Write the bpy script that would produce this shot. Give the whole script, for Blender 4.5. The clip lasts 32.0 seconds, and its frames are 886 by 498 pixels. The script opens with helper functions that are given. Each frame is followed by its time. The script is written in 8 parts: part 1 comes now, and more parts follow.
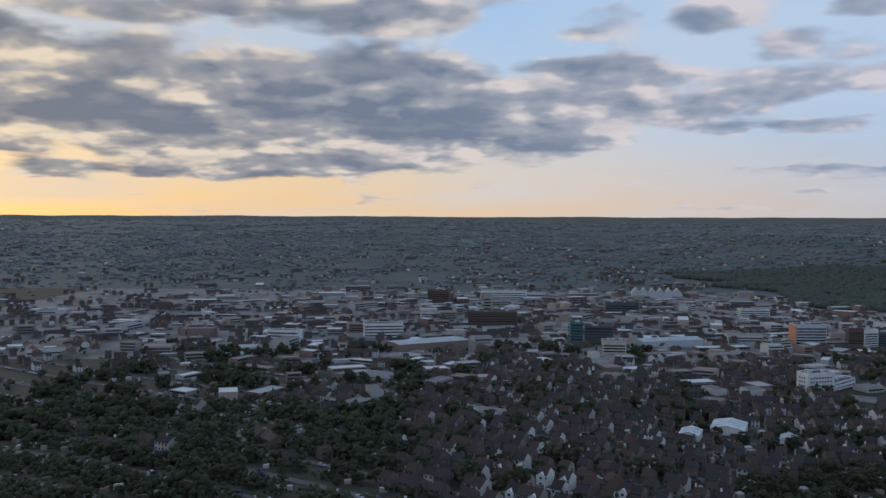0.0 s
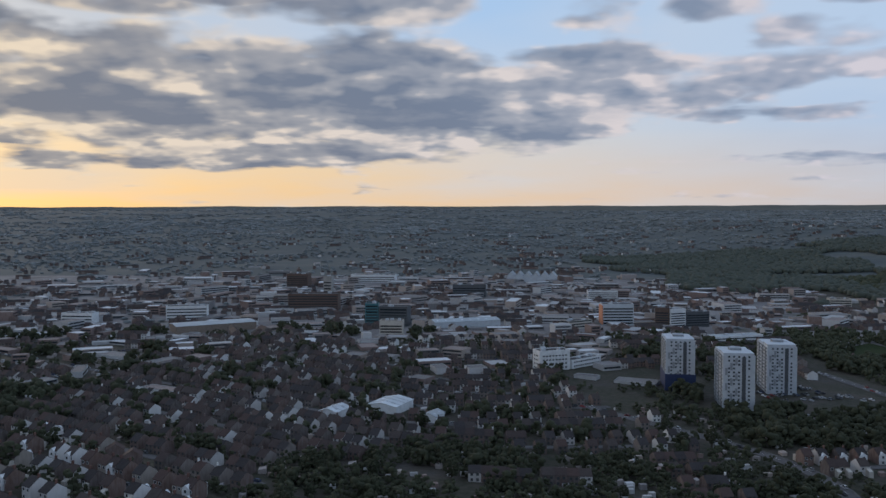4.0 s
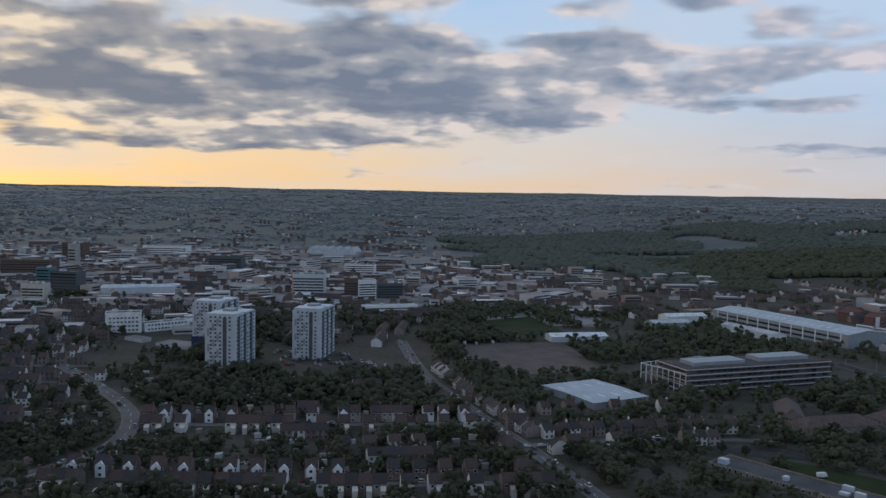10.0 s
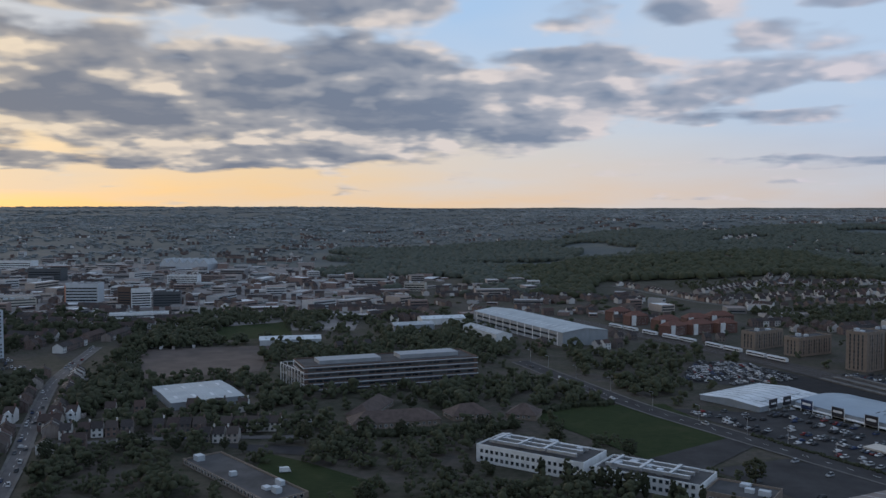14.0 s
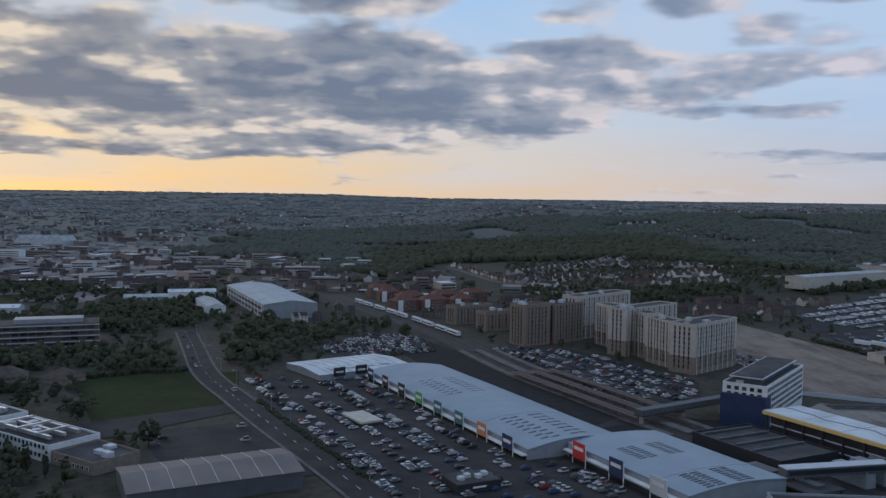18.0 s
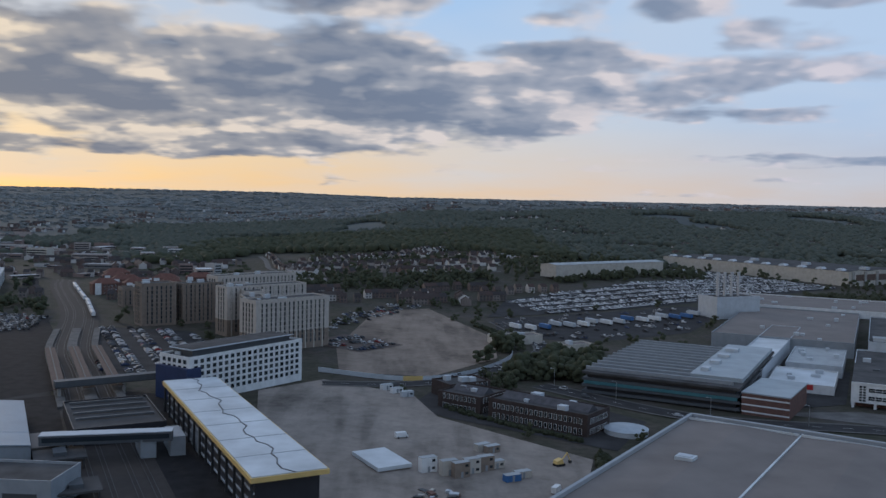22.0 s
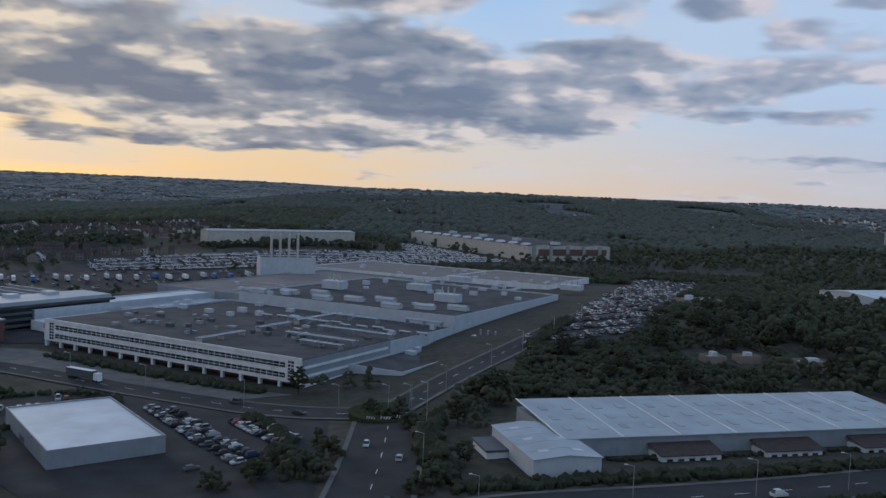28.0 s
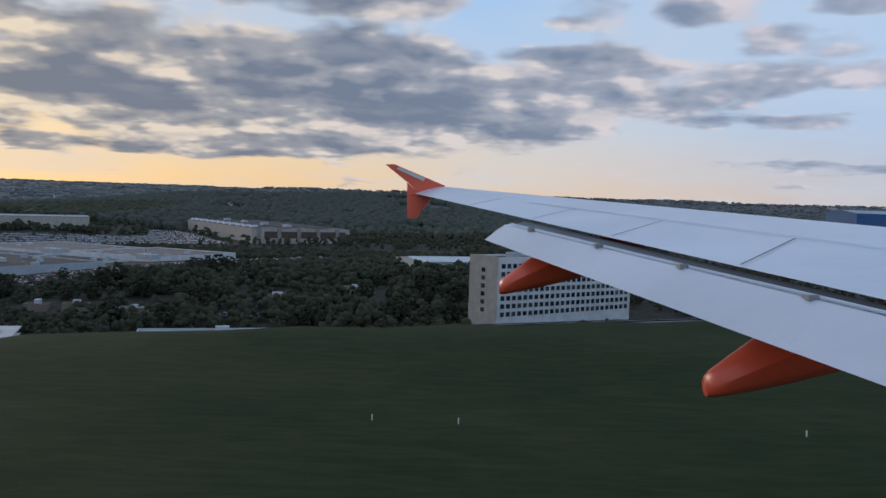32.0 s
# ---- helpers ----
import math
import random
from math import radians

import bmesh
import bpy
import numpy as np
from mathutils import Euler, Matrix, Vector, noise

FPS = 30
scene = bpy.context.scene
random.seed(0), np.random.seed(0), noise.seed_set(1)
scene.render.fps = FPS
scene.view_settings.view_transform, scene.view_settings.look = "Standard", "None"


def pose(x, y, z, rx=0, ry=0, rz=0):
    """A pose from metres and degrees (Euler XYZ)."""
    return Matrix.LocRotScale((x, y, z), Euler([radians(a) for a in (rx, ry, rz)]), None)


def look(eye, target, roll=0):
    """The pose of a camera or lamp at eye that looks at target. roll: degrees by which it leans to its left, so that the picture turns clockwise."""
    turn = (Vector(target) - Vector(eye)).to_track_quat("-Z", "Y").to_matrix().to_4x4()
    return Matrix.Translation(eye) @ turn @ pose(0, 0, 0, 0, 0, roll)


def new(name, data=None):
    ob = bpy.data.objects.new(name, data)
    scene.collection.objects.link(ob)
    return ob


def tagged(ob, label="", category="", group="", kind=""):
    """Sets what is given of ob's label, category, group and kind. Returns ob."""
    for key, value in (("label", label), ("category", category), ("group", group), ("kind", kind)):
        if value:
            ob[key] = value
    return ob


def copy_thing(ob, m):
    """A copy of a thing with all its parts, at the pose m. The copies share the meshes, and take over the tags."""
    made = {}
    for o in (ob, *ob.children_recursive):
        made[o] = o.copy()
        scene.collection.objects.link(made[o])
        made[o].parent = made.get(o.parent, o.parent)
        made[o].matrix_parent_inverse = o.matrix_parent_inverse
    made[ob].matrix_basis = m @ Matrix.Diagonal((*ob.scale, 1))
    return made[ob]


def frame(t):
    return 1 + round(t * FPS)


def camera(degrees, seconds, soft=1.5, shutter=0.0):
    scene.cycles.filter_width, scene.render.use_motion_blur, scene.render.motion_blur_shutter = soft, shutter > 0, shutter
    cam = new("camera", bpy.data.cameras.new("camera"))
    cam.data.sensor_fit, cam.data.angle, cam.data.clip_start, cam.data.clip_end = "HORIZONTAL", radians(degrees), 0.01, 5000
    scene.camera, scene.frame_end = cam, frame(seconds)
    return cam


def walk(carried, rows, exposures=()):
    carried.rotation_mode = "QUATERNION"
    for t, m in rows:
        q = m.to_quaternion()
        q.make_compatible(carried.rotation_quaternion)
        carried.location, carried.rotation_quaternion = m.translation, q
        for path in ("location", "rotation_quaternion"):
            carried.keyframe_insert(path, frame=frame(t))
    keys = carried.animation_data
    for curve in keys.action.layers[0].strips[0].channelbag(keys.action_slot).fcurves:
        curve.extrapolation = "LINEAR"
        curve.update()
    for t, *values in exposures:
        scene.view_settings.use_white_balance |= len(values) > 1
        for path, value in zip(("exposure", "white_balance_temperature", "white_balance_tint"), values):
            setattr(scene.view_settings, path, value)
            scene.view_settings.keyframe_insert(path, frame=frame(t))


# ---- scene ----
cam = camera(54.1, 32.0)
# seconds, place and turn of the eye in the cabin window
SCALE = 0.565  # of life size, so that the flight keeps to the camera's pace
ROWS = [
    (0, 0.0, 0.0, 163.0, 88.00, -0.19, 0.02),
    (0.5, 30.8, 2.3, 161.3, 88.45, -0.06, -0.04),
    (1, 59.2, 5.1, 159.6, 88.49, -0.06, -0.20),
    (1.5, 87.6, 6.7, 158.2, 88.17, 0.08, -0.38),
    (2, 116.2, 8.4, 156.7, 87.72, 0.11, -0.48),
    (2.5, 144.6, 10.0, 155.4, 87.17, -0.05, -0.41),
    (3, 173.2, 10.3, 154.2, 87.07, 0.14, -0.24),
    (3.5, 202.0, 12.6, 153.0, 87.14, 0.18, -0.21),
    (5.5, 316.6, 15.9, 148.4, 87.76, -0.19, -0.53),
    (6, 345.8, 15.7, 147.2, 87.01, -0.52, -0.68),
    (6.5, 375.2, 17.6, 145.4, 86.71, -0.77, -0.85),
    (7, 404.8, 18.6, 143.9, 86.60, -1.01, -0.96),
    (7.5, 434.4, 19.3, 142.1, 86.25, -1.08, -0.88),
    (8, 464.4, 19.8, 140.7, 86.06, -1.10, -0.73),
    (8.5, 494.2, 20.6, 139.5, 86.40, -0.96, -0.60),
    (9, 524.4, 22.7, 137.8, 86.62, -0.95, -0.73),
    (9.5, 554.6, 24.4, 135.7, 86.52, -0.97, -0.75),
    (10, 584.4, 26.2, 134.3, 86.34, -0.99, -0.71),
    (10.5, 614.6, 27.2, 132.6, 86.29, -0.89, -0.67),
    (11, 645.0, 29.0, 131.2, 86.49, -0.71, -0.74),
    (11.5, 675.2, 30.7, 129.7, 86.65, -0.59, -0.90),
    (12, 705.4, 33.0, 128.2, 86.66, -0.50, -1.00),
    (12.5, 736.0, 34.4, 126.8, 86.93, -0.29, -1.10),
    (13, 766.4, 35.6, 125.1, 87.31, -0.23, -1.26),
    (13.5, 797.2, 36.8, 123.5, 87.58, -0.14, -1.33),
    (14, 827.8, 37.8, 121.9, 87.42, -0.01, -1.53),
    (14.5, 858.8, 39.2, 120.4, 87.00, 0.03, -1.78),
    (16.5, 984.0, 48.3, 111.1, 87.70, -0.62, -2.12),
    (17, 1015.2, 49.6, 109.0, 87.35, -0.95, -2.04),
    (17.5, 1046.2, 51.5, 107.0, 86.77, -1.09, -1.83),
    (18, 1077.6, 53.5, 105.3, 86.80, -0.76, -1.56),
    (18.5, 1108.6, 55.9, 103.8, 87.55, -0.41, -1.44),
    (19, 1140.2, 57.5, 102.2, 88.34, -0.34, -1.37),
    (19.5, 1171.4, 57.4, 100.4, 87.95, -0.27, -1.30),
    (20, 1202.8, 58.3, 98.9, 87.14, -0.58, -1.32),
    (20.5, 1234.4, 59.5, 97.1, 86.76, -1.11, -1.50),
    (21, 1266.2, 60.1, 95.5, 86.63, -1.16, -1.80),
    (21.5, 1298.0, 61.5, 93.8, 86.91, -1.29, -2.14),
    (22, 1330.2, 62.4, 92.4, 86.89, -1.19, -2.39),
    (22.5, 1362.2, 63.0, 90.8, 86.62, -1.15, -2.61),
    (23, 1394.4, 63.7, 89.3, 86.65, -0.94, -2.77),
    (23.5, 1426.8, 65.6, 87.7, 86.49, -0.55, -2.75),
    (24, 1459.0, 67.0, 86.0, 86.48, -0.68, -2.55),
    (24.5, 1491.4, 67.3, 84.4, 86.72, -1.00, -1.32),
    (26.5, 1623.6, 74.1, 76.8, 88.19, -2.95, -0.70),
    (27, 1656.4, 74.2, 75.0, 87.52, -2.81, -0.49),
    (27.5, 1689.4, 75.4, 73.5, 86.76, -2.86, -0.15),
    (28, 1722.6, 75.5, 72.3, 86.60, -2.37, -0.06),
    (28.5, 1756.0, 76.9, 70.9, 86.75, -2.23, -0.06),
    (29, 1788.8, 77.8, 69.0, 87.36, -2.33, -0.15),
    (29.5, 1822.8, 78.1, 67.4, 88.23, -1.52, -0.26),
    (30, 1857.0, 78.0, 65.6, 88.02, -1.05, -0.81),
    (30.5, 1891.2, 78.8, 63.4, 87.32, -1.60, -1.36),
    (31, 1925.6, 79.7, 61.4, 87.04, -1.82, -1.53),
    (31.5, 1960.0, 82.4, 58.5, 87.08, -2.27, -1.42),
    (32, 1994.2, 84.5, 56.2, 87.05, -1.94, -1.23),
]
walk(cam, [(t, pose(SCALE * x, SCALE * y, SCALE * z, rx, ry, rz)) for t, x, y, z, rx, ry, rz in ROWS],
     exposures=((0, 0.03, 5730, 10), (4, 0.06, 5750, 10), (9, 0.10, 5850, 10), (13, 0.08, 5820, 10), (18, 0.04, 5640, 10), (24, 0.07, 5680, 10), (27, 0.02, 5560, 10), (32, 0.06, 5680, 10)))

# ---- world: evening sky with broken cloud, low sun behind it ----
world = bpy.data.worlds.new("evening_sky")
scene.world = world
world.use_nodes = True
WN, WL = world.node_tree.nodes, world.node_tree.links
WN.clear()


def wmath(op, a, b=None, clamp=False):
    n = WN.new("ShaderNodeMath")
    n.operation, n.use_clamp = op, clamp
    for i, v in enumerate((a, b)):
        if v is None:
            continue
        if isinstance(v, (int, float)):
            n.inputs[i].default_value = v
        else:
            WL.new(v, n.inputs[i])
    return n.outputs[0]


def wmix(f, a, b, blend="MIX"):
    n = WN.new("ShaderNodeMix")
    n.data_type, n.blend_type = "RGBA", blend
    for i, v in ((0, f), (6, a), (7, b)):
        if isinstance(v, (int, float)):
            n.inputs[i].default_value = v
        elif isinstance(v, tuple):
            n.inputs[i].default_value = (*v, 1)
        else:
            WL.new(v, n.inputs[i])
    return n.outputs[2]


def wramp(f, stops):
    n = WN.new("ShaderNodeValToRGB")
    WL.new(f, n.inputs[0])
    e = n.color_ramp.elements
    while len(e) < len(stops):
        e.new(0.5)
    for el, (p, c) in zip(e, stops):
        el.position, el.color = p, (*c, 1)
    return n.outputs[0]


def wnoise(vec, scale, detail, rough=0.55):
    n = WN.new("ShaderNodeTexNoise")
    n.inputs["Scale"].default_value, n.inputs["Detail"].default_value, n.inputs["Roughness"].default_value = scale, detail, rough
    WL.new(vec, n.inputs["Vector"])
    return n.outputs["Fac"]


def wvec(a, b, c=0.0):
    n = WN.new("ShaderNodeCombineXYZ")
    for i, v in enumerate((a, b, c)):
        if isinstance(v, float):
            n.inputs[i].default_value = v
        else:
            WL.new(v, n.inputs[i])
    return n.outputs[0]


SUN_AZ, SUN_EL = -34.0, 6.0
sky = WN.new("ShaderNodeTexSky")
sky.sky_type, sky.sun_disc, sky.sun_elevation, sky.sun_rotation = "NISHITA", False, radians(SUN_EL), radians(SUN_AZ)
tc = WN.new("ShaderNodeTexCoord")
sep = WN.new("ShaderNodeSeparateXYZ")
WL.new(tc.outputs["Generated"], sep.inputs[0])
dx, dy, dz = sep.outputs
az = wmath("MULTIPLY", wmath("ARCTAN2", dx, dy), 57.2958)
el = wmath("MULTIPLY", wmath("ARCSINE", dz), 57.2958)
# clear sky: warm low band that fades to pale blue, warmest towards the sunset
side = wmath("DIVIDE", wmath("ADD", az, 30.0), 58.0, True)
low = wramp(side, [(0.0, (0.96, 0.58, 0.21)), (0.45, (0.93, 0.62, 0.33)), (0.75, (0.80, 0.61, 0.46)), (1.0, (0.66, 0.56, 0.50))])
mid = wramp(side, [(0.0, (0.95, 0.68, 0.37)), (0.45, (0.81, 0.69, 0.54)), (0.75, (0.65, 0.65, 0.65)), (1.0, (0.50, 0.58, 0.70))])
high = wramp(side, [(0.0, (0.52, 0.58, 0.64)), (0.45, (0.48, 0.62, 0.78)), (1.0, (0.39, 0.59, 0.82))])
clear = wmix(wmath("DIVIDE", wmath("SUBTRACT", el, 1.0), 4.0, True), low, mid)
clear = wmix(wmath("DIVIDE", wmath("SUBTRACT", el, 4.5), 5.0, True), clear, high)
clear = wmix(0.15, clear, wmix(1.0, sky.outputs[0], (0.05, 0.05, 0.05), "MULTIPLY"))
# the cloud layer lies flat overhead: its pattern shrinks towards the horizon
reach = wmath("ADD", wmath("MAXIMUM", dz, 0.0), 0.14)
cu, cv = wmath("DIVIDE", dx, reach), wmath("DIVIDE", dy, reach)


def layer(scale, detail, du=0.0, dv=0.0, seed=0.0, rough=0.5):
    """Cloud noise on the flat layer, read a little beside each direction."""
    return wnoise(wvec(wmath("ADD", cu, float(du)), wmath("ADD", cv, float(dv)), float(seed)), scale, detail, rough)


# a thin veil
veil = layer(0.55, 4.0, seed=7.0)
clear = wmix(wmath("MULTIPLY", wmath("DIVIDE", wmath("SUBTRACT", veil, 0.40), 0.25, True), 0.6), clear, wramp(side, [(0.0, (0.78, 0.62, 0.44)), (0.5, (0.66, 0.63, 0.59)), (1.0, (0.58, 0.61, 0.64))]))
bend = wmath("MULTIPLY", wmath("SUBTRACT", layer(2.2, 3.0, seed=3.1), 0.5), 9.0)
puffs, puffs_up = layer(2.5, 3.2, seed=0.4), layer(2.5, 3.2, 0.05, -0.08, seed=0.4)
near_reach = wmath("ADD", wmath("MAXIMUM", dz, 0.0), 0.34)
lu, lv = wmath("DIVIDE", dx, near_reach), wmath("DIVIDE", dy, near_reach)
lumps, lumps_up = (wnoise(wvec(wmath("ADD", lu, a), wmath("ADD", lv, b), 2.6), 5.0, 3.0, 0.5) for a, b in ((0.0, 0.0), (0.03, -0.05)))
broad = layer(2.0, 4.0, seed=5.2)
fine = layer(8.0, 3.0, seed=1.7)
# banks where the evening's clouds stand: bearing, height, half width, half depth, weight
BANKS = [(-17, 7.3, 17, 3.7, 1.06), (-4, 7.4, 10, 4.3, 1.06), (5, 6.7, 9.5, 2.7, 0.96), (-27, 10.4, 3.6, 1.5, 0.9), (-11, 3.6, 10, 0.95, 0.86), (-22, 3.0, 7, 0.55, 0.76), (-25.5, 4.4, 4, 0.6, 0.7),
         (-21, 12.9, 7, 1.2, 0.78), (-12, 13.8, 6, 1.0, 0.74), (-4.5, 12.7, 7.5, 1.4, 0.78), (-33, 7.5, 8, 4.5, 0.9), (10, 9.7, 6.5, 0.9, 0.76), (16.5, 8.2, 9, 1.7, 0.80), (12.5, 6.9, 5.5, 1.4, 0.88),
         (20.5, 5.7, 7, 0.6, 0.66), (23.5, 10.4, 4.2, 1.3, 0.70), (9.8, 12.7, 2.6, 1.1, 0.68), (17, 12.6, 4, 1.1, 0.70), (27.5, 12.7, 3, 1.0, 0.68), (26.5, 8.4, 5.5, 0.8, 0.66), (25, 2.9, 9, 0.4, 0.58), (-1, 15.5, 30, 2.0, 0.6)]
bank = None
az_b, el_b = wmath("ADD", az, bend), wmath("ADD", el, wmath("MULTIPLY", bend, 0.16))
for ba, be, ra, re_, w in BANKS:
    u = wmath("DIVIDE", wmath("SUBTRACT", az_b, float(ba)), float(ra))
    v = wmath("DIVIDE", wmath("SUBTRACT", el_b, float(be)), float(re_))
    q = wmath("ADD", wmath("MULTIPLY", u, u), wmath("MULTIPLY", v, v))
    g = wmath("MULTIPLY", wmath("EXPONENT", wmath("MULTIPLY", wmath("MULTIPLY", q, q), -0.7)), w)
    bank = g if bank is None else wmath("MAXIMUM", bank, g)
rag = wmath("ADD", wmath("MULTIPLY", wmath("SUBTRACT", puffs, 0.5), 1.5), wmath("ADD", wmath("MULTIPLY", wmath("SUBTRACT", lumps, 0.5), 1.3), wmath("MULTIPLY", wmath("SUBTRACT", fine, 0.5), 0.12)))
dens = wmath("ADD", wmath("MULTIPLY", bank, 0.95), rag)
cover = wmath("DIVIDE", wmath("SUBTRACT", dens, 0.22), 0.44, True)
cover = wmath("MULTIPLY", wmath("MULTIPLY", cover, cover), wmath("SUBTRACT", 3.0, wmath("MULTIPLY", cover, 2.0)))
relief = wmath("ADD", wmath("MULTIPLY", wmath("SUBTRACT", puffs, puffs_up), 0.5), wmath("SUBTRACT", lumps, lumps_up))
deep = wmath("SUBTRACT", wmath("SUBTRACT", wmath("ADD", wmath("MULTIPLY", bank, 0.72), wmath("MULTIPLY", rag, 0.5)), 0.12), wmath("ADD", wmath("MULTIPLY", relief, 2.6), wmath("MULTIPLY", wmath("SUBTRACT", broad, 0.5), 2.0)), True)
lit = wramp(side, [(0.0, (0.88, 0.68, 0.44)), (0.5, (0.74, 0.62, 0.52)), (1.0, (0.66, 0.58, 0.57))])
half = wramp(side, [(0.0, (0.40, 0.345, 0.29)), (0.5, (0.36, 0.35, 0.355)), (1.0, (0.42, 0.42, 0.46))])
shade = wramp(side, [(0.0, (0.185, 0.188, 0.205)), (0.5, (0.165, 0.19, 0.24)), (1.0, (0.26, 0.30, 0.37))])
tone = wmix(wmath("DIVIDE", deep, 0.30, True), lit, half)
tone = wmix(wmath("DIVIDE", wmath("SUBTRACT", deep, 0.26), 0.48, True), tone, shade)
tone = wmix(wmath("MULTIPLY", wmath("DIVIDE", wmath("SUBTRACT", layer(3.4, 4.0, seed=9.3), 0.47), 0.2, True), 0.42), tone, half)
airy = wmix(wmath("MULTIPLY", cover, 0.96), clear, tone)
airy = wmix(wmath("DIVIDE", wmath("SUBTRACT", el, 16.0), 14.0, True), airy, (0.43, 0.505, 0.63))
# far land under the horizon, dim with distance
comb3 = WN.new("ShaderNodeCombineXYZ")
WL.new(wmath("MULTIPLY", az, 0.5), comb3.inputs[0])
WL.new(wmath("MULTIPLY", el, 3.0), comb3.inputs[1])
n3 = wnoise(comb3.outputs[0], 1.0, 5.0)
land = wmix(n3, (0.035, 0.043, 0.048), (0.085, 0.090, 0.088))
rise = wmath("MULTIPLY", wmath("SUBTRACT", wnoise(comb3.outputs[0], 0.35, 4.0), 0.5), 0.25)
rise_el = wmath("SUBTRACT", el, wmath("ADD", rise, 0.12))
up = wmath("MULTIPLY", rise_el, 40.0, True)
final = wmix(up, land, airy)
bg = WN.new("ShaderNodeBackground")
WL.new(final, bg.inputs[0])
bg.inputs[1].default_value = 1.0
out = WN.new("ShaderNodeOutputWorld")
WL.new(bg.outputs[0], out.inputs[0])

sun_data = bpy.data.lights.new("sun", "SUN")
sun_data.energy, sun_data.angle, sun_data.color = 0.6, radians(14), (1.0, 0.80, 0.60)
sun = new("sun", sun_data)
sx, sy, sz = math.sin(radians(SUN_AZ)), math.cos(radians(SUN_AZ)), math.tan(radians(SUN_EL + 4))
sun.matrix_world = look((0, 0, 0), (-sx, -sy, -sz))
sun.location = (0, 0, 900)

# ---- materials ----


class Nodes:
    """A material with a principled shader and short ways to wire it."""

    def __init__(self, name, rough=0.85, metal=0.0, spec=0.3):
        self.mat = bpy.data.materials.new(name)
        self.mat.use_nodes = True
        self.n, self.l = self.mat.node_tree.nodes, self.mat.node_tree.links
        self.p = self.n["Principled BSDF"]
        self.p.inputs["Roughness"].default_value = rough
        self.p.inputs["Metallic"].default_value = metal
        self.p.inputs["Specular IOR Level"].default_value = spec
        geo = self.n.new("ShaderNodeNewGeometry")
        self.pos, self.island = geo.outputs["Position"], geo.outputs["Random Per Island"]
        self.obj = self.n.new("ShaderNodeObjectInfo").outputs["Random"]

    def noise(self, scale, detail=4.0, rough=0.55, stretch=None):
        n = self.n.new("ShaderNodeTexNoise")
        n.inputs["Scale"].default_value, n.inputs["Detail"].default_value, n.inputs["Roughness"].default_value = scale / SCALE, detail, rough
        src = self.pos
        if stretch:
            m = self.n.new("ShaderNodeMapping")
            m.inputs["Scale"].default_value = stretch
            self.l.new(src, m.inputs[0])
            src = m.outputs[0]
        self.l.new(src, n.inputs["Vector"])
        return n.outputs["Fac"]

    def ramp(self, f, stops, hard=False):
        n = self.n.new("ShaderNodeValToRGB")
        if hard:
            n.color_ramp.interpolation = "CONSTANT"
        self.l.new(f, n.inputs[0])
        e = n.color_ramp.elements
        while len(e) < len(stops):
            e.new(0.5)
        for el_, (p, c) in zip(e, stops):
            el_.position, el_.color = p, (*c, 1)
        return n.outputs[0]

    def mix(self, f, a, b, blend="MIX"):
        n = self.n.new("ShaderNodeMix")
        n.data_type, n.blend_type = "RGBA", blend
        for i, v in ((0, f), (6, a), (7, b)):
            if isinstance(v, (int, float)):
                n.inputs[i].default_value = v
            elif isinstance(v, tuple):
                n.inputs[i].default_value = (*v, 1)
            else:
                self.l.new(v, n.inputs[i])
        return n.outputs[2]

    def color(self, c):
        if isinstance(c, tuple):
            self.p.inputs["Base Color"].default_value = (*c, 1)
        else:
            self.l.new(c, self.p.inputs["Base Color"])
        return self

    def bump(self, h, strength=0.4, dist=0.1):
        b = self.n.new("ShaderNodeBump")
        b.inputs["Strength"].default_value, b.inputs["Distance"].default_value = strength, dist * SCALE
        self.l.new(h, b.inputs["Height"])
        self.l.new(b.outputs[0], self.p.inputs["Normal"])
        return self

    def rough(self, f, a, b):
        r = self.n.new("ShaderNodeMapRange")
        r.inputs["To Min"].default_value, r.inputs["To Max"].default_value = a, b
        self.l.new(f, r.inputs[0])
        self.l.new(r.outputs[0], self.p.inputs["Roughness"])
        return self


def worn(name, base, vary=0.25, rough=0.8, metal=0.0, scale=0.25, spec=0.3, streak=True):
    """A weathered plain surface: broad stains, fine grain and rain streaks."""
    m = Nodes(name, rough, metal, spec)
    dark, light = tuple(c * (1 - vary) for c in base), tuple(min(1, c * (1 + vary * 0.5)) for c in base)
    c = m.ramp(m.noise(scale, 5), [(0.3, dark), (0.7, light)])
    if streak:
        c = m.mix(0.2, c, m.ramp(m.noise(0.9, 3, 0.6, (1, 1, 0.12)), [(0.35, dark), (0.65, light)]))
    fine = m.noise(6.0, 3)
    c = m.mix(0.15, c, m.ramp(fine, [(0.3, dark), (0.7, light)]))
    return m.color(c).bump(fine, 0.15, 0.03).rough(m.noise(1.5, 3), rough - 0.1, min(1, rough + 0.1)).mat


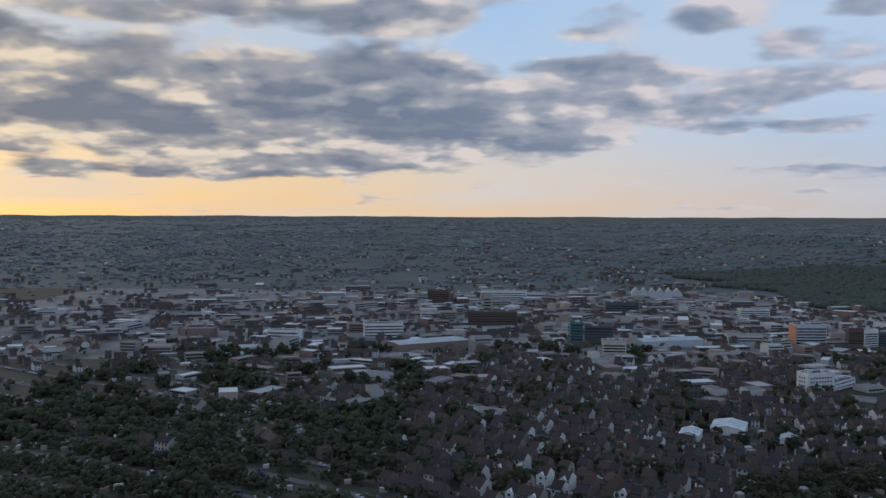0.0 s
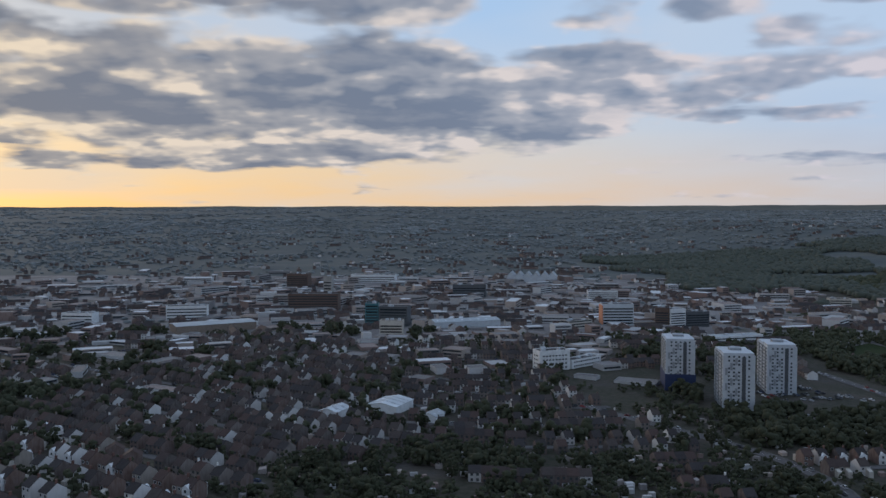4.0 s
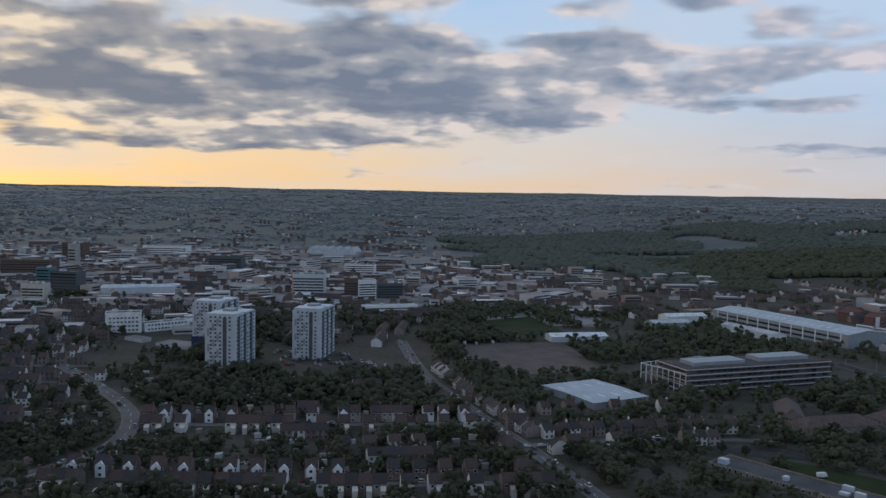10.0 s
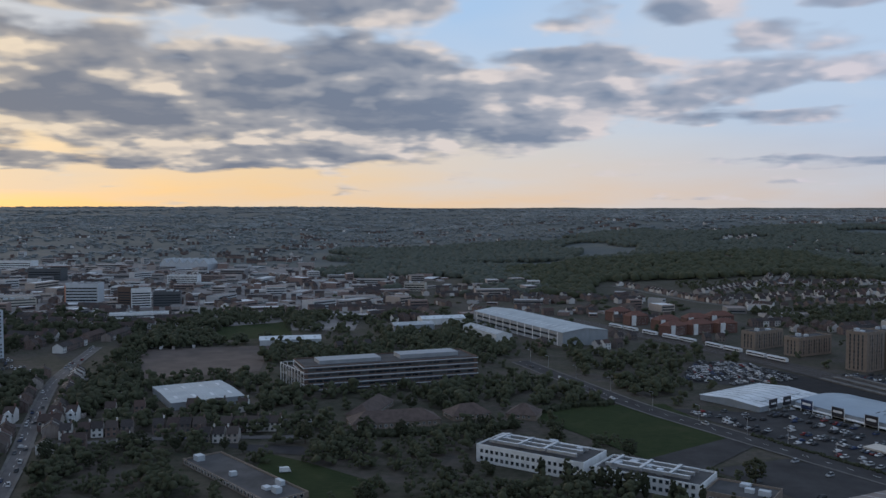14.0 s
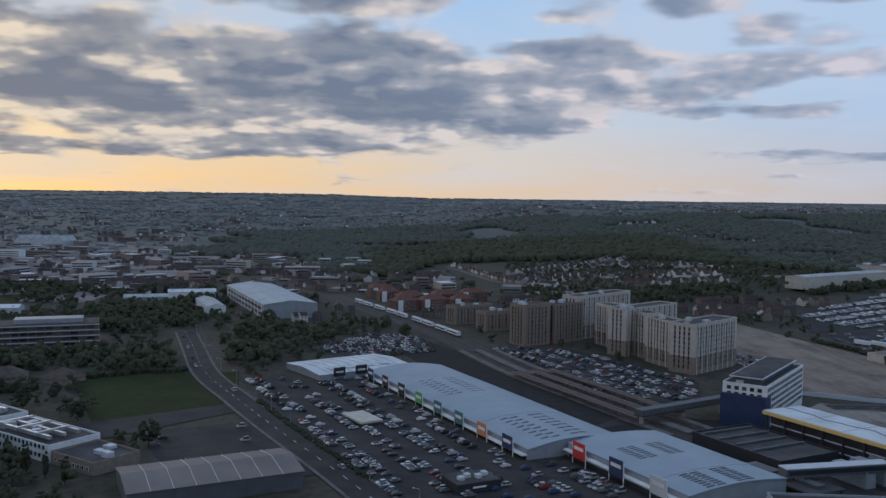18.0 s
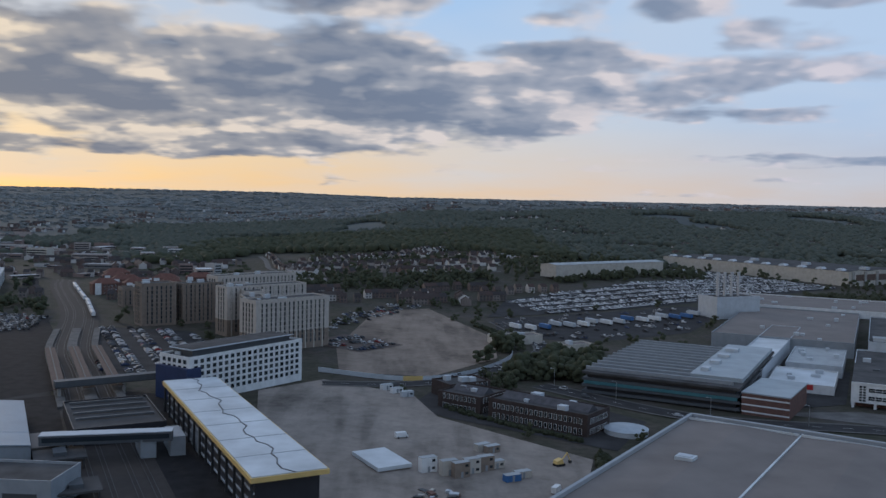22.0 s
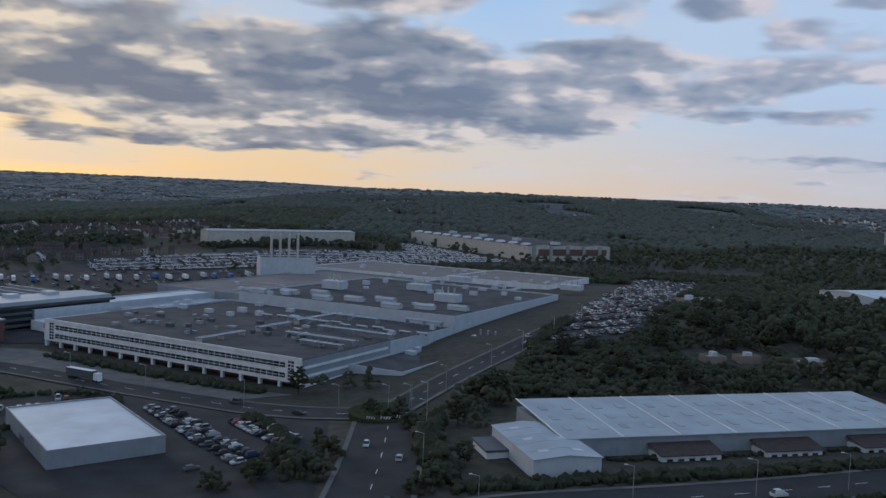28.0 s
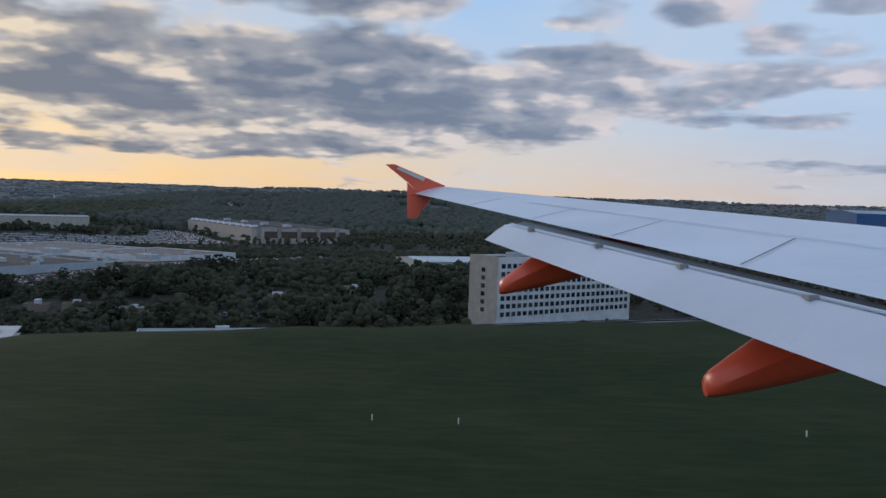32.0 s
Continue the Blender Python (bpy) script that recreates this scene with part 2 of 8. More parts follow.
M = {}
M["white"] = worn("white_render", (0.62, 0.63, 0.63))
M["cream"] = worn("cream_render", (0.44, 0.41, 0.36))
M["grey"] = worn("grey_cladding", (0.24, 0.26, 0.28), 0.2, 0.6)
M["lightgrey"] = worn("light_grey_cladding", (0.42, 0.45, 0.48), 0.18, 0.6)
M["darkgrey"] = worn("dark_grey_cladding", (0.075, 0.082, 0.09), 0.25, 0.6)
M["brick"] = worn("red_brick", (0.135, 0.075, 0.062), 0.35, 0.9, scale=0.6)
M["brownbrick"] = worn("brown_brick", (0.115, 0.08, 0.065), 0.35, 0.9, scale=0.6)
M["sootbrick"] = worn("dark_sooty_brick", (0.052, 0.038, 0.034), 0.4, 0.9, scale=0.6)
M["buff"] = worn("buff_brick", (0.215, 0.175, 0.142), 0.3, 0.9, scale=0.6)
M["orange"] = worn("orange_panel", (0.46, 0.20, 0.11), 0.15, 0.7)
M["teal"] = worn("teal_panel", (0.055, 0.15, 0.17), 0.2, 0.5)
M["navy"] = worn("navy_cladding", (0.025, 0.04, 0.10), 0.25, 0.5)
M["blue"] = worn("blue_cladding", (0.05, 0.13, 0.30), 0.25, 0.55)
M["yellow"] = worn("yellow_fascia", (0.56, 0.40, 0.15), 0.15, 0.55)
M["felt"] = worn("roof_felt", (0.075, 0.074, 0.075), 0.45, 0.95, scale=0.10, spec=0.12, streak=False)
M["metalroof"] = worn("metal_sheet_roof", (0.185, 0.235, 0.285), 0.15, 0.42, 0.0, 0.08, 0.5, streak=False)
M["whiteroof"] = worn("white_membrane_roof", (0.50, 0.53, 0.55), 0.28, 0.6, 0.0, 0.07, streak=False)
M["roofpanel"] = worn("translucent_roof_panel", (0.30, 0.34, 0.38), 0.2, 0.5, streak=False)
M["greyroof"] = worn("grey_membrane_roof", (0.185, 0.165, 0.153), 0.2, 0.9, 0.0, 0.06, 0.1, streak=False)
M["fibre"] = worn("fibre_cement_roof", (0.33, 0.35, 0.36), 0.25, 0.85, 0.0, 0.1, streak=False)
M["tile"] = worn("brown_roof_tiles", (0.085, 0.063, 0.055), 0.4, 0.9, scale=0.4, streak=False)
M["redtile"] = worn("red_roof_tiles", (0.125, 0.06, 0.046), 0.35, 0.9, scale=0.4, streak=False)
M["slate"] = worn("slate_roof", (0.075, 0.072, 0.078), 0.35, 0.8, scale=0.4, streak=False)
M["asphalt"] = worn("asphalt", (0.041, 0.040, 0.041), 0.4, 0.95, scale=0.10, spec=0.12, streak=False)
M["street"] = worn("worn_grey_street", (0.105, 0.100, 0.100), 0.35, 0.95, scale=0.10, spec=0.12, streak=False)
M["concrete"] = worn("concrete", (0.30, 0.29, 0.27), 0.3, 0.9, scale=0.15)
M["paving"] = worn("paving_slabs", (0.12, 0.115, 0.11), 0.4, 0.9, scale=0.15, spec=0.15, streak=False)
# near-black floor of the station and the service yard
M["darkbed"] = worn("near_black_floor", (0.024, 0.023, 0.024), 0.4, 0.95, scale=0.2, spec=0.1, streak=False)
M["ballast"] = worn("railway_ballast", (0.040, 0.034, 0.031), 0.35, 0.95, scale=0.3, streak=False)


def bare_ground(name, base, scale):
    """Trodden earth: patches, wheel ruts, damp spots and stones."""
    m = Nodes(name, 0.97, 0.0, 0.1)
    tint = lambda k: tuple(v * k for v in base)
    c = m.ramp(m.noise(scale, 9, 0.68), [(0.34, tint(0.30)), (0.45, tint(0.75)), (0.54, tint(1.05)), (0.68, tint(1.4))])
    c = m.mix(0.45, c, m.ramp(m.noise(scale * 7, 6, 0.7), [(0.34, tint(0.5)), (0.52, tint(0.95)), (0.7, tint(1.25))]))
    c = m.mix(0.30, c, m.ramp(m.noise(scale * 3, 4, 0.5, (1.0, 0.16, 1.0)), [(0.40, tint(0.25)), (0.5, base), (0.62, tint(1.3))]))
    return m.color(c).bump(m.noise(1.6, 6), 0.5, 0.12).mat


M["sand"] = bare_ground("bare_gravel_ground", (0.205, 0.168, 0.138), 0.030)
M["dirt"] = bare_ground("site_hardcore", (0.235, 0.207, 0.182), 0.026)
M["stone"] = worn("pale_stone_cladding", (0.43, 0.395, 0.355), 0.2, 0.85, scale=0.3)
M["hallgrey"] = worn("hall_parapet_cladding", (0.30, 0.315, 0.33), 0.15, 0.6)
M["sheetroof"] = worn("weathered_sheet_roof", (0.30, 0.335, 0.355), 0.22, 0.6, 0.0, 0.09, 0.4, streak=False)
M["oldtarmac"] = worn("worn_brown_tarmac", (0.085, 0.066, 0.057), 0.4, 0.95, scale=0.08, streak=False)
M["paint"] = worn("white_road_paint", (0.6, 0.6, 0.58), 0.3, 0.8, streak=False)
M["steel"] = worn("galvanised_steel", (0.45, 0.46, 0.47), 0.2, 0.4, 0.7)
M["darksteel"] = worn("dark_steel", (0.05, 0.052, 0.055), 0.2, 0.5, 0.4)
M["red"] = worn("red_panel", (0.45, 0.04, 0.04), 0.2, 0.5)
M["green"] = worn("green_panel", (0.10, 0.33, 0.10), 0.2, 0.5)
M["plastic"] = worn("black_panel", (0.03, 0.03, 0.035), 0.2, 0.4)
M["rubber"] = worn("tyre_rubber", (0.02, 0.02, 0.021), 0.2, 0.9, streak=False)

g = Nodes("window_glass", 0.08, 0.0, 0.6)
M["glass"] = g.color(g.ramp(g.obj, [(0.0, (0.012, 0.016, 0.020)), (0.6, (0.03, 0.038, 0.045)), (1.0, (0.075, 0.08, 0.08))])).mat

g = Nodes("grass", 0.98, 0.0, 0.04)
c = g.ramp(g.noise(0.04, 6), [(0.3, (0.017, 0.027, 0.012)), (0.55, (0.028, 0.039, 0.016)), (0.75, (0.050, 0.049, 0.027))])
c = g.mix(0.4, c, g.ramp(g.noise(0.9, 4, 0.6, (0.25, 1, 1)), [(0.3, (0.013, 0.023, 0.010)), (0.7, (0.048, 0.054, 0.026))]))
M["grass"] = g.color(c).bump(g.noise(3.0, 5), 0.6, 0.15).mat

g = Nodes("town_ground", 0.95, 0.0, 0.15)
c = g.ramp(g.noise(0.03, 7, 0.65), [(0.32, (0.024, 0.028, 0.016)), (0.48, (0.042, 0.041, 0.028)), (0.58, (0.062, 0.053, 0.045)), (0.7, (0.056, 0.054, 0.054))])
c = g.mix(0.4, c, g.ramp(g.noise(0.25, 4), [(0.35, (0.024, 0.028, 0.017)), (0.65, (0.082, 0.070, 0.060))]))
M["ground"] = g.color(c).bump(g.noise(0.5, 5), 0.5, 0.4).mat

# paved town ground, its colour lightened further to stand in for haze
g = Nodes("hazed_town_paving", 0.95, 0.0, 0.12)
c = g.ramp(g.noise(0.02, 7, 0.65), [(0.32, (0.075, 0.078, 0.064)), (0.46, (0.145, 0.136, 0.132)), (0.58, (0.205, 0.192, 0.186)), (0.7, (0.125, 0.116, 0.112))])
M["hazytownpave"] = g.color(c).bump(g.noise(0.5, 4), 0.3, 0.3).mat


def leaf_material(name, a, b, c_, haze_sheen=0.0):
    m = Nodes(name, 0.9, 0.0, 0.15)
    col = m.ramp(m.obj, [(0.0, a), (0.5, b), (1.0, c_)])
    col = m.mix(0.4, col, m.ramp(m.island, [(0.0, a), (0.5, b), (1.0, c_)]))
    col = m.mix(0.35, col, m.ramp(m.noise(0.7, 4), [(0.3, tuple(v * 0.5 for v in a)), (0.7, c_)]))
    # far leaves get broad tone patches and a grazing sheen in place of haze
    if haze_sheen:
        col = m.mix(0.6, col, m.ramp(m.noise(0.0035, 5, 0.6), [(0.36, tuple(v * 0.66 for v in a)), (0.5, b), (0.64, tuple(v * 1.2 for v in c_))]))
    m.p.inputs["Sheen Weight"].default_value, m.p.inputs["Sheen Roughness"].default_value = haze_sheen, 0.7
    return m.color(col).bump(m.noise(2.2, 4), 0.6, 0.4).mat


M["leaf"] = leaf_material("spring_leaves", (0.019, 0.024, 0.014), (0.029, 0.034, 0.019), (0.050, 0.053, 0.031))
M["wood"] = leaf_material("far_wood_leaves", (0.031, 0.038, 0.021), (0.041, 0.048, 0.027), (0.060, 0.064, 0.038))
# ridge leaves are wood leaves with some haze mixed into the colour
M["hazyridgewood"] = leaf_material("hazed_ridge_leaves", (0.058, 0.068, 0.056), (0.069, 0.079, 0.063), (0.086, 0.093, 0.073))
# hill leaves carry distance haze in their colour: paler and bluer than near ones
M["hazyhillwood"] = leaf_material("hazed_hill_leaves", (0.098, 0.112, 0.114), (0.105, 0.119, 0.120), (0.114, 0.127, 0.124), 0.16)
# far fields, with the haze over them painted in as a grey-blue cast
g = Nodes("hazed_hill_fields", 0.95, 0.0, 0.15)
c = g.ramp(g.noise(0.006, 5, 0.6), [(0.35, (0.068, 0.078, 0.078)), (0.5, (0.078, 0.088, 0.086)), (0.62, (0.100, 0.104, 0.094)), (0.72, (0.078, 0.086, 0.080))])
M["hazyfields"] = g.color(c).bump(g.noise(0.05, 4), 0.4, 2.0).mat
M["bark"] = worn("bark", (0.06, 0.048, 0.038), 0.3, 0.95, streak=False)


def island_material(name, stops, rough=0.85, spec=0.3, use_obj=True, dirt=((0.05, 0.045, 0.04), (0.3, 0.29, 0.28))):
    m = Nodes(name, rough, 0.0, spec)
    f = m.obj if use_obj else m.island
    col = m.ramp(f, stops, True)
    col = m.mix(0.3, col, m.ramp(m.noise(0.8, 4, 0.6, (1, 1, 0.3)), [(0.3, dirt[0]), (0.7, dirt[1])]))
    return m.color(col).bump(m.noise(4, 3), 0.2, 0.03).mat


WALLS = [(0.0, (0.10, 0.055, 0.045)), (0.20, (0.64, 0.62, 0.60)), (0.36, (0.14, 0.08, 0.06)), (0.62, (0.30, 0.26, 0.22)), (0.76, (0.08, 0.055, 0.048)), (0.91, (0.76, 0.75, 0.73))]
ROOFS = [(0.0, (0.056, 0.040, 0.037)), (0.3, (0.043, 0.039, 0.041)), (0.5, (0.074, 0.047, 0.041)), (0.65, (0.035, 0.031, 0.032)), (0.85, (0.063, 0.051, 0.047))]
M["housewall"] = island_material("house_walls", WALLS)
M["houseroof"] = island_material("house_roof_tiles", ROOFS, spec=0.15, dirt=((0.018, 0.017, 0.017), (0.072, 0.062, 0.055)))
FARWALLS = [(0.0, (0.09, 0.055, 0.046)), (0.24, (0.52, 0.50, 0.48)), (0.36, (0.13, 0.08, 0.065)), (0.64, (0.19, 0.155, 0.135)), (0.76, (0.08, 0.06, 0.052)), (0.92, (0.70, 0.69, 0.67))]
M["estatewall"] = island_material("estate_house_walls", [(0.0, (0.58, 0.56, 0.53)), (0.34, (0.16, 0.10, 0.08)), (0.60, (0.34, 0.30, 0.27)), (0.84, (0.68, 0.67, 0.64))], use_obj=False)
M["housewall_s"] = island_material("house_walls_far", FARWALLS, use_obj=False)
M["houseroof_s"] = island_material("house_roof_tiles_far", ROOFS, use_obj=False, spec=0.15, dirt=((0.018, 0.017, 0.017), (0.072, 0.062, 0.055)))
BLOCKS = [(0.0, (0.44, 0.44, 0.44)), (0.20, (0.21, 0.14, 0.12)), (0.42, (0.58, 0.58, 0.58)), (0.54, (0.33, 0.29, 0.27)), (0.76, (0.19, 0.18, 0.18)), (0.88, (0.42, 0.35, 0.30))]
M["block_s"] = island_material("town_block_walls", BLOCKS, use_obj=False)
RTOPS = [(0.0, (0.16, 0.155, 0.155)), (0.26, (0.36, 0.365, 0.37)), (0.46, (0.11, 0.105, 0.105)), (0.58, (0.62, 0.64, 0.66)), (0.80, (0.20, 0.155, 0.14))]
M["roof_s"] = island_material("town_block_roofs", RTOPS, use_obj=False)
PAINTS = [(0.0, (0.40, 0.40, 0.40)), (0.20, (0.03, 0.03, 0.033)), (0.44, (0.30, 0.31, 0.32)), (0.6, (0.09, 0.095, 0.10)), (0.78, (0.035, 0.05, 0.10)), (0.86, (0.17, 0.03, 0.03)), (0.90, (0.50, 0.50, 0.50))]
FLEET = [(0.0, (0.62, 0.63, 0.64)), (0.55, (0.34, 0.35, 0.36)), (0.72, (0.04, 0.04, 0.045)), (0.84, (0.66, 0.66, 0.66))]


def paint_material(name, use_obj, stops=PAINTS):
    m = Nodes(name, 0.4, 0.0, 0.25 if use_obj else 0.15)
    return m.color(m.ramp(m.obj if use_obj else m.island, stops, True)).rough(m.noise(2.0, 3), 0.45, 0.65).mat


M["carpaint"], M["carpaint_s"], M["fleet_s"] = paint_material("car_paint", True), paint_material("car_paint_far", False), paint_material("fleet_paint_far", False, FLEET)
g = Nodes("car_window_glass", 0.4, 0.0, 0.25)
M["carglass"] = g.color(g.ramp(g.island, [(0.0, (0.015, 0.017, 0.02)), (1.0, (0.05, 0.055, 0.06))])).mat
M["wingpaint"] = worn("aircraft_white_paint", (0.55, 0.57, 0.63), 0.12, 0.32, 0.0, 0.6, 0.5, streak=False)
M["wingorange"] = worn("aircraft_orange_paint", (0.80, 0.125, 0.065), 0.12, 0.35, 0.0, 0.6, 0.5, streak=False)

# ---- geometry helpers ----


def smooth(a, b, v):
    t = min(1.0, max(0.0, (v - a) / (b - a)))
    return t * t * (3 - 2 * t)


def guide_y(x):
    """The line of the airport link, along the edge of the airfield."""
    return 128 + (x - 1690) * 0.535 if x < 1918 else 250 + (x - 1918) * 0.29


LINK = [(1690, 128, 14), (1760, 165, 17), (1834, 205, 21.5), (1880, 232, 24), (1918, 249, 25.5), (1962, 264, 27), (2040, 285, 29), (2160, 320, 31)]


def link_z(x):
    """The height of the airport link."""
    for (x0, _, z0), (x1, _, z1) in zip(LINK[:-1], LINK[1:]):
        if x <= x1 or x1 == LINK[-1][0]:
            return z0 + (z1 - z0) * min(1.2, max(-0.2, (x - x0) / (x1 - x0)))


def ground_z(x, y):
    """The height of the land: a river valley, a hill before the town, woods behind it, and the airfield's plateau."""
    z = 5.0 - 7.0 * smooth(1000, 1550, x) * (1 - smooth(600, 900, y)) * (1 - smooth(1650, 1750, x))
    z += 43 * math.exp(-(((x + 150) / 420) ** 2) - ((y - 250) / 380) ** 2)
    z += 14 * (1 - smooth(150, 800, x)) * smooth(450, 1000, y)
    z += 15 * smooth(750, 1150, y) * smooth(1050, 1450, x) * (1 - 0.65 * smooth(1560, 1680, x) * (1 - smooth(1200, 1330, y)) * (1 - smooth(1980, 2150, x)))
    z += 9 * smooth(1700, 1850, x) * smooth(395, 500, y) * (1 - smooth(520, 900, y))
    left = 1 - smooth(600, 1700, x)
    z += left * 128 * smooth(1700, 8300, y) + (1 - left) * (70 * smooth(1150, 3000, y) + 30 * smooth(3000, 8300, y))
    z += 7 * smooth(1300, 2200, y) * (noise.noise((x / 520, y / 520, 0.3)) + 0.5 * noise.noise((x / 210, y / 210, 1.3)))
    on = smooth(1600, 1720, x)
    bank = guide_y(x)
    top = min(24 + 12 * smooth(1872, 1950, x) + 1.2 * smooth(1905, 1950, x) * math.exp(-((y - 207) / 20) ** 2), link_z(x) - 1.4 + 0.25 * max(0.0, bank - 6 - y))
    z += on * (top - 5) * (1 - smooth(bank - 4, bank + 26, y))
    return z


class Mesh:
    """Gathers faces, each with a material slot, and becomes one mesh."""

    def __init__(self):
        self.v, self.f, self.m = [], [], []

    def face(self, pts, slot=0):
        i = len(self.v)
        self.v += pts
        self.f.append(tuple(range(i, i + len(pts))))
        self.m.append(slot)

    def block(self, base, top, slot=0, cap=None, bottom=False):
        """A prism between two rings of equal length that share their corners."""
        i, n = len(self.v), len(base)
        self.v += list(base) + list(top)
        for k in range(n):
            self.f.append((i + k, i + (k + 1) % n, i + n + (k + 1) % n, i + n + k))
            self.m.append(slot)
        self.f.append(tuple(range(i + n, i + 2 * n)))
        self.m.append(slot if cap is None else cap)
        if bottom:
            self.f.append(tuple(range(i + n - 1, i - 1, -1)))
            self.m.append(slot)
        return self

    def box(self, x0, y0, z0, x1, y1, z1, slot=0, cap=None, bottom=True):
        ring = [(x0, y0), (x1, y0), (x1, y1), (x0, y1)]
        return self.block([(a, b, z0) for a, b in ring], [(a, b, z1) for a, b in ring], slot, cap, bottom)

    def gable(self, x0, y0, x1, y1, z0, z1, slot=0, end=None, over=0.3):
        """A pitched roof whose ridge runs along x, with closed ends."""
        ym = (y0 + y1) / 2
        a, b, c_, d = (x0 - over, y0 - over, z0), (x1 + over, y0 - over, z0), (x1 + over, y1 + over, z0), (x0 - over, y1 + over, z0)
        e, f = (x0 - over, ym, z1), (x1 + over, ym, z1)
        i = len(self.v)
        self.v += [a, b, c_, d, e, f]
        for q, s in (((0, 1, 5, 4), slot), ((2, 3, 4, 5), slot), ((3, 0, 4), slot if end is None else end), ((1, 2, 5), slot if end is None else end), ((3, 2, 1, 0), slot)):
            self.f.append(tuple(i + k for k in q))
            self.m.append(s)
        return self

    def hip(self, x0, y0, x1, y1, z0, z1, slot=0, over=0.3):
        h = (y1 - y0) / 2
        ym = (y0 + y1) / 2
        i = len(self.v)
        self.v += [(x0 - over, y0 - over, z0), (x1 + over, y0 - over, z0), (x1 + over, y1 + over, z0), (x0 - over, y1 + over, z0), (x0 + h, ym, z1), (x1 - h, ym, z1)]
        for q in ((0, 1, 5, 4), (2, 3, 4, 5), (3, 0, 4), (1, 2, 5), (3, 2, 1, 0)):
            self.f.append(tuple(i + k for k in q))
            self.m.append(slot)
        return self

    def tube(self, a, b, r, slot=0, n=6, r1=None):
        a, b = Vector(a), Vector(b)
        d = (b - a).normalized()
        u = d.orthogonal().normalized()
        w = d.cross(u)
        r1 = r if r1 is None else r1
        ring = [u * math.cos(math.tau * k / n) + w * math.sin(math.tau * k / n) for k in range(n)]
        return self.block([tuple(a + q * r) for q in ring], [tuple(b + q * r1) for q in ring], slot, None, True)

    def data(self, name, mats, flat=True):
        me = bpy.data.meshes.new(name)
        me.from_pydata(self.v, [], self.f)
        for m in mats if isinstance(mats, (list, tuple)) else [mats]:
            me.materials.append(m)
        me.polygons.foreach_set("material_index", self.m)
        if not flat:
            me.polygons.foreach_set("use_smooth", [True] * len(self.f))
        me.update()
        return me


def part(name, mesh, mats, parent, label="", at=None):
    ob = new(name, mesh.data(name, mats) if isinstance(mesh, Mesh) else mesh)
    ob.parent = parent
    if at is not None:
        ob.matrix_basis = at
    return tagged(ob, label)


def thing(name, x, y, ang, label, category, group="", z=None, kind=""):
    ob = new(name)
    ob.empty_display_size = 1
    ob.matrix_basis = pose(x, y, ground_z(x, y) if z is None else z, 0, 0, ang)
    return tagged(ob, label, category, group, kind)


# ---- the land, one sheet to the horizon ----
def axis(fine0, fine1, step, lo, hi):
    v = [fine0 + step * i for i in range(int((fine1 - fine0) / step) + 1)]
    s, a = step, v[0]
    while a > lo:
        s *= 1.18
        a -= s
        v.insert(0, a)
    s, a = step, v[-1]
    while a < hi:
        s *= 1.12
        a += s
        v.append(a)
    return v


GX, GY = axis(-700, 2400, 12, -5200, 7500), axis(120, 1500, 12, -2500, 8650)
land = Mesh()
nx = len(GX)
land.v = [(x, y, ground_z(x, y)) for y in GY for x in GX]
for j in range(len(GY) - 1):
    for i in range(nx - 1):
        land.f.append((j * nx + i, j * nx + i + 1, (j + 1) * nx + i + 1, (j + 1) * nx + i))
        xm, ym = (GX[i] + GX[i + 1]) / 2, (GY[j] + GY[j + 1]) / 2
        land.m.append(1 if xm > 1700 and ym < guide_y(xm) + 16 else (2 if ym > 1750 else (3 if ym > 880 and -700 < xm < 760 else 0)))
ground = new("ground", land.data("ground", [M["ground"], M["grass"], M["hazyfields"], M["hazytownpave"]], flat=False))
tagged(ground, "dark green and brown land of a valley town at dusk", "ground", kind="structure")


def drape(name, pts, material, lift, label, category="ground", kind="structure", step=14.0):
    """A flat area laid over the land: the outline is cut into a fine grid of cells that follow the slope."""
    bm = bmesh.new()
    vs = [bm.verts.new((x, y, 0)) for x, y in pts]
    bm.faces.new(vs)
    x0, x1 = min(p[0] for p in pts), max(p[0] for p in pts)
    y0, y1 = min(p[1] for p in pts), max(p[1] for p in pts)
    for lo, hi, no in ((x0, x1, (1, 0, 0)), (y0, y1, (0, 1, 0))):
        v = lo + step
        while v < hi:
            bmesh.ops.bisect_plane(bm, geom=bm.verts[:] + bm.edges[:] + bm.faces[:], plane_co=(v if no[0] else 0, v if no[1] else 0, 0), plane_no=no)
            v += step
    for v in bm.verts:
        v.co.z = ground_z(v.co.x, v.co.y) + lift
    bmesh.ops.recalc_face_normals(bm, faces=bm.faces)
    me = bpy.data.meshes.new(name)
    bm.to_mesh(me)
    bm.free()
    if me.polygons and me.polygons[0].normal.z < 0:
        me.flip_normals()
    me.materials.append(material)
    return tagged(new(name, me), label, category, kind=kind)


def along(pts, step):
    """Points and headings at even steps on a smooth line through pts."""
    out = []
    n = len(pts)
    for i in range(n - 1):
        p0, p1, p2, p3 = (Vector(pts[max(0, min(n - 1, i + k))]) for k in (-1, 0, 1, 2))
        m = max(2, int((p2 - p1).length / step))
        for k in range(m + (i == n - 2)):
            t = k / m
            out.append(0.5 * (2 * p1 + (p2 - p0) * t + (2 * p0 - 5 * p1 + 4 * p2 - p3) * t * t + (3 * p1 - p0 - 3 * p2 + p3) * t ** 3))
    return out


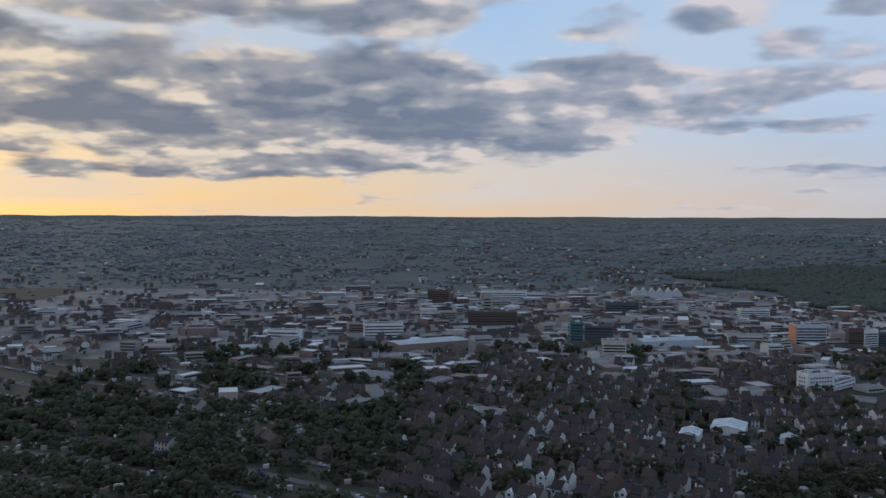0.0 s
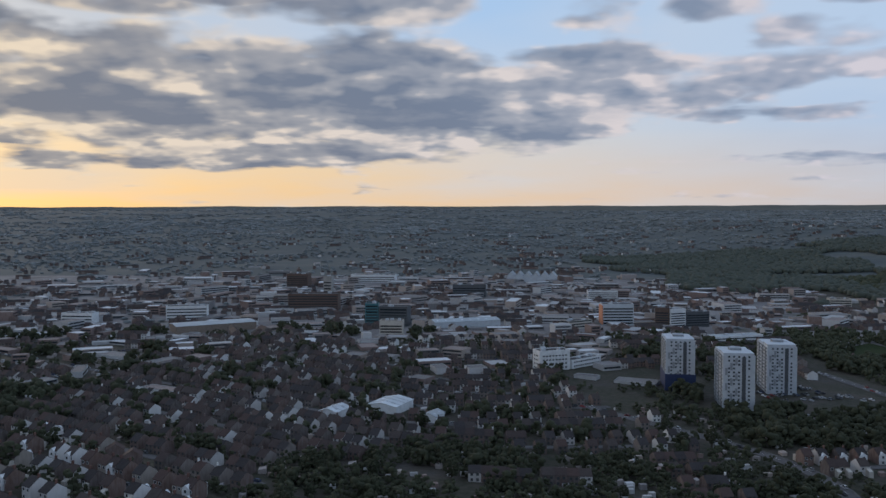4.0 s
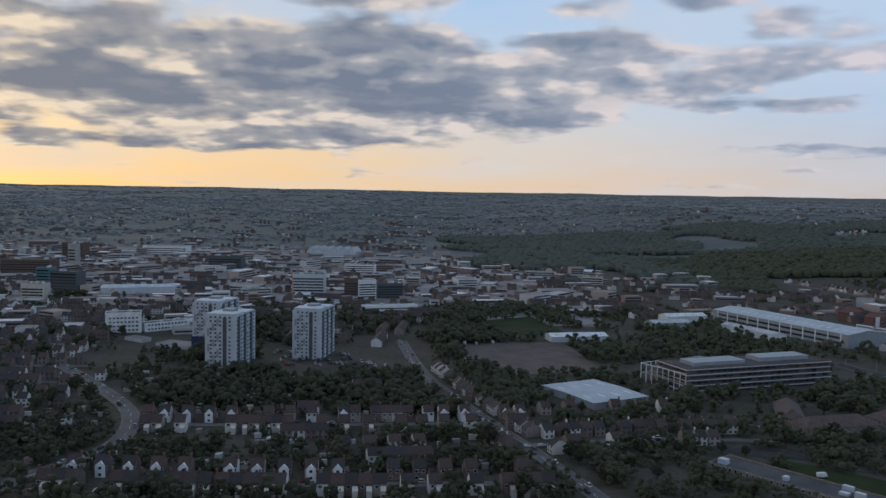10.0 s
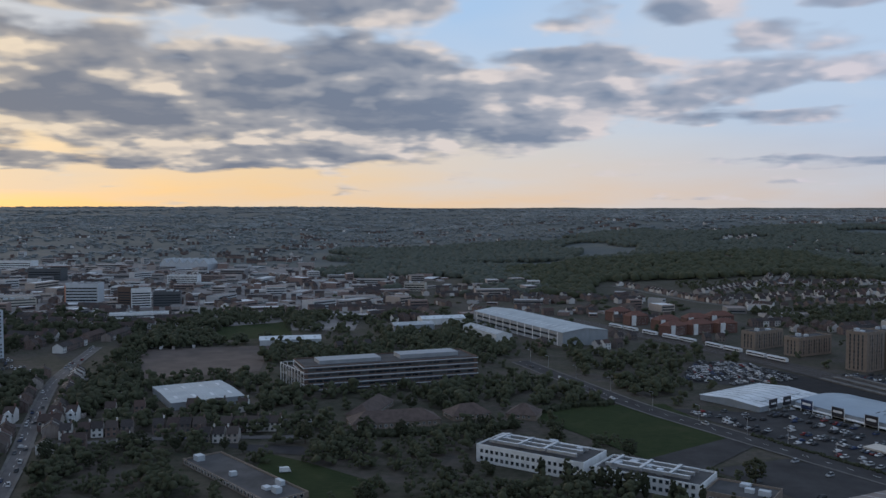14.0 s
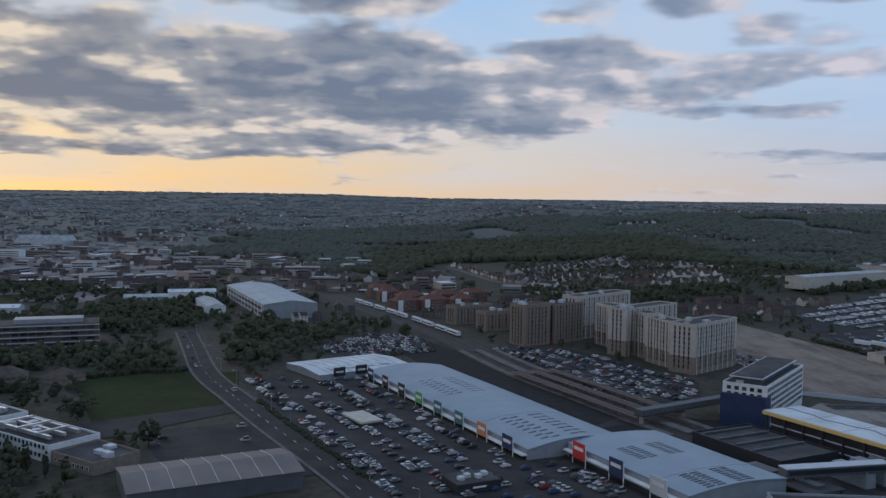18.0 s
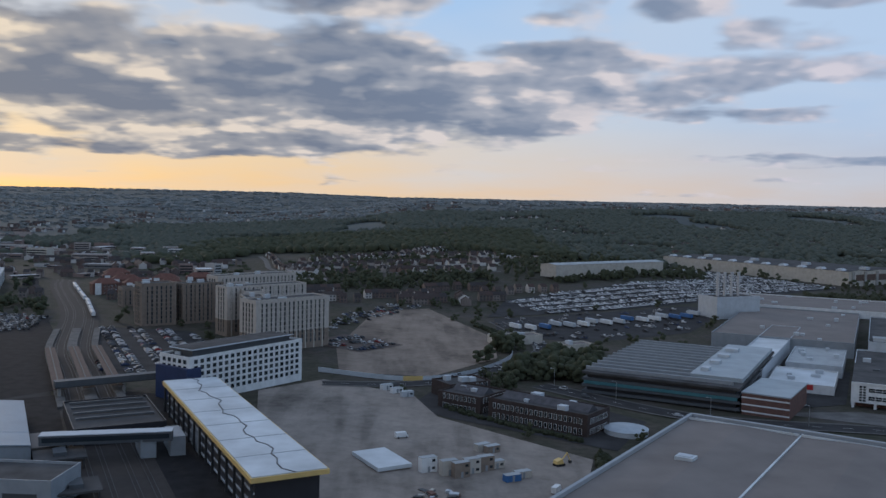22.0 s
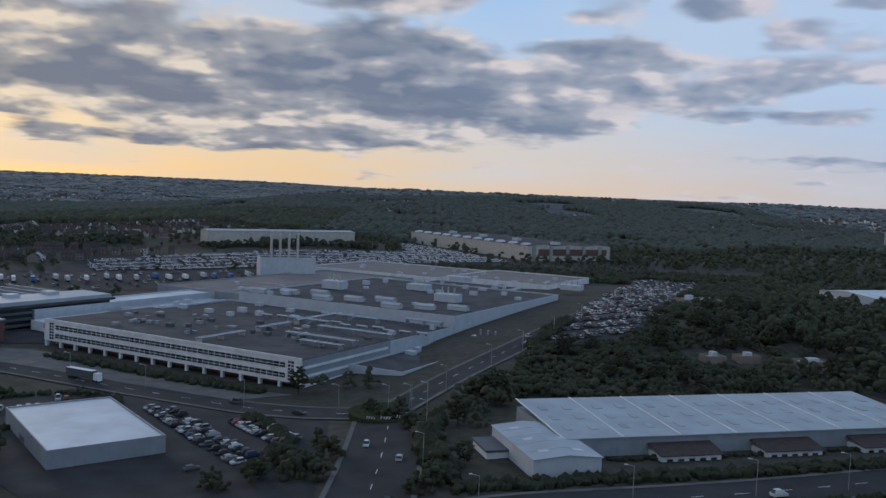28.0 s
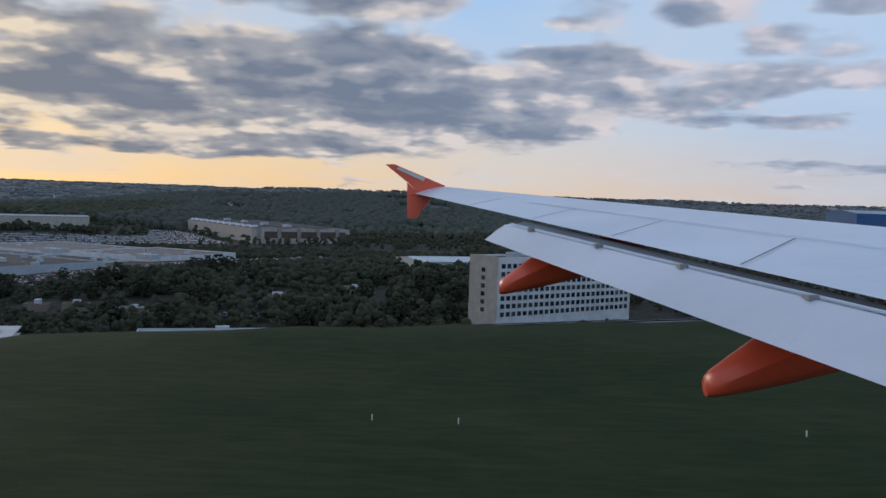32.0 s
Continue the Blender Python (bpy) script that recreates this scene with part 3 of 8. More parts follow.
def ribbon(mesh, pts, width, lift, slot=0, step=9.0, offset=0.0, height=ground_z):
    line = along(pts, step)
    for k in range(len(line)):
        a, b = line[max(0, k - 1)], line[min(len(line) - 1, k + 1)]
        d = (b - a).normalized()
        nrm = Vector((-d.y, d.x))
        for s in (-1, 1):
            q = line[k] + nrm * (offset + s * width / 2)
            mesh.v.append((q.x, q.y, height(q.x, q.y) + lift))
        if k:
            i = len(mesh.v)
            mesh.f.append((i - 4, i - 2, i - 1, i - 3))
            mesh.m.append(slot)
    return mesh


ROADS = []


def road(pts, width=8.0, marks=True, label="grey asphalt street with parked cars along it"):
    ROADS.append((pts, width))
    tagged(new("road", ribbon(Mesh(), pts, width, 0.30).data("road", M["asphalt" if width > 8 else "street"])), label, "road", kind="structure")
    for s in (-1, 1) if marks else ():
        m = ribbon(Mesh(), pts, 1.5, 0.40, offset=s * (width / 2 + 0.8))
        tagged(new("pavement", m.data("pavement", M["paving"])), "pale concrete pavement beside the street", "pavement", kind="structure")
    if marks:
        m = Mesh()
        line = along(pts, 4.0)
        for k in range(0, len(line) - 2, 3):
            ribbon(m, [line[k], line[k + 1]], 0.22, 0.36)
        tagged(new("lane_marking", m.data("lane_marking", M["paint"])), "white broken lane marking", "marking", kind="structure")

# ---- buildings ----
def window_mesh(w, h, frame_mat="white", d=0.14):
    """A pane set back in a frame that stands a little proud; it faces -y and hangs from its middle."""
    m = Mesh()
    t = 0.09
    x, z = w / 2, h / 2
    for a, b, c_, e in ((-x, -z, x, -z + t), (-x, z - t, x, z), (-x, -z + t, -x + t, z - t), (x - t, -z + t, x, z - t)):
        m.face([(a, -d, b), (c_, -d, b), (c_, -d, e), (a, -d, e)], 1)
    m.face([(-x, -d, -z), (-x, -d, z), (-x, 0.02, z), (-x, 0.02, -z)], 1)
    m.face([(x, -d, z), (x, -d, -z), (x, 0.02, -z), (x, 0.02, z)], 1)
    m.face([(-x, -d, z), (x, -d, z), (x, 0.02, z), (-x, 0.02, z)], 1)
    m.face([(-x + t, -d * 0.45, -z + t), (x - t, -d * 0.45, -z + t), (x - t, -d * 0.45, z - t), (-x + t, -d * 0.45, z - t)], 0)
    return m.data("window", [M["glass"], M[frame_mat]])


WINDOWS = {}


def windows_on(parent, side, L, D, rows, w, h, pitch, frame_mat="white", margin=1.2, skip=None, name="window", fn=None):
    """Windows along one side (0 front -y, 1 right, 2 back, 3 left) of a block that is centred on its thing; rows: sill middles."""
    key = (w, h, frame_mat)
    if key not in WINDOWS:
        WINDOWS[key] = window_mesh(w, h, frame_mat)
    run = L if side in (0, 2) else D
    n = max(1, int((run - 2 * margin) / pitch))
    for r, z in enumerate(rows):
        for k in range(n):
            if skip and skip(k, r):
                continue
            s = (k - (n - 1) / 2) * pitch
            at = {0: pose(s, -D / 2, z, 0, 0, 0), 1: pose(L / 2, s, z, 0, 0, 90), 2: pose(-s, D / 2, z, 0, 0, 180), 3: pose(-L / 2, -s, z, 0, 0, -90)}[side]
            part(name, WINDOWS[key], None, parent, at=at)


def flat_block(name, x, y, ang, L, D, H, wall, roof="felt", label="", category="building", z=None, parapet=0.8, plant=0, seed=1, group=""):
    """A flat-roofed block with parapet walls, a roof deck set down inside them and plant on the roof."""
    t = thing(name, x, y, ang, label, category, group, z)
    m = Mesh()
    a, b = L / 2, D / 2
    k = 0.35
    out_, in_ = [(-a, -b), (a, -b), (a, b), (-a, b)], [(-a + k, -b + k), (a - k, -b + k), (a - k, b - k), (-a + k, b - k)]
    for i in range(4):
        p, q, r, s = out_[i], out_[(i + 1) % 4], in_[(i + 1) % 4], in_[i]
        m.face([(*p, -6), (*q, -6), (*q, H), (*p, H)])
        m.face([(*p, H), (*q, H), (*r, H), (*s, H)])
        m.face([(*s, H), (*r, H), (*r, H - parapet), (*s, H - parapet)])
    part("wall", m, M[wall], t)
    part("roof", _deck(in_, H - parapet + 0.02), M[roof], t)
    rnd = random.Random(seed)
    for _ in range(plant):
        w, d, h = rnd.uniform(2, 5), rnd.uniform(2, 4), rnd.uniform(1.2, 2.6)
        px, py = rnd.uniform(-a + 4, a - 4), rnd.uniform(-b + 3, b - 3)
        part("roof_plant", Mesh().box(px - w / 2, py - d / 2, H - parapet + 0.03, px + w / 2, py + d / 2, H - parapet + h), M["lightgrey"], t)
    return t


def _deck(ring, z):
    m = Mesh()
    m.face([(*p, z) for p in ring])
    return m


def shed(name, x, y, ang, L, D, H, rise, wall, roof, label, bays=1, z=None, lights=True, category="warehouse", over=0.4):
    """A metal shed with low pitched roof bays whose ridges run along x, roof lights and a lined wall."""
    t = thing(name, x, y, ang, label, category, z=z)
    a, b = L / 2, D / 2
    m = Mesh()
    for i, (p, q) in enumerate((((-a, -b), (a, -b)), ((a, -b), (a, b)), ((a, b), (-a, b)), ((-a, b), (-a, -b)))):
        m.face([(*p, -6), (*q, -6), (*q, H), (*p, H)])
    w = D / bays
    for i in range(bays):
        y0 = -b + w * i
        for xx, s in ((-a, -1), (a, 1)):
            tri = [(xx, y0, H), (xx, y0 + w, H), (xx, y0 + w / 2, H + rise)]
            m.face(tri if s > 0 else tri[::-1])
    part("wall", m, M[wall], t)
    for i in range(bays):
        y0 = -b + w * i
        for s in (0, 1):
            ya, yb = (y0 - (over if i == 0 else 0), y0 + w / 2) if s == 0 else (y0 + w / 2, y0 + w + (over if i == bays - 1 else 0))
            za, zb = (H, H + rise) if s == 0 else (H + rise, H)
            r = Mesh()
            r.block([(-a - over, ya, za), (a + over, ya, za), (a + over, yb, zb), (-a - over, yb, zb)], [(-a - over, ya, za + 0.12), (a + over, ya, za + 0.12), (a + over, yb, zb + 0.12), (-a - over, yb, zb + 0.12)], bottom=True)
            part("roof_slope", r, M[roof], t)
            for k in range(1, int(L / 7.5) + 1) if y < 640 else ():
                ribs = Mesh()
                cx = -a + k * L / (int(L / 7.5) + 1)
                ribs.block([(cx - 0.12, ya, za + 0.125), (cx + 0.12, ya, za + 0.125), (cx + 0.12, yb, zb + 0.125), (cx - 0.12, yb, zb + 0.125)], [(cx - 0.08, ya, za + 0.25), (cx + 0.08, ya, za + 0.25), (cx + 0.08, yb, zb + 0.25), (cx - 0.08, yb, zb + 0.25)])
                part("roof_seam", ribs, M["lightgrey" if roof != "whiteroof" else "grey"], t)
            if lights:
                n = max(2, int(L / 9))
                for k in range(n):
                    cx = -a + (k + 0.5) * L / n
                    f0, f1 = 0.35, 0.62
                    q = Mesh()
                    q.block([(cx - 0.9, ya + (yb - ya) * f0, za + (zb - za) * f0 + 0.13), (cx + 0.9, ya + (yb - ya) * f0, za + (zb - za) * f0 + 0.13), (cx + 0.9, ya + (yb - ya) * f1, za + (zb - za) * f1 + 0.13), (cx - 0.9, ya + (yb - ya) * f1, za + (zb - za) * f1 + 0.13)],
                            [(cx - 0.9, ya + (yb - ya) * f0, za + (zb - za) * f0 + 0.2), (cx + 0.9, ya + (yb - ya) * f0, za + (zb - za) * f0 + 0.2), (cx + 0.9, ya + (yb - ya) * f1, za + (zb - za) * f1 + 0.2), (cx - 0.9, ya + (yb - ya) * f1, za + (zb - za) * f1 + 0.2)])
                    part("roof_light", q, M[{"whiteroof": "fibre", "metalroof": "roofpanel", "fibre": "lightgrey"}.get(roof, "whiteroof")], t)
    return t

# ---- occupied land, so that houses and trees keep clear ----
CELL = 6.0
TAKEN = set()


def take(cx, cy, ang, L, D, pad=5.0):
    ca, sa = math.cos(radians(ang)), math.sin(radians(ang))
    n, k = int((L + 2 * pad) / 4) + 1, int((D + 2 * pad) / 4) + 1
    for i in range(n + 1):
        for j in range(k + 1):
            u, v = (i / n - 0.5) * (L + 2 * pad), (j / k - 0.5) * (D + 2 * pad)
            TAKEN.add((int((cx + u * ca - v * sa) // CELL), int((cy + u * sa + v * ca) // CELL)))


def free(x, y):
    return (int(x // CELL), int(y // CELL)) not in TAKEN


def inside(x, y, poly):
    hit = False
    for (x0, y0), (x1, y1) in zip(poly, poly[1:] + poly[:1]):
        if (y0 > y) != (y1 > y) and x < (x1 - x0) * (y - y0) / (y1 - y0) + x0:
            hit = not hit
    return hit


def take_poly(poly):
    xs, ys = [p[0] for p in poly], [p[1] for p in poly]
    for i in range(int(min(xs) // CELL), int(max(xs) // CELL) + 1):
        for j in range(int(min(ys) // CELL), int(max(ys) // CELL) + 1):
            if inside((i + 0.5) * CELL, (j + 0.5) * CELL, poly):
                TAKEN.add((i, j))


def front(a, b, depth):
    """Middle, heading and length of a block whose front runs from a to b, with the depth behind it."""
    d = Vector(b) - Vector(a)
    L = d.length
    d.normalize()
    n = Vector((-d.y, d.x))
    c_ = (Vector(a) + Vector(b)) / 2 + n * depth / 2
    take(c_.x, c_.y, math.degrees(math.atan2(d.y, d.x)), L, depth)
    return c_.x, c_.y, math.degrees(math.atan2(d.y, d.x)), L, depth


def storeys(n, h=3.0, first=1.8):
    return [first + h * i for i in range(n)]


# ---- the big areas ----
def area(name, poly, mat, lift, label, category="ground"):
    take_poly(poly)
    return drape(name, poly, M[mat], lift, label, category)


STORE_LOT = [(975, 540), (1022, 528), (1046, 538), (1118, 384), (1136, 384), (1168, 325), (1110, 296), (1060, 350)]
area("car_park", STORE_LOT, "asphalt", 0.22, "busy asphalt car park before retail sheds", "car park")
STATION_LOT = [(1117, 650), (1188, 640), (1240, 545), (1222, 485), (1176, 500)]
area("car_park", STATION_LOT, "asphalt", 0.22, "station car park full of cars", "car park")
TAN_LOT = [(600, 750), (702, 784), (712, 662), (636, 632)]
area("car_park", TAN_LOT, "oldtarmac", 0.22, "empty brownish car park with marked bays", "car park")
FIELD = [(880, 545), (975, 552), (990, 476), (934, 436)]
area("playing_field", FIELD, "grass", 0.2, "mown green school playing field", "field")
COURT = [(992, 478), (1003, 468), (930, 392), (905, 412), (936, 438)]
area("playground", COURT, "asphalt", 0.24, "dark asphalt school playground", "playground")
SAND = [(1288, 600), (1306, 760), (1350, 780), (1392, 650), (1386, 575), (1345, 515), (1296, 520)]
area("cleared_site", SAND, "sand", 0.2, "bare sandy ground of a cleared building site", "ground")
SITE_PARK = [(1268, 610), (1290, 648), (1330, 612), (1304, 580)]
area("car_park", SITE_PARK, "oldtarmac", 0.32, "brown tarmac car park on cleared ground", "car park")
SITE = [(1262, 470), (1290, 500), (1335, 470), (1345, 430), (1400, 372), (1385, 318), (1330, 270), (1290, 290)]
STATION_FLOOR = [(1150, 430), (1196, 462), (1240, 452), (1268, 384), (1300, 300), (1262, 262), (1215, 300)]
SERVICE_YARD = [(1062, 640), (1075, 690), (1117, 600), (1150, 520), (1176, 462), (1152, 432), (1120, 480), (1085, 560)]
area("service_yard", SERVICE_YARD, "darkbed", 0.24, "dark service yard behind retail sheds", "yard")
area("station_floor", STATION_FLOOR, "darkbed", 0.28, "sunken dark floor of a railway station", "ground")
area("building_site", SITE, "dirt", 0.2, "pale hardcore of a building site with cabins", "ground")
LONG_LOT = [(1768, 466), (1806, 460), (1832, 505), (1950, 820), (1895, 840), (1800, 560)]
area("car_park", LONG_LOT, "asphalt", 0.3, "long airport car park full of cars", "car park")
STORE_YARD = [(1395, 740), (1575, 822), (1796, 972), (1764, 1040), (1684, 1190), (1650, 1170), (1690, 1045), (1640, 1010), (1420, 830)]
area("storage_yard", STORE_YARD, "asphalt", 0.25, "storage yard packed with new vehicles", "yard")
PARK = [(628, 885), (690, 935), (712, 830), (650, 805)]
area("park_lawn", PARK, "grass", 0.25, "green lawn of a town park", "lawn")
DEPOT_YARD = [(1003, 620), (1050, 600), (1092, 628), (1080, 690), (1040, 700)]
area("depot_yard", DEPOT_YARD, "asphalt", 0.2, "asphalt yard packed with vehicles", "yard")
LINK_YARD = [(1486, 452), (1545, 470), (1590, 552), (1560, 640), (1516, 590)]
area("factory_yard", LINK_YARD, "asphalt", 0.2, "dark yard between factory halls", "yard")
LORRY_PARK = [(1396, 668), (1450, 640), (1540, 690), (1606, 790), (1580, 815), (1400, 735)]
area("lorry_park", LORRY_PARK, "asphalt", 0.2, "asphalt lorry park with white trailers", "yard")
WORKS_YARD = [(1332, 446), (1350, 428), (1412, 384), (1436, 430), (1400, 480), (1345, 482)]
area("works_yard", WORKS_YARD, "asphalt", 0.18, "dark asphalt yard round a brick works", "yard")
COLLEGE_LOT = [(958, 420), (1000, 436), (1012, 424), (1042, 366), (1010, 348), (985, 372)]
area("car_park", COLLEGE_LOT, "asphalt", 0.2, "dark marked car park beside a college", "car park")
FORECOURT = [(1586, 372), (1624, 380), (1690, 344), (1698, 240), (1640, 262), (1600, 300)]
area("forecourt", FORECOURT, "asphalt", 0.14, "dark asphalt ground round a trade shed", "yard")
COACH_LOT = [(1509, 328), (1520, 384), (1556, 362), (1534, 322)]
area("car_park", COACH_LOT, "asphalt", 0.2, "dark asphalt plot with a hedge round it", "car park")
ROUND_LOT = [(1572, 330), (1578, 360), (1597, 372), (1610, 364), (1592, 334)]
area("car_park", ROUND_LOT, "asphalt", 0.26, "small rounded car park inside a hedge", "car park")
SERVICE_YARD = [(1062, 556), (1082, 600), (1104, 616), (1134, 540), (1200, 392), (1238, 310), (1224, 296), (1170, 318)]
area("service_yard", SERVICE_YARD, "asphalt", 0.18, "dark service yard behind retail sheds", "yard")
STATION_YARD = [(1188, 440), (1246, 436), (1302, 320), (1300, 240), (1236, 240), (1190, 330)]
area("station_yard", STATION_YARD, "asphalt", 0.16, "dark asphalt yard round a station", "yard")
SCHOOL_LAWN = [(752, 452), (775, 436), (812, 402), (800, 380), (770, 372), (756, 410)]
area("school_lawn", SCHOOL_LAWN, "grass", 0.2, "green lawn beside a low school", "lawn")
SCHOOL_YARD = [(722, 470), (770, 462), (776, 446), (748, 452)]
area("school_yard", SCHOOL_YARD, "asphalt", 0.2, "asphalt yard of a low school", "yard")
FACTORY_YARD = [(1500, 452), (1545, 455), (1640, 400), (1672, 385), (1640, 372), (1540, 430)]
area("factory_yard", FACTORY_YARD, "paving", 0.18, "grey paved forecourt of a factory", "yard")
SHED_LOT = [(1640, 360), (1690, 330), (1672, 300), (1660, 296), (1626, 362)]
area("car_park", SHED_LOT, "asphalt", 0.22, "small asphalt car park beside a shed", "car park")

# ---- roads ----
road([(905, 700), (928, 632), (958, 545), (990, 480), (1014, 433), (1053, 360), (1090, 285), (1140, 180)], 13, label="wide asphalt main road with moving cars")
road([(1400, 500), (1460, 440), (1540, 420), (1610, 388), (1684, 356), (1708, 350)], 12, label="asphalt road before a factory")
road([(1708, 350), (1738, 420), (1790, 520), (1850, 640)], 11, label="asphalt road beside a factory")
road([(1709, 352), (1709, 292), (1705, 200)], 20, label="wide asphalt approach to a roundabout")
road([(1640, 232), (1724, 257), (1790, 275), (1840, 292), (1896, 314), (1960, 343), (2120, 412)], 15, label="dual carriageway below the airfield")
road([(560, 760), (572, 680), (586, 609), (614, 520), (645, 428), (668, 350)], 6.5)
road([(395, 330), (415, 390), (432, 440), (420, 500), (380, 560), (330, 620)], 7)
road([(1290, 490), (1345, 500), (1395, 560), (1420, 620), (1400, 720)], 9, label="site road beside sandy ground")


def street_y(k, x):
    """The middle line of a residential street: the terraces climb to the west and run level to the east."""
    west = 0.35 * (math.hypot(200 - x, 60) + 200 - x)
    east = 0.15 * (math.hypot(x - 260, 60) + x - 260) - 0.10 * (math.hypot(x - 360, 50) + x - 360)
    return 350 + 47 * k + west + east + 5 * math.sin(x / 120 + 0.9 * k)


def on_street(k, x):
    """Where a street has been built up: only two rows reach the gardens to the east."""
    y = street_y(k, x)
    return 318 < y < 880 and (x < 375 or (k in (0, 2) and 425 < x < 640)) and not (x > 330 and y > 620) and not (150 < x < 350 and y < 468)


for k in range(-9, 11):
    run = []
    for i in range(-26, 27):
        x = 25 * i
        ok = free(x, street_y(k, x)) and on_street(k, x)
        if ok:
            run.append((x, street_y(k, x)))
        if (not ok or i == 26) and run:
            if len(run) > 2:
                road(run, 6.5, False, "narrow residential street between terraces")
            run = []
road([(634, 462), (700, 478), (770, 480)], 6.5, False)
for pts, width in ROADS:
    for p, q in zip(along(pts, 6.0)[:-1], along(pts, 6.0)[1:]):
        take(p.x, p.y, 0, 1, 1, width / 2 + (3.0 if width > 8 else 1.2))

island = Mesh()
island.block([(1708 + 13 * math.cos(a * math.tau / 28), 350 + 13 * math.sin(a * math.tau / 28), -3.5) for a in range(28)],
             [(1708 + 12.6 * math.cos(a * math.tau / 28), 350 + 12.6 * math.sin(a * math.tau / 28), ground_z(1708, 350) + 0.8) for a in range(28)])
tagged(new("roundabout_island", island.data("roundabout_island", M["grass"])), "grassy round island of a traffic roundabout", "roundabout", kind="structure")

# ---- the main buildings ----
TOWER = "pale grey tower block with dark vertical window bands"


def tower(x, y, ang, L, D, H, low=None):
    take(x, y, ang, L, D)
    t = flat_block("tower_block", x, y, ang, L, D, H, "lightgrey", "felt", TOWER, "tower block", plant=3, seed=int(x), group="three tower blocks")
    n = int(H / 2.75)
    windows_on(t, 0, L, D, storeys(n, 2.75, 2.0), 1.3, 1.3, 3.4, "darkgrey", 1.0, skip=lambda k, r: (k * 7 + r * 3) % 11 == 0)
    windows_on(t, 1, L, D, storeys(n, 2.75, 2.0), 1.6, 1.3, 3.9, "darkgrey", 1.0, skip=lambda k, r: (k * 5 + r * 3) % 13 == 0)
    panes = Mesh()
    for z in storeys(n, 2.75, 2.0):
        for k in range(9):
            v = -D / 2 + 3 + (D - 6) * k / 8
            panes.box(-L / 2 - 0.1, v - 0.8, z - 0.65, -L / 2 - 0.02, v + 0.8, z + 0.65)
    part("window_grid", panes, M["glass"], t, "dark windows of a side wall")
    # dark bands of balconies and scattered grey panels between them
    part("balcony_band", Mesh().box(2.0, -D / 2 - 0.45, -1, 4.6, -D / 2 - 0.02, H - 1), M["darkgrey"], t)
    for v in (-13.0, -1.5, 10.5):
        part("balcony_band", Mesh().box(L / 2 + 0.02, v - 1.9, -1, L / 2 + 0.45, v + 1.9, H - 0.6), M["darkgrey"], t)
        part("balcony_band", Mesh().box(-L / 2 - 0.45, v - 1.5, -1, -L / 2 - 0.02, v + 1.5, H - 0.6), M["grey"], t)
    for k in range(9):
        xx, z0 = (-8.6, -5.2, -1.8)[k % 3], 3.0 + 3.6 * k
        if z0 + 5 < H:
            part("grey_panel", Mesh().box(xx - 0.8, -D / 2 - 0.2, z0, xx + 0.8, -D / 2 - 0.02, z0 + 5.2), M["grey"], t)
    for v, e in ((-D / 4, 1.6), (D / 4, 0.8)):
        part("roof_step", Mesh().box(-L / 2 + 0.5, v - D / 5, H - 0.7, L / 2 - 0.5, v + D / 5, H + e), M["lightgrey"], t)
    part("lift_house", Mesh().box(-4, -5, H - 0.7, 4, 4, H + 3.2), M["grey"], t)
    if low:
        part("plinth", Mesh().box(-L / 2 - 0.55, -D / 2 - 0.55, -5, L / 2 + 0.55, D / 2 + 0.55, low), M["navy"], t, "dark blue cladding on the lowest storeys")
    return t


tower(418.7, 696, -9, 22, 38, 38.5, 13)
tower(443.5, 637, -9, 22, 38, 38.5)
tower(495, 690.6, -9, 22, 38, 36.5)


def office(name, a, b, depth, H, wall, label, n, w=1.6, h=1.5, pitch=2.6, fh=3.2, sides=(0, 3), frame_mat="white", roof="felt", plant=3, category="office building", first=2.0, z=None, margin=1.2):
    x, y, ang, L, D = front(a, b, depth)
    t = flat_block(name, x, y, ang, L, D, H, wall, roof, label, category, z, plant=plant, seed=int(x + y))
    for s in sides:
        if y < 900:
            windows_on(t, s, L, D, storeys(n, fh, first), w, h, pitch, frame_mat, margin)
            continue
        for z_ in storeys(n, fh, first):
            box = (-L / 2 + 1, -D / 2 - 0.12, z_ - h / 2, L / 2 - 1, -D / 2 - 0.02, z_ + h / 2) if s == 0 else (-L / 2 - 0.12, -D / 2 + 1, z_ - h / 2, -L / 2 - 0.02, D / 2 - 1, z_ + h / 2)
            part("window_band", Mesh().box(*box), M["glass"], t)
    return t


office("school", (315, 744), (342, 753), 14, 17, "white", "white four-storey school block", 4, 2.0, 1.5, 3.0, 3.4)
office("school_wing", (344, 755), (374, 782), 12, 7.5, "white", "white low school wing beside a taller block", 2, 2.0, 1.5, 3.0, 3.4)
t = office("office_tower", (423, 1036), (460, 1036), 20, 25, "lightgrey", "office tower with an orange end wall and gridded front", 6, 2.2, 1.9, 3.3, 3.4, (0,))
part("end_wall", Mesh().box(-19, -10.4, -4, -17.9, 10.4, 23), M["orange"], t, "orange panelled end wall")
office("apartment_block", (501, 1026), (521, 1034), 15, 22, "white", "white apartment block with square windows", 6, 1.5, 1.5, 2.6, 2.8)
office("apartment_block", (484, 1031), (500, 1027), 18, 23, "brownbrick", "dark brown block beside a white one", 6, 1.4, 1.4, 3, 2.9)
office("apartment_block", (522, 1037), (552, 1043), 16, 18, "darkgrey", "dark grey block beside a white one", 5, 1.4, 1.4, 3, 2.9)
office("low_office", (375, 985), (405, 1003), 14, 9.5, "cream", "cream low office with ribbon windows", 3, 2.4, 1.4, 2.8, 3.1)
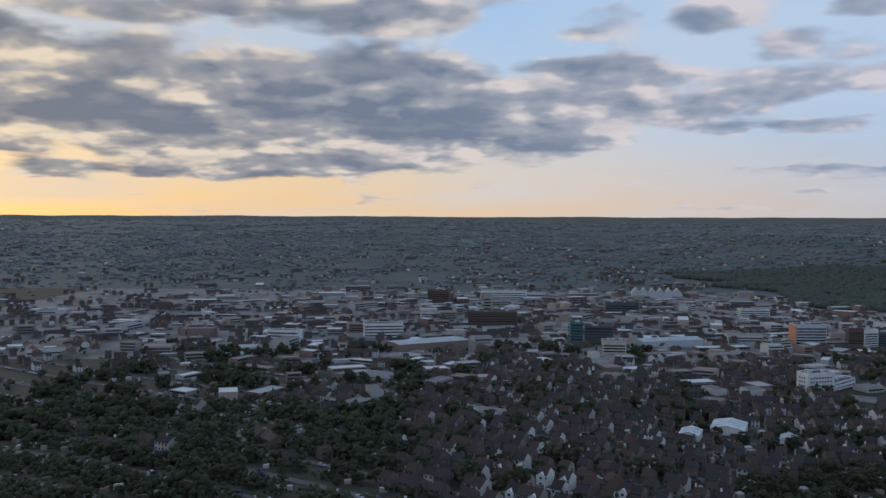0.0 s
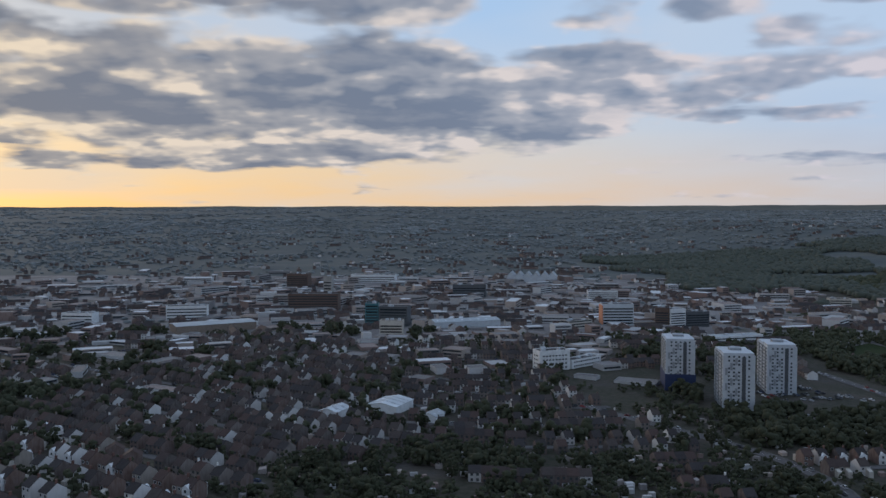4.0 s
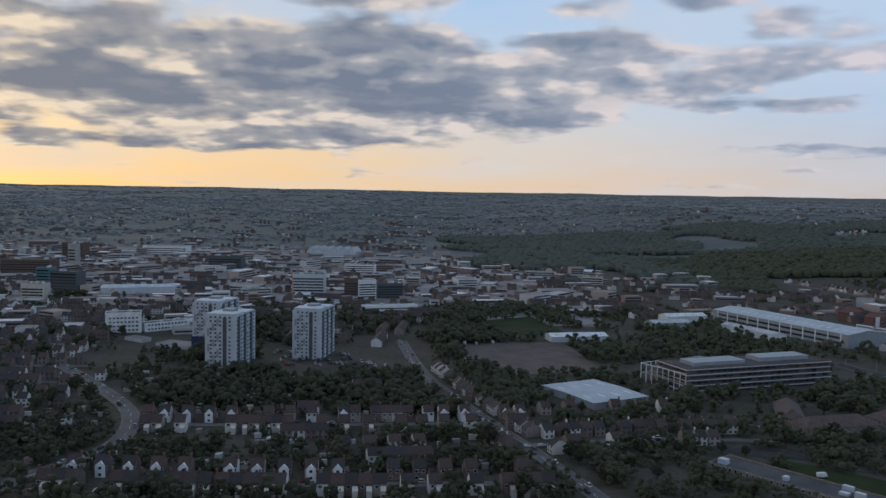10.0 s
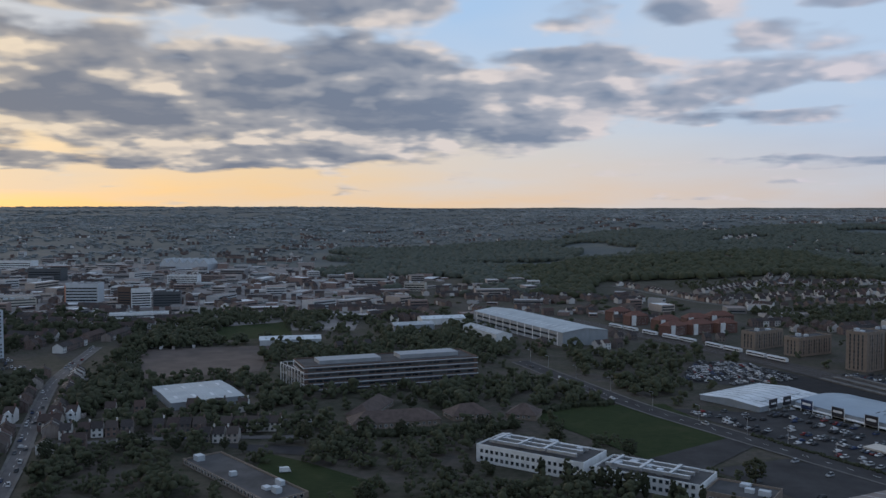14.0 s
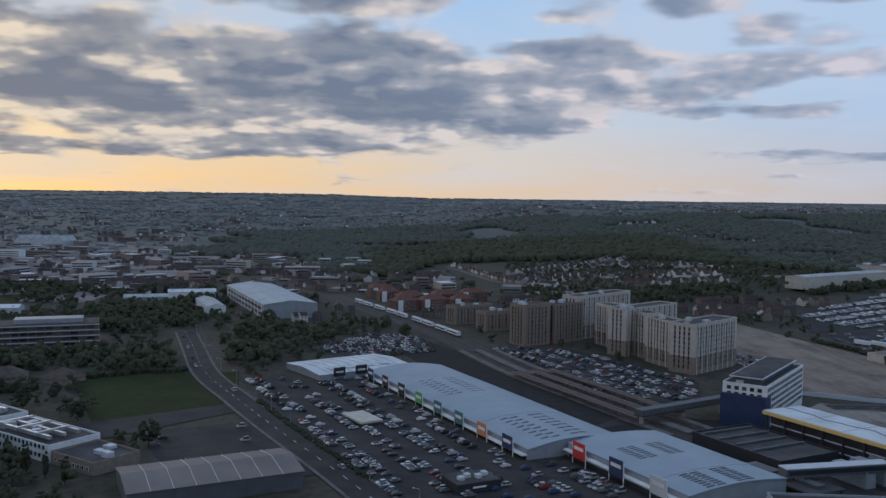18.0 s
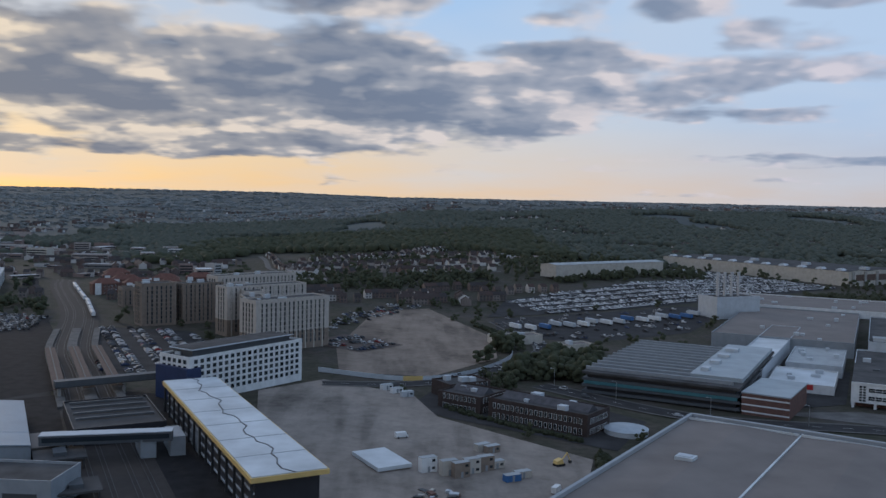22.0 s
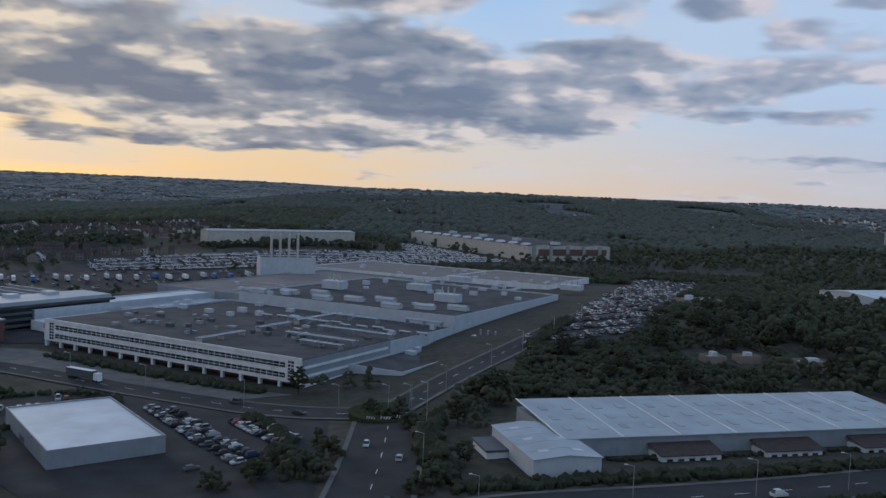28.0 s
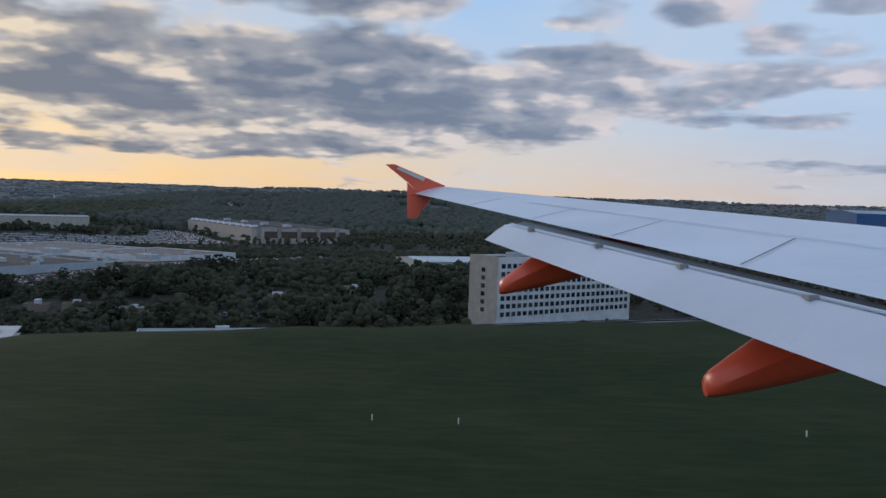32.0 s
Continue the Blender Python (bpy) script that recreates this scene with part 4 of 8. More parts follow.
office("office_tower", (146, 991), (161, 991), 18, 25, "teal", "teal glass stair tower beside an office", 7, 1.6, 1.7, 2.6, 3.3)
office("office_block", (162, 989), (194, 983), 18, 22, "darkgrey", "dark glazed office block", 6, 2.2, 1.8, 2.9, 3.3)
office("apartment_block", (168, 908), (192, 906), 14, 17, "cream", "cream and orange apartment block", 4, 1.5, 1.5, 2.7, 3.0)
office("office_block", (33, 1140), (98, 1138), 25, 22, "brownbrick", "wide brown brick office block", 6, 2.4, 1.4, 3.0, 3.3)
office("office_block", (-95, 1042), (-48, 1050), 18, 17, "white", "white stepped office block", 4, 2.4, 1.5, 3.0, 3.6)
office("clinic", (-206, 1012), (-168, 1006), 14, 13, "white", "white three-storey clinic with flat roof", 3, 2.0, 1.5, 3.0, 3.5)
office("office_block", (-26, 1465), (10, 1460), 22, 24, "brownbrick", "dark brown office slab in a town centre", 6, 2.0, 1.5, 3.0, 3.4)
office("office_block", (250, 1330), (300, 1325), 20, 18, "darkgrey", "dark flat-roofed office with ribbon windows", 4, 2.0, 1.5, 3.0, 3.4)
office("office_block", (455, 1325), (500, 1322), 18, 14, "white", "white office with ribbon windows", 4, 2.6, 1.3, 3.0, 3.0)
office("civic_tower", (60, 1282), (72, 1280), 12, 34, "concrete", "pale stone civic clock tower", 6, 1.3, 2.0, 3.0, 4.5)
office("office_block", (70, 1575), (150, 1565), 24, 14, "white", "white flat-roofed commercial block", 3, 2.6, 1.4, 3.2, 3.6)
office("office_block", (805, 1285), (835, 1280), 18, 12, "cream", "cream block at the foot of a wooded hill", 3, 2.0, 1.5, 3.0, 3.3)
shed("market_hall", -17, 958, 29, 86, 34, 8, 1.2, "buff", "sheetroof", "long low market hall with a pale flat roof", 1, lights=False)
take(-17, 958, 29, 86, 34)
shed("arched_hall", 404, 1640, 80, 45, 92, 9, 9, "lightgrey", "fibre", "hall with a row of steep pale gables", 6, lights=False)
take(404, 1640, 80, 45, 92)
for x, y, ang, L, D, H, wl, rf, lab in ((197, 592, 66, 26, 22, 5, "white", "whiteroof", "white-roofed school hall beside terraces"), (163, 566, 66, 18, 13, 4.5, "white", "whiteroof", "small white-roofed hall beside a larger one"),
                                        (226, 562, 66, 14, 10, 4.5, "white", "fibre", "hall with a pale ribbed roof"), (258, 996, 16, 77, 30, 6.8, "lightgrey", "sheetroof", "long low shed with a pale metal roof"),
                                        (890, 838, -68, 70, 16, 6, "white", "fibre", "white terrace of small workshops"), (715, 792, 10, 52, 20, 5, "lightgrey", "whiteroof", "low store with a white roof"),
                                        (1006, 352, 25, 58, 30, 6, "darkgrey", "greyroof", "dark shed with a plain grey roof beside a main road"), (820, 880, 15, 40, 20, 6, "grey", "fibre", "grey workshop with a pale ribbed roof"), (850, 930, 15, 46, 20, 6, "white", "whiteroof", "white workshop with a white roof")):
    take(x, y, ang, L, D)
    shed("hall" if H < 7 else "large_hall", x, y, ang, L, D, H, 2.2, wl, rf, lab, 1, lights=rf != "greyroof")
office("low_hall", (517, 909), (572, 924), 16, 8, "white", "low white hall beside tower blocks", 2, 2.4, 1.2, 3.4, 3.2, (0,), roof="sheetroof")
shed("sports_hall", 690, 574, 28, 43, 54, 4.4, 0.7, "grey", "sheetroof", "sports hall with a pale metal roof and brick walls", 1)
take(690, 574, 28, 43, 54)

# striped headquarters office and its open deck
t = office("headquarters", (754, 589), (867, 628), 34, 19, "brownbrick", "brown office block with white floor bands", 5, 4.6, 1.7, 5.0, 3.6, (0, 3), "darkgrey", plant=0, z=3)
for i in range(5):
    for nm, (x0, y0, x1, y1) in {"a": (-60.4, -17.5, 60.4, -17.06), "b": (-60.4, -17.06, -60.02, 17.2)}.items():
        part("floor_band", Mesh().box(x0, y0, 3.3 + 3.6 * i, x1, y1, 3.85 + 3.6 * i), M["lightgrey"], t, "pale concrete floor band")
part("plant_room", Mesh().box(-48, -8, 18, -6, 8, 20.6), M["grey"], t)
part("plant_room", Mesh().box(8, -6, 18, 50, 9, 21), M["grey"], t)
x, y, ang, L, D = front((733, 627), (754, 589.5), 60)
t = thing("parking_deck", x, y, ang, "open white-framed parking deck beside an office", "car park", z=6)
part("deck", Mesh().box(-L / 2, -D / 2, 9.5, L / 2, D / 2, 10), M["felt"], t)
part("deck", Mesh().box(-L / 2, -D / 2, 5.5, L / 2, D / 2, 6), M["concrete"], t)
for k in range(9):
    xx = -L / 2 + 0.3 + k * (L - 0.6) / 8
    part("post", Mesh().box(xx - 0.25, -D / 2 - 0.35, -3, xx + 0.25, -D / 2 - 0.02, 12), M["white"], t)
for k in range(14):
    yy = -D / 2 + 0.3 + k * (D - 0.6) / 13
    part("post", Mesh().box(-L / 2 - 0.35, yy - 0.25, -3, -L / 2 - 0.02, yy + 0.25, 12), M["white"], t)
part("rail", Mesh().box(-L / 2 - 0.4, -D / 2 - 0.4, 12.0, L / 2, -D / 2 - 0.1, 12.4), M["white"], t)
part("rail", Mesh().box(-L / 2 - 0.4, -D / 2 - 0.1, 12.0, -L / 2 - 0.1, D / 2, 12.4), M["white"], t)

# white school complex with ducts on its roof
for a, b, d, H in (((854, 436), (898, 404), 24, 11.5), ((902, 404), (940, 377), 22, 10.0)):
    t = office("college", a, b, d, H, "white", "white three-storey college with silver roof ducts", 3, 1.5, 1.6, 2.7, 3.3, (0, 3), "darkgrey", plant=5, z=2)
    L = (Vector(b) - Vector(a)).length
    for k in range(3):
        part("duct", Mesh().box(-L / 2 + 4, -7 + 6 * k, H + 0.2, L / 2 - 6, -5.6 + 6 * k, H + 1.5), M["steel"], t, "silver roof duct")
        part("duct", Mesh().box(-L / 2 + 6 + 13 * k, -8, H + 0.6, -L / 2 + 7.4 + 13 * k, 7, H + 1.9), M["steel"], t, "silver roof duct")
t = office("college_annex", (941, 377), (962, 362), 20, 8, "buff", "buff brick end block of a college", 2, 1.5, 1.5, 2.8, 3.2, z=2)
t = office("primary_school", (719, 434), (768, 374), 19, 6, "buff", "low brick school with a dark flat roof", 2, 1.6, 1.6, 3.0, 2.8, (0, 1, 3), plant=6, z=2)
for a, b, d, H in (((792, 492), (839, 504), 17, 6), ((846, 512), (868, 520), 15, 5.5), ((876, 518), (892, 512), 15, 5.5), ((800, 512), (812, 552), 14, 6)):
    x, y, ang, L, D = front(a, b, d)
    t = thing("care_home", x, y, ang, "buff brick care home under brown hipped roofs", "house", "care home blocks", 2.5)
    part("wall", Mesh().box(-L / 2, -D / 2, -3, L / 2, D / 2, H), M["buff"], t)
    part("roof", Mesh().hip(-L / 2, -D / 2, L / 2, D / 2, H, H + 5, over=0.6), M["tile"], t)
    windows_on(t, 0, L, D, storeys(2, 2.8, 1.6), 1.3, 1.3, 3.0)
    windows_on(t, 3, L, D, storeys(2, 2.8, 1.6), 1.3, 1.3, 3.0)

# long white industrial unit
shed("industrial_unit", 938, 862, -68, 176, 46, 12, 3.0, "grey", "sheetroof", "long pale grey industrial unit with glazed end bays", 1, z=5)
UNIT = bpy.context.scene.objects["industrial_unit"]
for s in (-1, 1):
    for z_ in (3.5, 8.0):
        part("window_band", Mesh().box(-80, 23.02 * s - 0.06, z_ - 0.9, 80, 23.02 * s + 0.1, z_ + 0.9), M["glass"], UNIT)
    for k in range(12):
        part("wall_pier", Mesh().box(-80 + 14.5 * k - 0.6, 23.1 * s - 0.12, 0, -80 + 14.5 * k + 0.6, 23.1 * s + 0.2, 11.8), M["white"], UNIT)
take(938, 862, -68, 176, 46)

# ---- retail park ----
t = shed("retail_shed", 1037, 563, 34, 60, 42, 6.2, 1.4, "grey", "whiteroof", "retail shed with a pale flat roof and tall black signs", 1, z=2, lights=False)
take(1037, 563, 34, 60, 42)
for k in range(4):
    part("roof_glazing", Mesh().box(-20 + 11 * k, -15, 6.95, -13 + 11 * k, -6, 7.3), M["lightgrey"], t)
for k, mt in enumerate(("plastic", "plastic")):
    xx = -18 + 14 * k
    s = part("sign_panel", Mesh().box(xx - 3.6, -21.9, 4.5, xx + 3.6, -21.3, 9.5), M[mt], t, "tall black sign panel")
    part("sign_bar", Mesh().box(xx - 2.4, -22.0, 6.5, xx + 2.4, -21.92, 7.4), M["white"], s, "white bar of a shop sign")
    for e in (-3.2, 3.2):
        part("sign_leg", Mesh().box(xx + e - 0.15, -21.8, -2, xx + e + 0.15, -21.4, 4.5), M["white"], s)


def arched_shed(name, a, b, depth, H, rise, label, panels, n=10):
    """A big shop shed with a bowed metal roof and tall fascia signs along its front."""
    x, y, ang, L, D = front(a, b, depth)
    t = thing(name, x, y, ang, label, "retail shed", z=2)
    m = Mesh()
    for p, q in (((-L / 2, -D / 2), (L / 2, -D / 2)), ((L / 2, -D / 2), (L / 2, D / 2)), ((L / 2, D / 2), (-L / 2, D / 2)), ((-L / 2, D / 2), (-L / 2, -D / 2))):
        m.face([(*p, -6), (*q, -6), (*q, H), (*p, H)])
    arc = [(-D / 2 + D * i / n, H + rise * math.sin(math.pi * i / n)) for i in range(n + 1)]
    for xx in (-L / 2, L / 2):
        m.face([(xx, yy, zz) for yy, zz in (arc if xx > 0 else arc[::-1])])
    part("wall", m, M["grey"], t)
    seg = 4
    for s in range(seg):
        x0, x1 = -L / 2 - 0.5 + (L + 1) * s / seg, -L / 2 - 0.5 + (L + 1) * (s + 1) / seg
        r = Mesh()
        dz = -0.35 * abs(s - 1.5)
        for lift in (0.1, 0.5):
            r.v += [(xx, yy, zz + lift + dz * 0.2) for xx in (x0, x1) for yy, zz in arc]
        c = n + 1
        for i in range(n):
            r.f += [(i, c + i, c + i + 1, i + 1)[::-1], (2 * c + i, 3 * c + i, 3 * c + i + 1, 2 * c + i + 1), (i, i + 1, 2 * c + i + 1, 2 * c + i), (c + i + 1, c + i, 3 * c + i, 3 * c + i + 1)]
            r.m += [0] * 4
        r.f += [(0, 2 * c, 3 * c, c), (n, c + n, 3 * c + n, 2 * c + n)]
        r.m += [0] * 2
        part("roof_panel", r, M["metalroof"], t)
        for k in range(8) if s in (1, 3) else ():
            for i in (2, 3, 5, 6):
                xa = x0 + (x1 - x0) * (0.08 + 0.11 * k + 0.02 * (i % 2))
                (y0, z0), (y1, z1) = arc[i], arc[i + 1]
                part("roof_light", Mesh().block([(xa, y0 + 0.6, z0 + 0.42), (xa + 0.9, y0 + 0.6, z0 + 0.42), (xa + 0.9, y1 - 0.6, z1 + 0.42), (xa, y1 - 0.6, z1 + 0.42)],
                                                [(xa, y0 + 0.6, z0 + 0.55), (xa + 0.9, y0 + 0.6, z0 + 0.55), (xa + 0.9, y1 - 0.6, z1 + 0.55), (xa, y1 - 0.6, z1 + 0.55)]), M["darkgrey"], t)
    part("canopy", Mesh().box(-L / 2, -D / 2 - 2.4, H - 2.2, L / 2, -D / 2 - 0.03, H - 1.7), M["white"], t)
    part("shop_front", Mesh().box(-L / 2 + 1, -D / 2 - 0.2, 0, L / 2 - 1, -D / 2 - 0.02, 3.4), M["glass"], t, "dark shop window")
    for k, (mt, bar) in enumerate(panels):
        xx = -L / 2 + L * (k + 0.5) / len(panels)
        s = part("sign_panel", Mesh().box(xx - 4.0, -D / 2 - 3.0, 4.4, xx + 4.0, -D / 2 - 2.5, H + 3.6), M[mt], t, "tall shop sign panel")
        part("sign_bar", Mesh().box(xx - 2.9, -D / 2 - 3.1, H + 0.6, xx + 2.9, -D / 2 - 3.02, H + 1.9), M[bar], s, "plain bar of a shop sign")
        for e in (-4.15, 4.15):
            part("sign_leg", Mesh().box(xx + e - 0.15, -D / 2 - 2.9, -1, xx + e + 0.15, -D / 2 - 2.6, H + 3.4), M["white"], s)
    return t


arched_shed("shopping_shed", (1050, 541), (1121, 387), 46, 6.2, 2.6, "long retail shed with a bowed blue-grey metal roof and coloured signs",
            [("navy", "white"), ("plastic", "white"), ("plastic", "white"), ("green", "white"), ("teal", "white"), ("teal", "white"), ("orange", "white"), ("navy", "white")])
arched_shed("hardware_shed", (1138, 393), (1167, 331), 45, 7.2, 1.6, "hardware store shed with a pale blue metal roof", [("red", "white"), ("navy", "white"), ("lightgrey", "white")])
x, y, ang, L, D = front((1043, 449), (1053, 432), 11)
t = thing("drive_through", x, y, ang, "small drive-through restaurant with a white roof", "restaurant", z=2)
part("wall", Mesh().box(-L / 2 + 1, -D / 2 + 1, -4, L / 2 - 1, D / 2 - 1, 4.2), M["brownbrick"], t)
part("roof", Mesh().box(-L / 2, -D / 2, 4.22, L / 2, D / 2, 5.1), M["cream"], t)

x, y, ang, L, D = 1097, 354, 24, 17, 13
take(x, y, ang, L, D)
t = thing("burger_restaurant", x, y, ang, "black flat-roofed drive-through restaurant with roof plant", "restaurant", z=2)
part("wall", Mesh().box(-L / 2, -D / 2, -4, L / 2, D / 2, 6.2), M["plastic"], t)
part("roof", Mesh().box(-L / 2 + 0.3, -D / 2 + 0.3, 6.21, L / 2 - 0.3, D / 2 - 0.3, 6.3), M["felt"], t)
for k in range(4):
    part("roof_plant", Mesh().box(-6 + 3.4 * k, -3 + 2 * (k % 2), 6.31, -4 + 3.4 * k, -0.6 + 2 * (k % 2), 7.5), M["lightgrey"], t)
part("shop_window", Mesh().box(-L / 2 + 2, -D / 2 - 0.1, 0.4, L / 2 - 2, -D / 2 - 0.02, 2.8), M["glass"], t)
part("sign_bar", Mesh().box(-2.6, -D / 2 - 0.1, 4.3, 2.6, -D / 2 - 0.02, 4.9), M["white"], t, "white bar of a shop sign")

# ---- railway and station ----
RAIL = [(985, 960), (1012, 886), (1060, 780), (1097, 693), (1141, 562), (1170, 497), (1207, 413), (1262, 290), (1300, 190)]
m = ribbon(Mesh(), RAIL, 26, 0.35)
tagged(new("railway_bed", m.data("railway_bed", M["ballast"])), "brown ballast bed of a four-track railway", "railway", kind="structure")
for p in along(RAIL, 6.0):
    take(p.x, p.y, 0, 1, 1, 16)
for k in range(8):
    off = (-9.2, -7.8, -4.2, -2.8, 2.8, 4.2, 7.8, 9.2)[k]
    m = Mesh()
    ribbon(m, RAIL, 0.22, 0.62, offset=off)
    tagged(new("rail", m.data("rail", M["darksteel"])), "worn steel railway rail on ballast", "rail", kind="structure")
for off in (-12.2, 0, 12.2):
    seg = [(1118, 632), (1141, 562), (1170, 497), (1200, 430)]
    m = Mesh()
    line = along(seg, 8.0)
    for p, q in zip(line[:-1], line[1:]):
        d = (q - p).normalized()
        nn = Vector((-d.y, d.x))
        w = 2.6 if off == 0 else 1.9
        c0, c1, c2, c3 = p + nn * (off - w), q + nn * (off - w), q + nn * (off + w), p + nn * (off + w)
        m.block([(c.x, c.y, ground_z(p.x, p.y)) for c in (c0, c1, c2, c3)], [(c.x, c.y, ground_z(p.x, p.y) + 1.3) for c in (c0, c1, c2, c3)])
    tagged(new("platform", m.data("platform", M["paving"])), "long concrete railway platform", "platform", kind="structure")
    cx, cy = 1170 + off * 0.9, 497 + off * 0.4
    t = thing("platform_canopy", cx, cy, -66, "brown flat canopy over a railway platform", "canopy", "platform canopies", z=3.3)
    part("roof", Mesh().box(-62, -2.6, 3.6, 52, 2.6, 3.9), M["brownbrick"], t)
    part("ridge", Mesh().box(-62, -0.3, 3.91, 52, 0.3, 4.15), M["darksteel"], t)
    for k in range(9):
        part("post", Mesh().box(-34 + 8.5 * k - 0.15, -0.15, 0, -34 + 8.5 * k + 0.15, 0.15, 3.6), M["darksteel"], t)


def train(pts, off, name_label):
    line = along(pts, 20.5)
    for p, q in zip(line[:-1], line[1:]):
        d = (q - p).normalized()
        c_ = (p + q) / 2 + Vector((-d.y, d.x)) * off
        t = thing("train_car", c_.x, c_.y, math.degrees(math.atan2(d.y, d.x)), name_label, "train", "train on the line", z=ground_z(c_.x, c_.y) + 0.6)
        part("body", Mesh().block([(-9.8, -1.35, 0.8), (9.8, -1.35, 0.8), (9.8, 1.35, 0.8), (-9.8, 1.35, 0.8)], [(-9.8, -1.35, 3.2), (9.8, -1.35, 3.2), (9.8, 1.35, 3.2), (-9.8, 1.35, 3.2)], bottom=True), M["white"], t)
        part("roof", Mesh().block([(-9.8, -1.35, 3.21), (9.8, -1.35, 3.21), (9.8, 1.35, 3.21), (-9.8, 1.35, 3.21)], [(-9.7, -0.8, 3.8), (9.7, -0.8, 3.8), (9.7, 0.8, 3.8), (-9.7, 0.8, 3.8)]), M["lightgrey"], t)
        part("window_strip", Mesh().box(-9, -1.42, 1.8, 9, -1.36, 2.7), M["glass"], t)
        for s in (-6.5, 6.5):
            part("bogie", Mesh().box(s - 1.6, -1.1, 0, s + 1.6, 1.1, 0.8), M["darksteel"], t)


train([(1010, 890), (1060, 780)], 8.5, "white electric train carriage on the railway")
train([(1066, 768), (1100, 686)], 8.5, "white electric train carriage on the railway")
x, y, ang, L, D = front((1194, 412), (1214, 370), 32)
t = flat_block("station_building", x, y, ang, L, D, 8.5, "plastic", "felt", "dark flat-roofed station building over the platforms", "station", 1, plant=0, seed=3)
for k in range(4):
    part("roof_rib", Mesh().box(-L / 2 + 4 + 9 * k, -D / 2 + 2, 8.0, -L / 2 + 5 + 9 * k, D / 2 - 2, 8.7), M["darkgrey"], t)
x, y, ang, L, D = front((1180, 440), (1230, 470), 5)
t = thing("footbridge", x, y, ang, "dark covered footbridge over railway platforms", "footbridge", z=3)
part("deck", Mesh().box(-L / 2, -D / 2, 5.2, L / 2, D / 2, 5.6), M["darksteel"], t)
part("cover", Mesh().box(-L / 2, -D / 2, 5.62, L / 2, D / 2, 8.2), M["darkgrey"], t)
for s in (-L / 2 + 2, 0, L / 2 - 2):
    part("pier", Mesh().box(s - 0.6, -0.8, -2, s + 0.6, 0.8, 5.2), M["concrete"], t)

# airport link station: long roof with a yellow edge on black bays
x, y, ang, L, D = 1269.5, 368, -65, 140, 23
take(x, y, ang, L, D, 4)
t = thing("link_station", x, y, ang, "new station hall with a white roof edged in yellow", "station", z=0)
part("hall", Mesh().box(-L / 2 + 3, -D / 2 + 2, -4, L / 2 - 3, D / 2 - 2, 13.0), M["plastic"], t, "black glazed hall")
part("roof_edge", Mesh().box(-L / 2, -D / 2, 13.6, L / 2, D / 2, 15.0), M["yellow"], t, "yellow roof fascia")
for k in range(7):
    x0 = -L / 2 + 0.5 + (L - 1) * k / 7
    part("roof_panel", Mesh().box(x0, -D / 2 + 0.5, 15.01, x0 + (L - 1) / 7 - 0.05, D / 2 - 0.5, 15.3), M["whiteroof"], t)
    part("roof_panel_edge", Mesh().box(x0 - 0.1, -D / 2 + 0.6, 15.31, x0 + 0.15, D / 2 - 0.6, 15.4), M["fibre"], t)
crack = Mesh()
pts = [(-L / 2 + L * k / 28, 1.4 * math.sin(k * 0.9) + 0.9 * math.sin(k * 2.3) + 0.4) for k in range(29)]
for p, q in zip(pts[:-1], pts[1:]):
    crack.block([(p[0], p[1] - 0.2, 15.31), (q[0], q[1] - 0.2, 15.31), (q[0], q[1] + 0.2, 15.31), (p[0], p[1] + 0.2, 15.31)], [(p[0], p[1] - 0.2, 15.45), (q[0], q[1] - 0.2, 15.45), (q[0], q[1] + 0.2, 15.45), (p[0], p[1] + 0.2, 15.45)])
part("gutter", crack, M["plastic"], t, "dark zigzag gutter line")
for k in range(15):
    part("column", Mesh().box(-L / 2 + 2 + k * (L - 4) / 14 - 0.3, -D / 2 + 0.4, -4, -L / 2 + 2 + k * (L - 4) / 14 + 0.3, -D / 2 + 1.2, 13.6), M["darksteel"], t)
for k in range(3):
    part("floor_line", Mesh().box(-L / 2 + 3, -D / 2 + 1.5, 2.6 + 3.4 * k, L / 2 - 3, -D / 2 + 1.98, 3.0 + 3.4 * k), M["lightgrey"], t)
t = office("substation", (1190, 310), (1232, 306), 18, 12, "grey", "blank grey plant building", 1, 10, 3.0, 12, 3, (0,), "darkgrey", plant=0, z=0, first=6.5)
for k, (u, v, w, d) in enumerate(((-26, 20, 20, 12), (-6, 22, 14, 16), (14, 20, 16, 12), (30, 24, 14, 14))):
    q = Vector((1236, 352)) + Vector((math.cos(radians(-65)), math.sin(radians(-65)))) * u + Vector((math.sin(radians(65)), math.cos(radians(65)))) * (v - 40)
    t = thing("station_canopy", q.x, q.y, -65, "dark flat canopy over sunken station tracks", "canopy", "station canopies", z=0)
    part("roof", Mesh().box(-w / 2, -d / 2, 6.2, w / 2, d / 2, 6.8), M["felt" if k % 2 else "greyroof"], t)
    for e in (-w / 2 + 1, w / 2 - 1):
        for f_ in (-d / 2 + 1, d / 2 - 1):
            part("post", Mesh().box(e - 0.25, f_ - 0.25, -2, e + 0.25, f_ + 0.25, 6.2), M["darksteel"], t)
    part("roof_box", Mesh().box(-w / 4, -2, 6.81, w / 4, 2, 8.0), M["darkgrey"], t)
x, y, ang, L, D = front((1209, 353), (1251, 361), 5)
t = thing("link_bridge", x, y, ang, "grey enclosed bridge between station buildings", "footbridge", z=0)
part("tube", Mesh().box(-L / 2, -D / 2, 8.2, L / 2, D / 2, 11.4), M["darkgrey"], t)
part("bridge_roof", Mesh().box(-L / 2, -D / 2 - 0.2, 11.41, L / 2, D / 2 + 0.2, 11.7), M["lightgrey"], t)
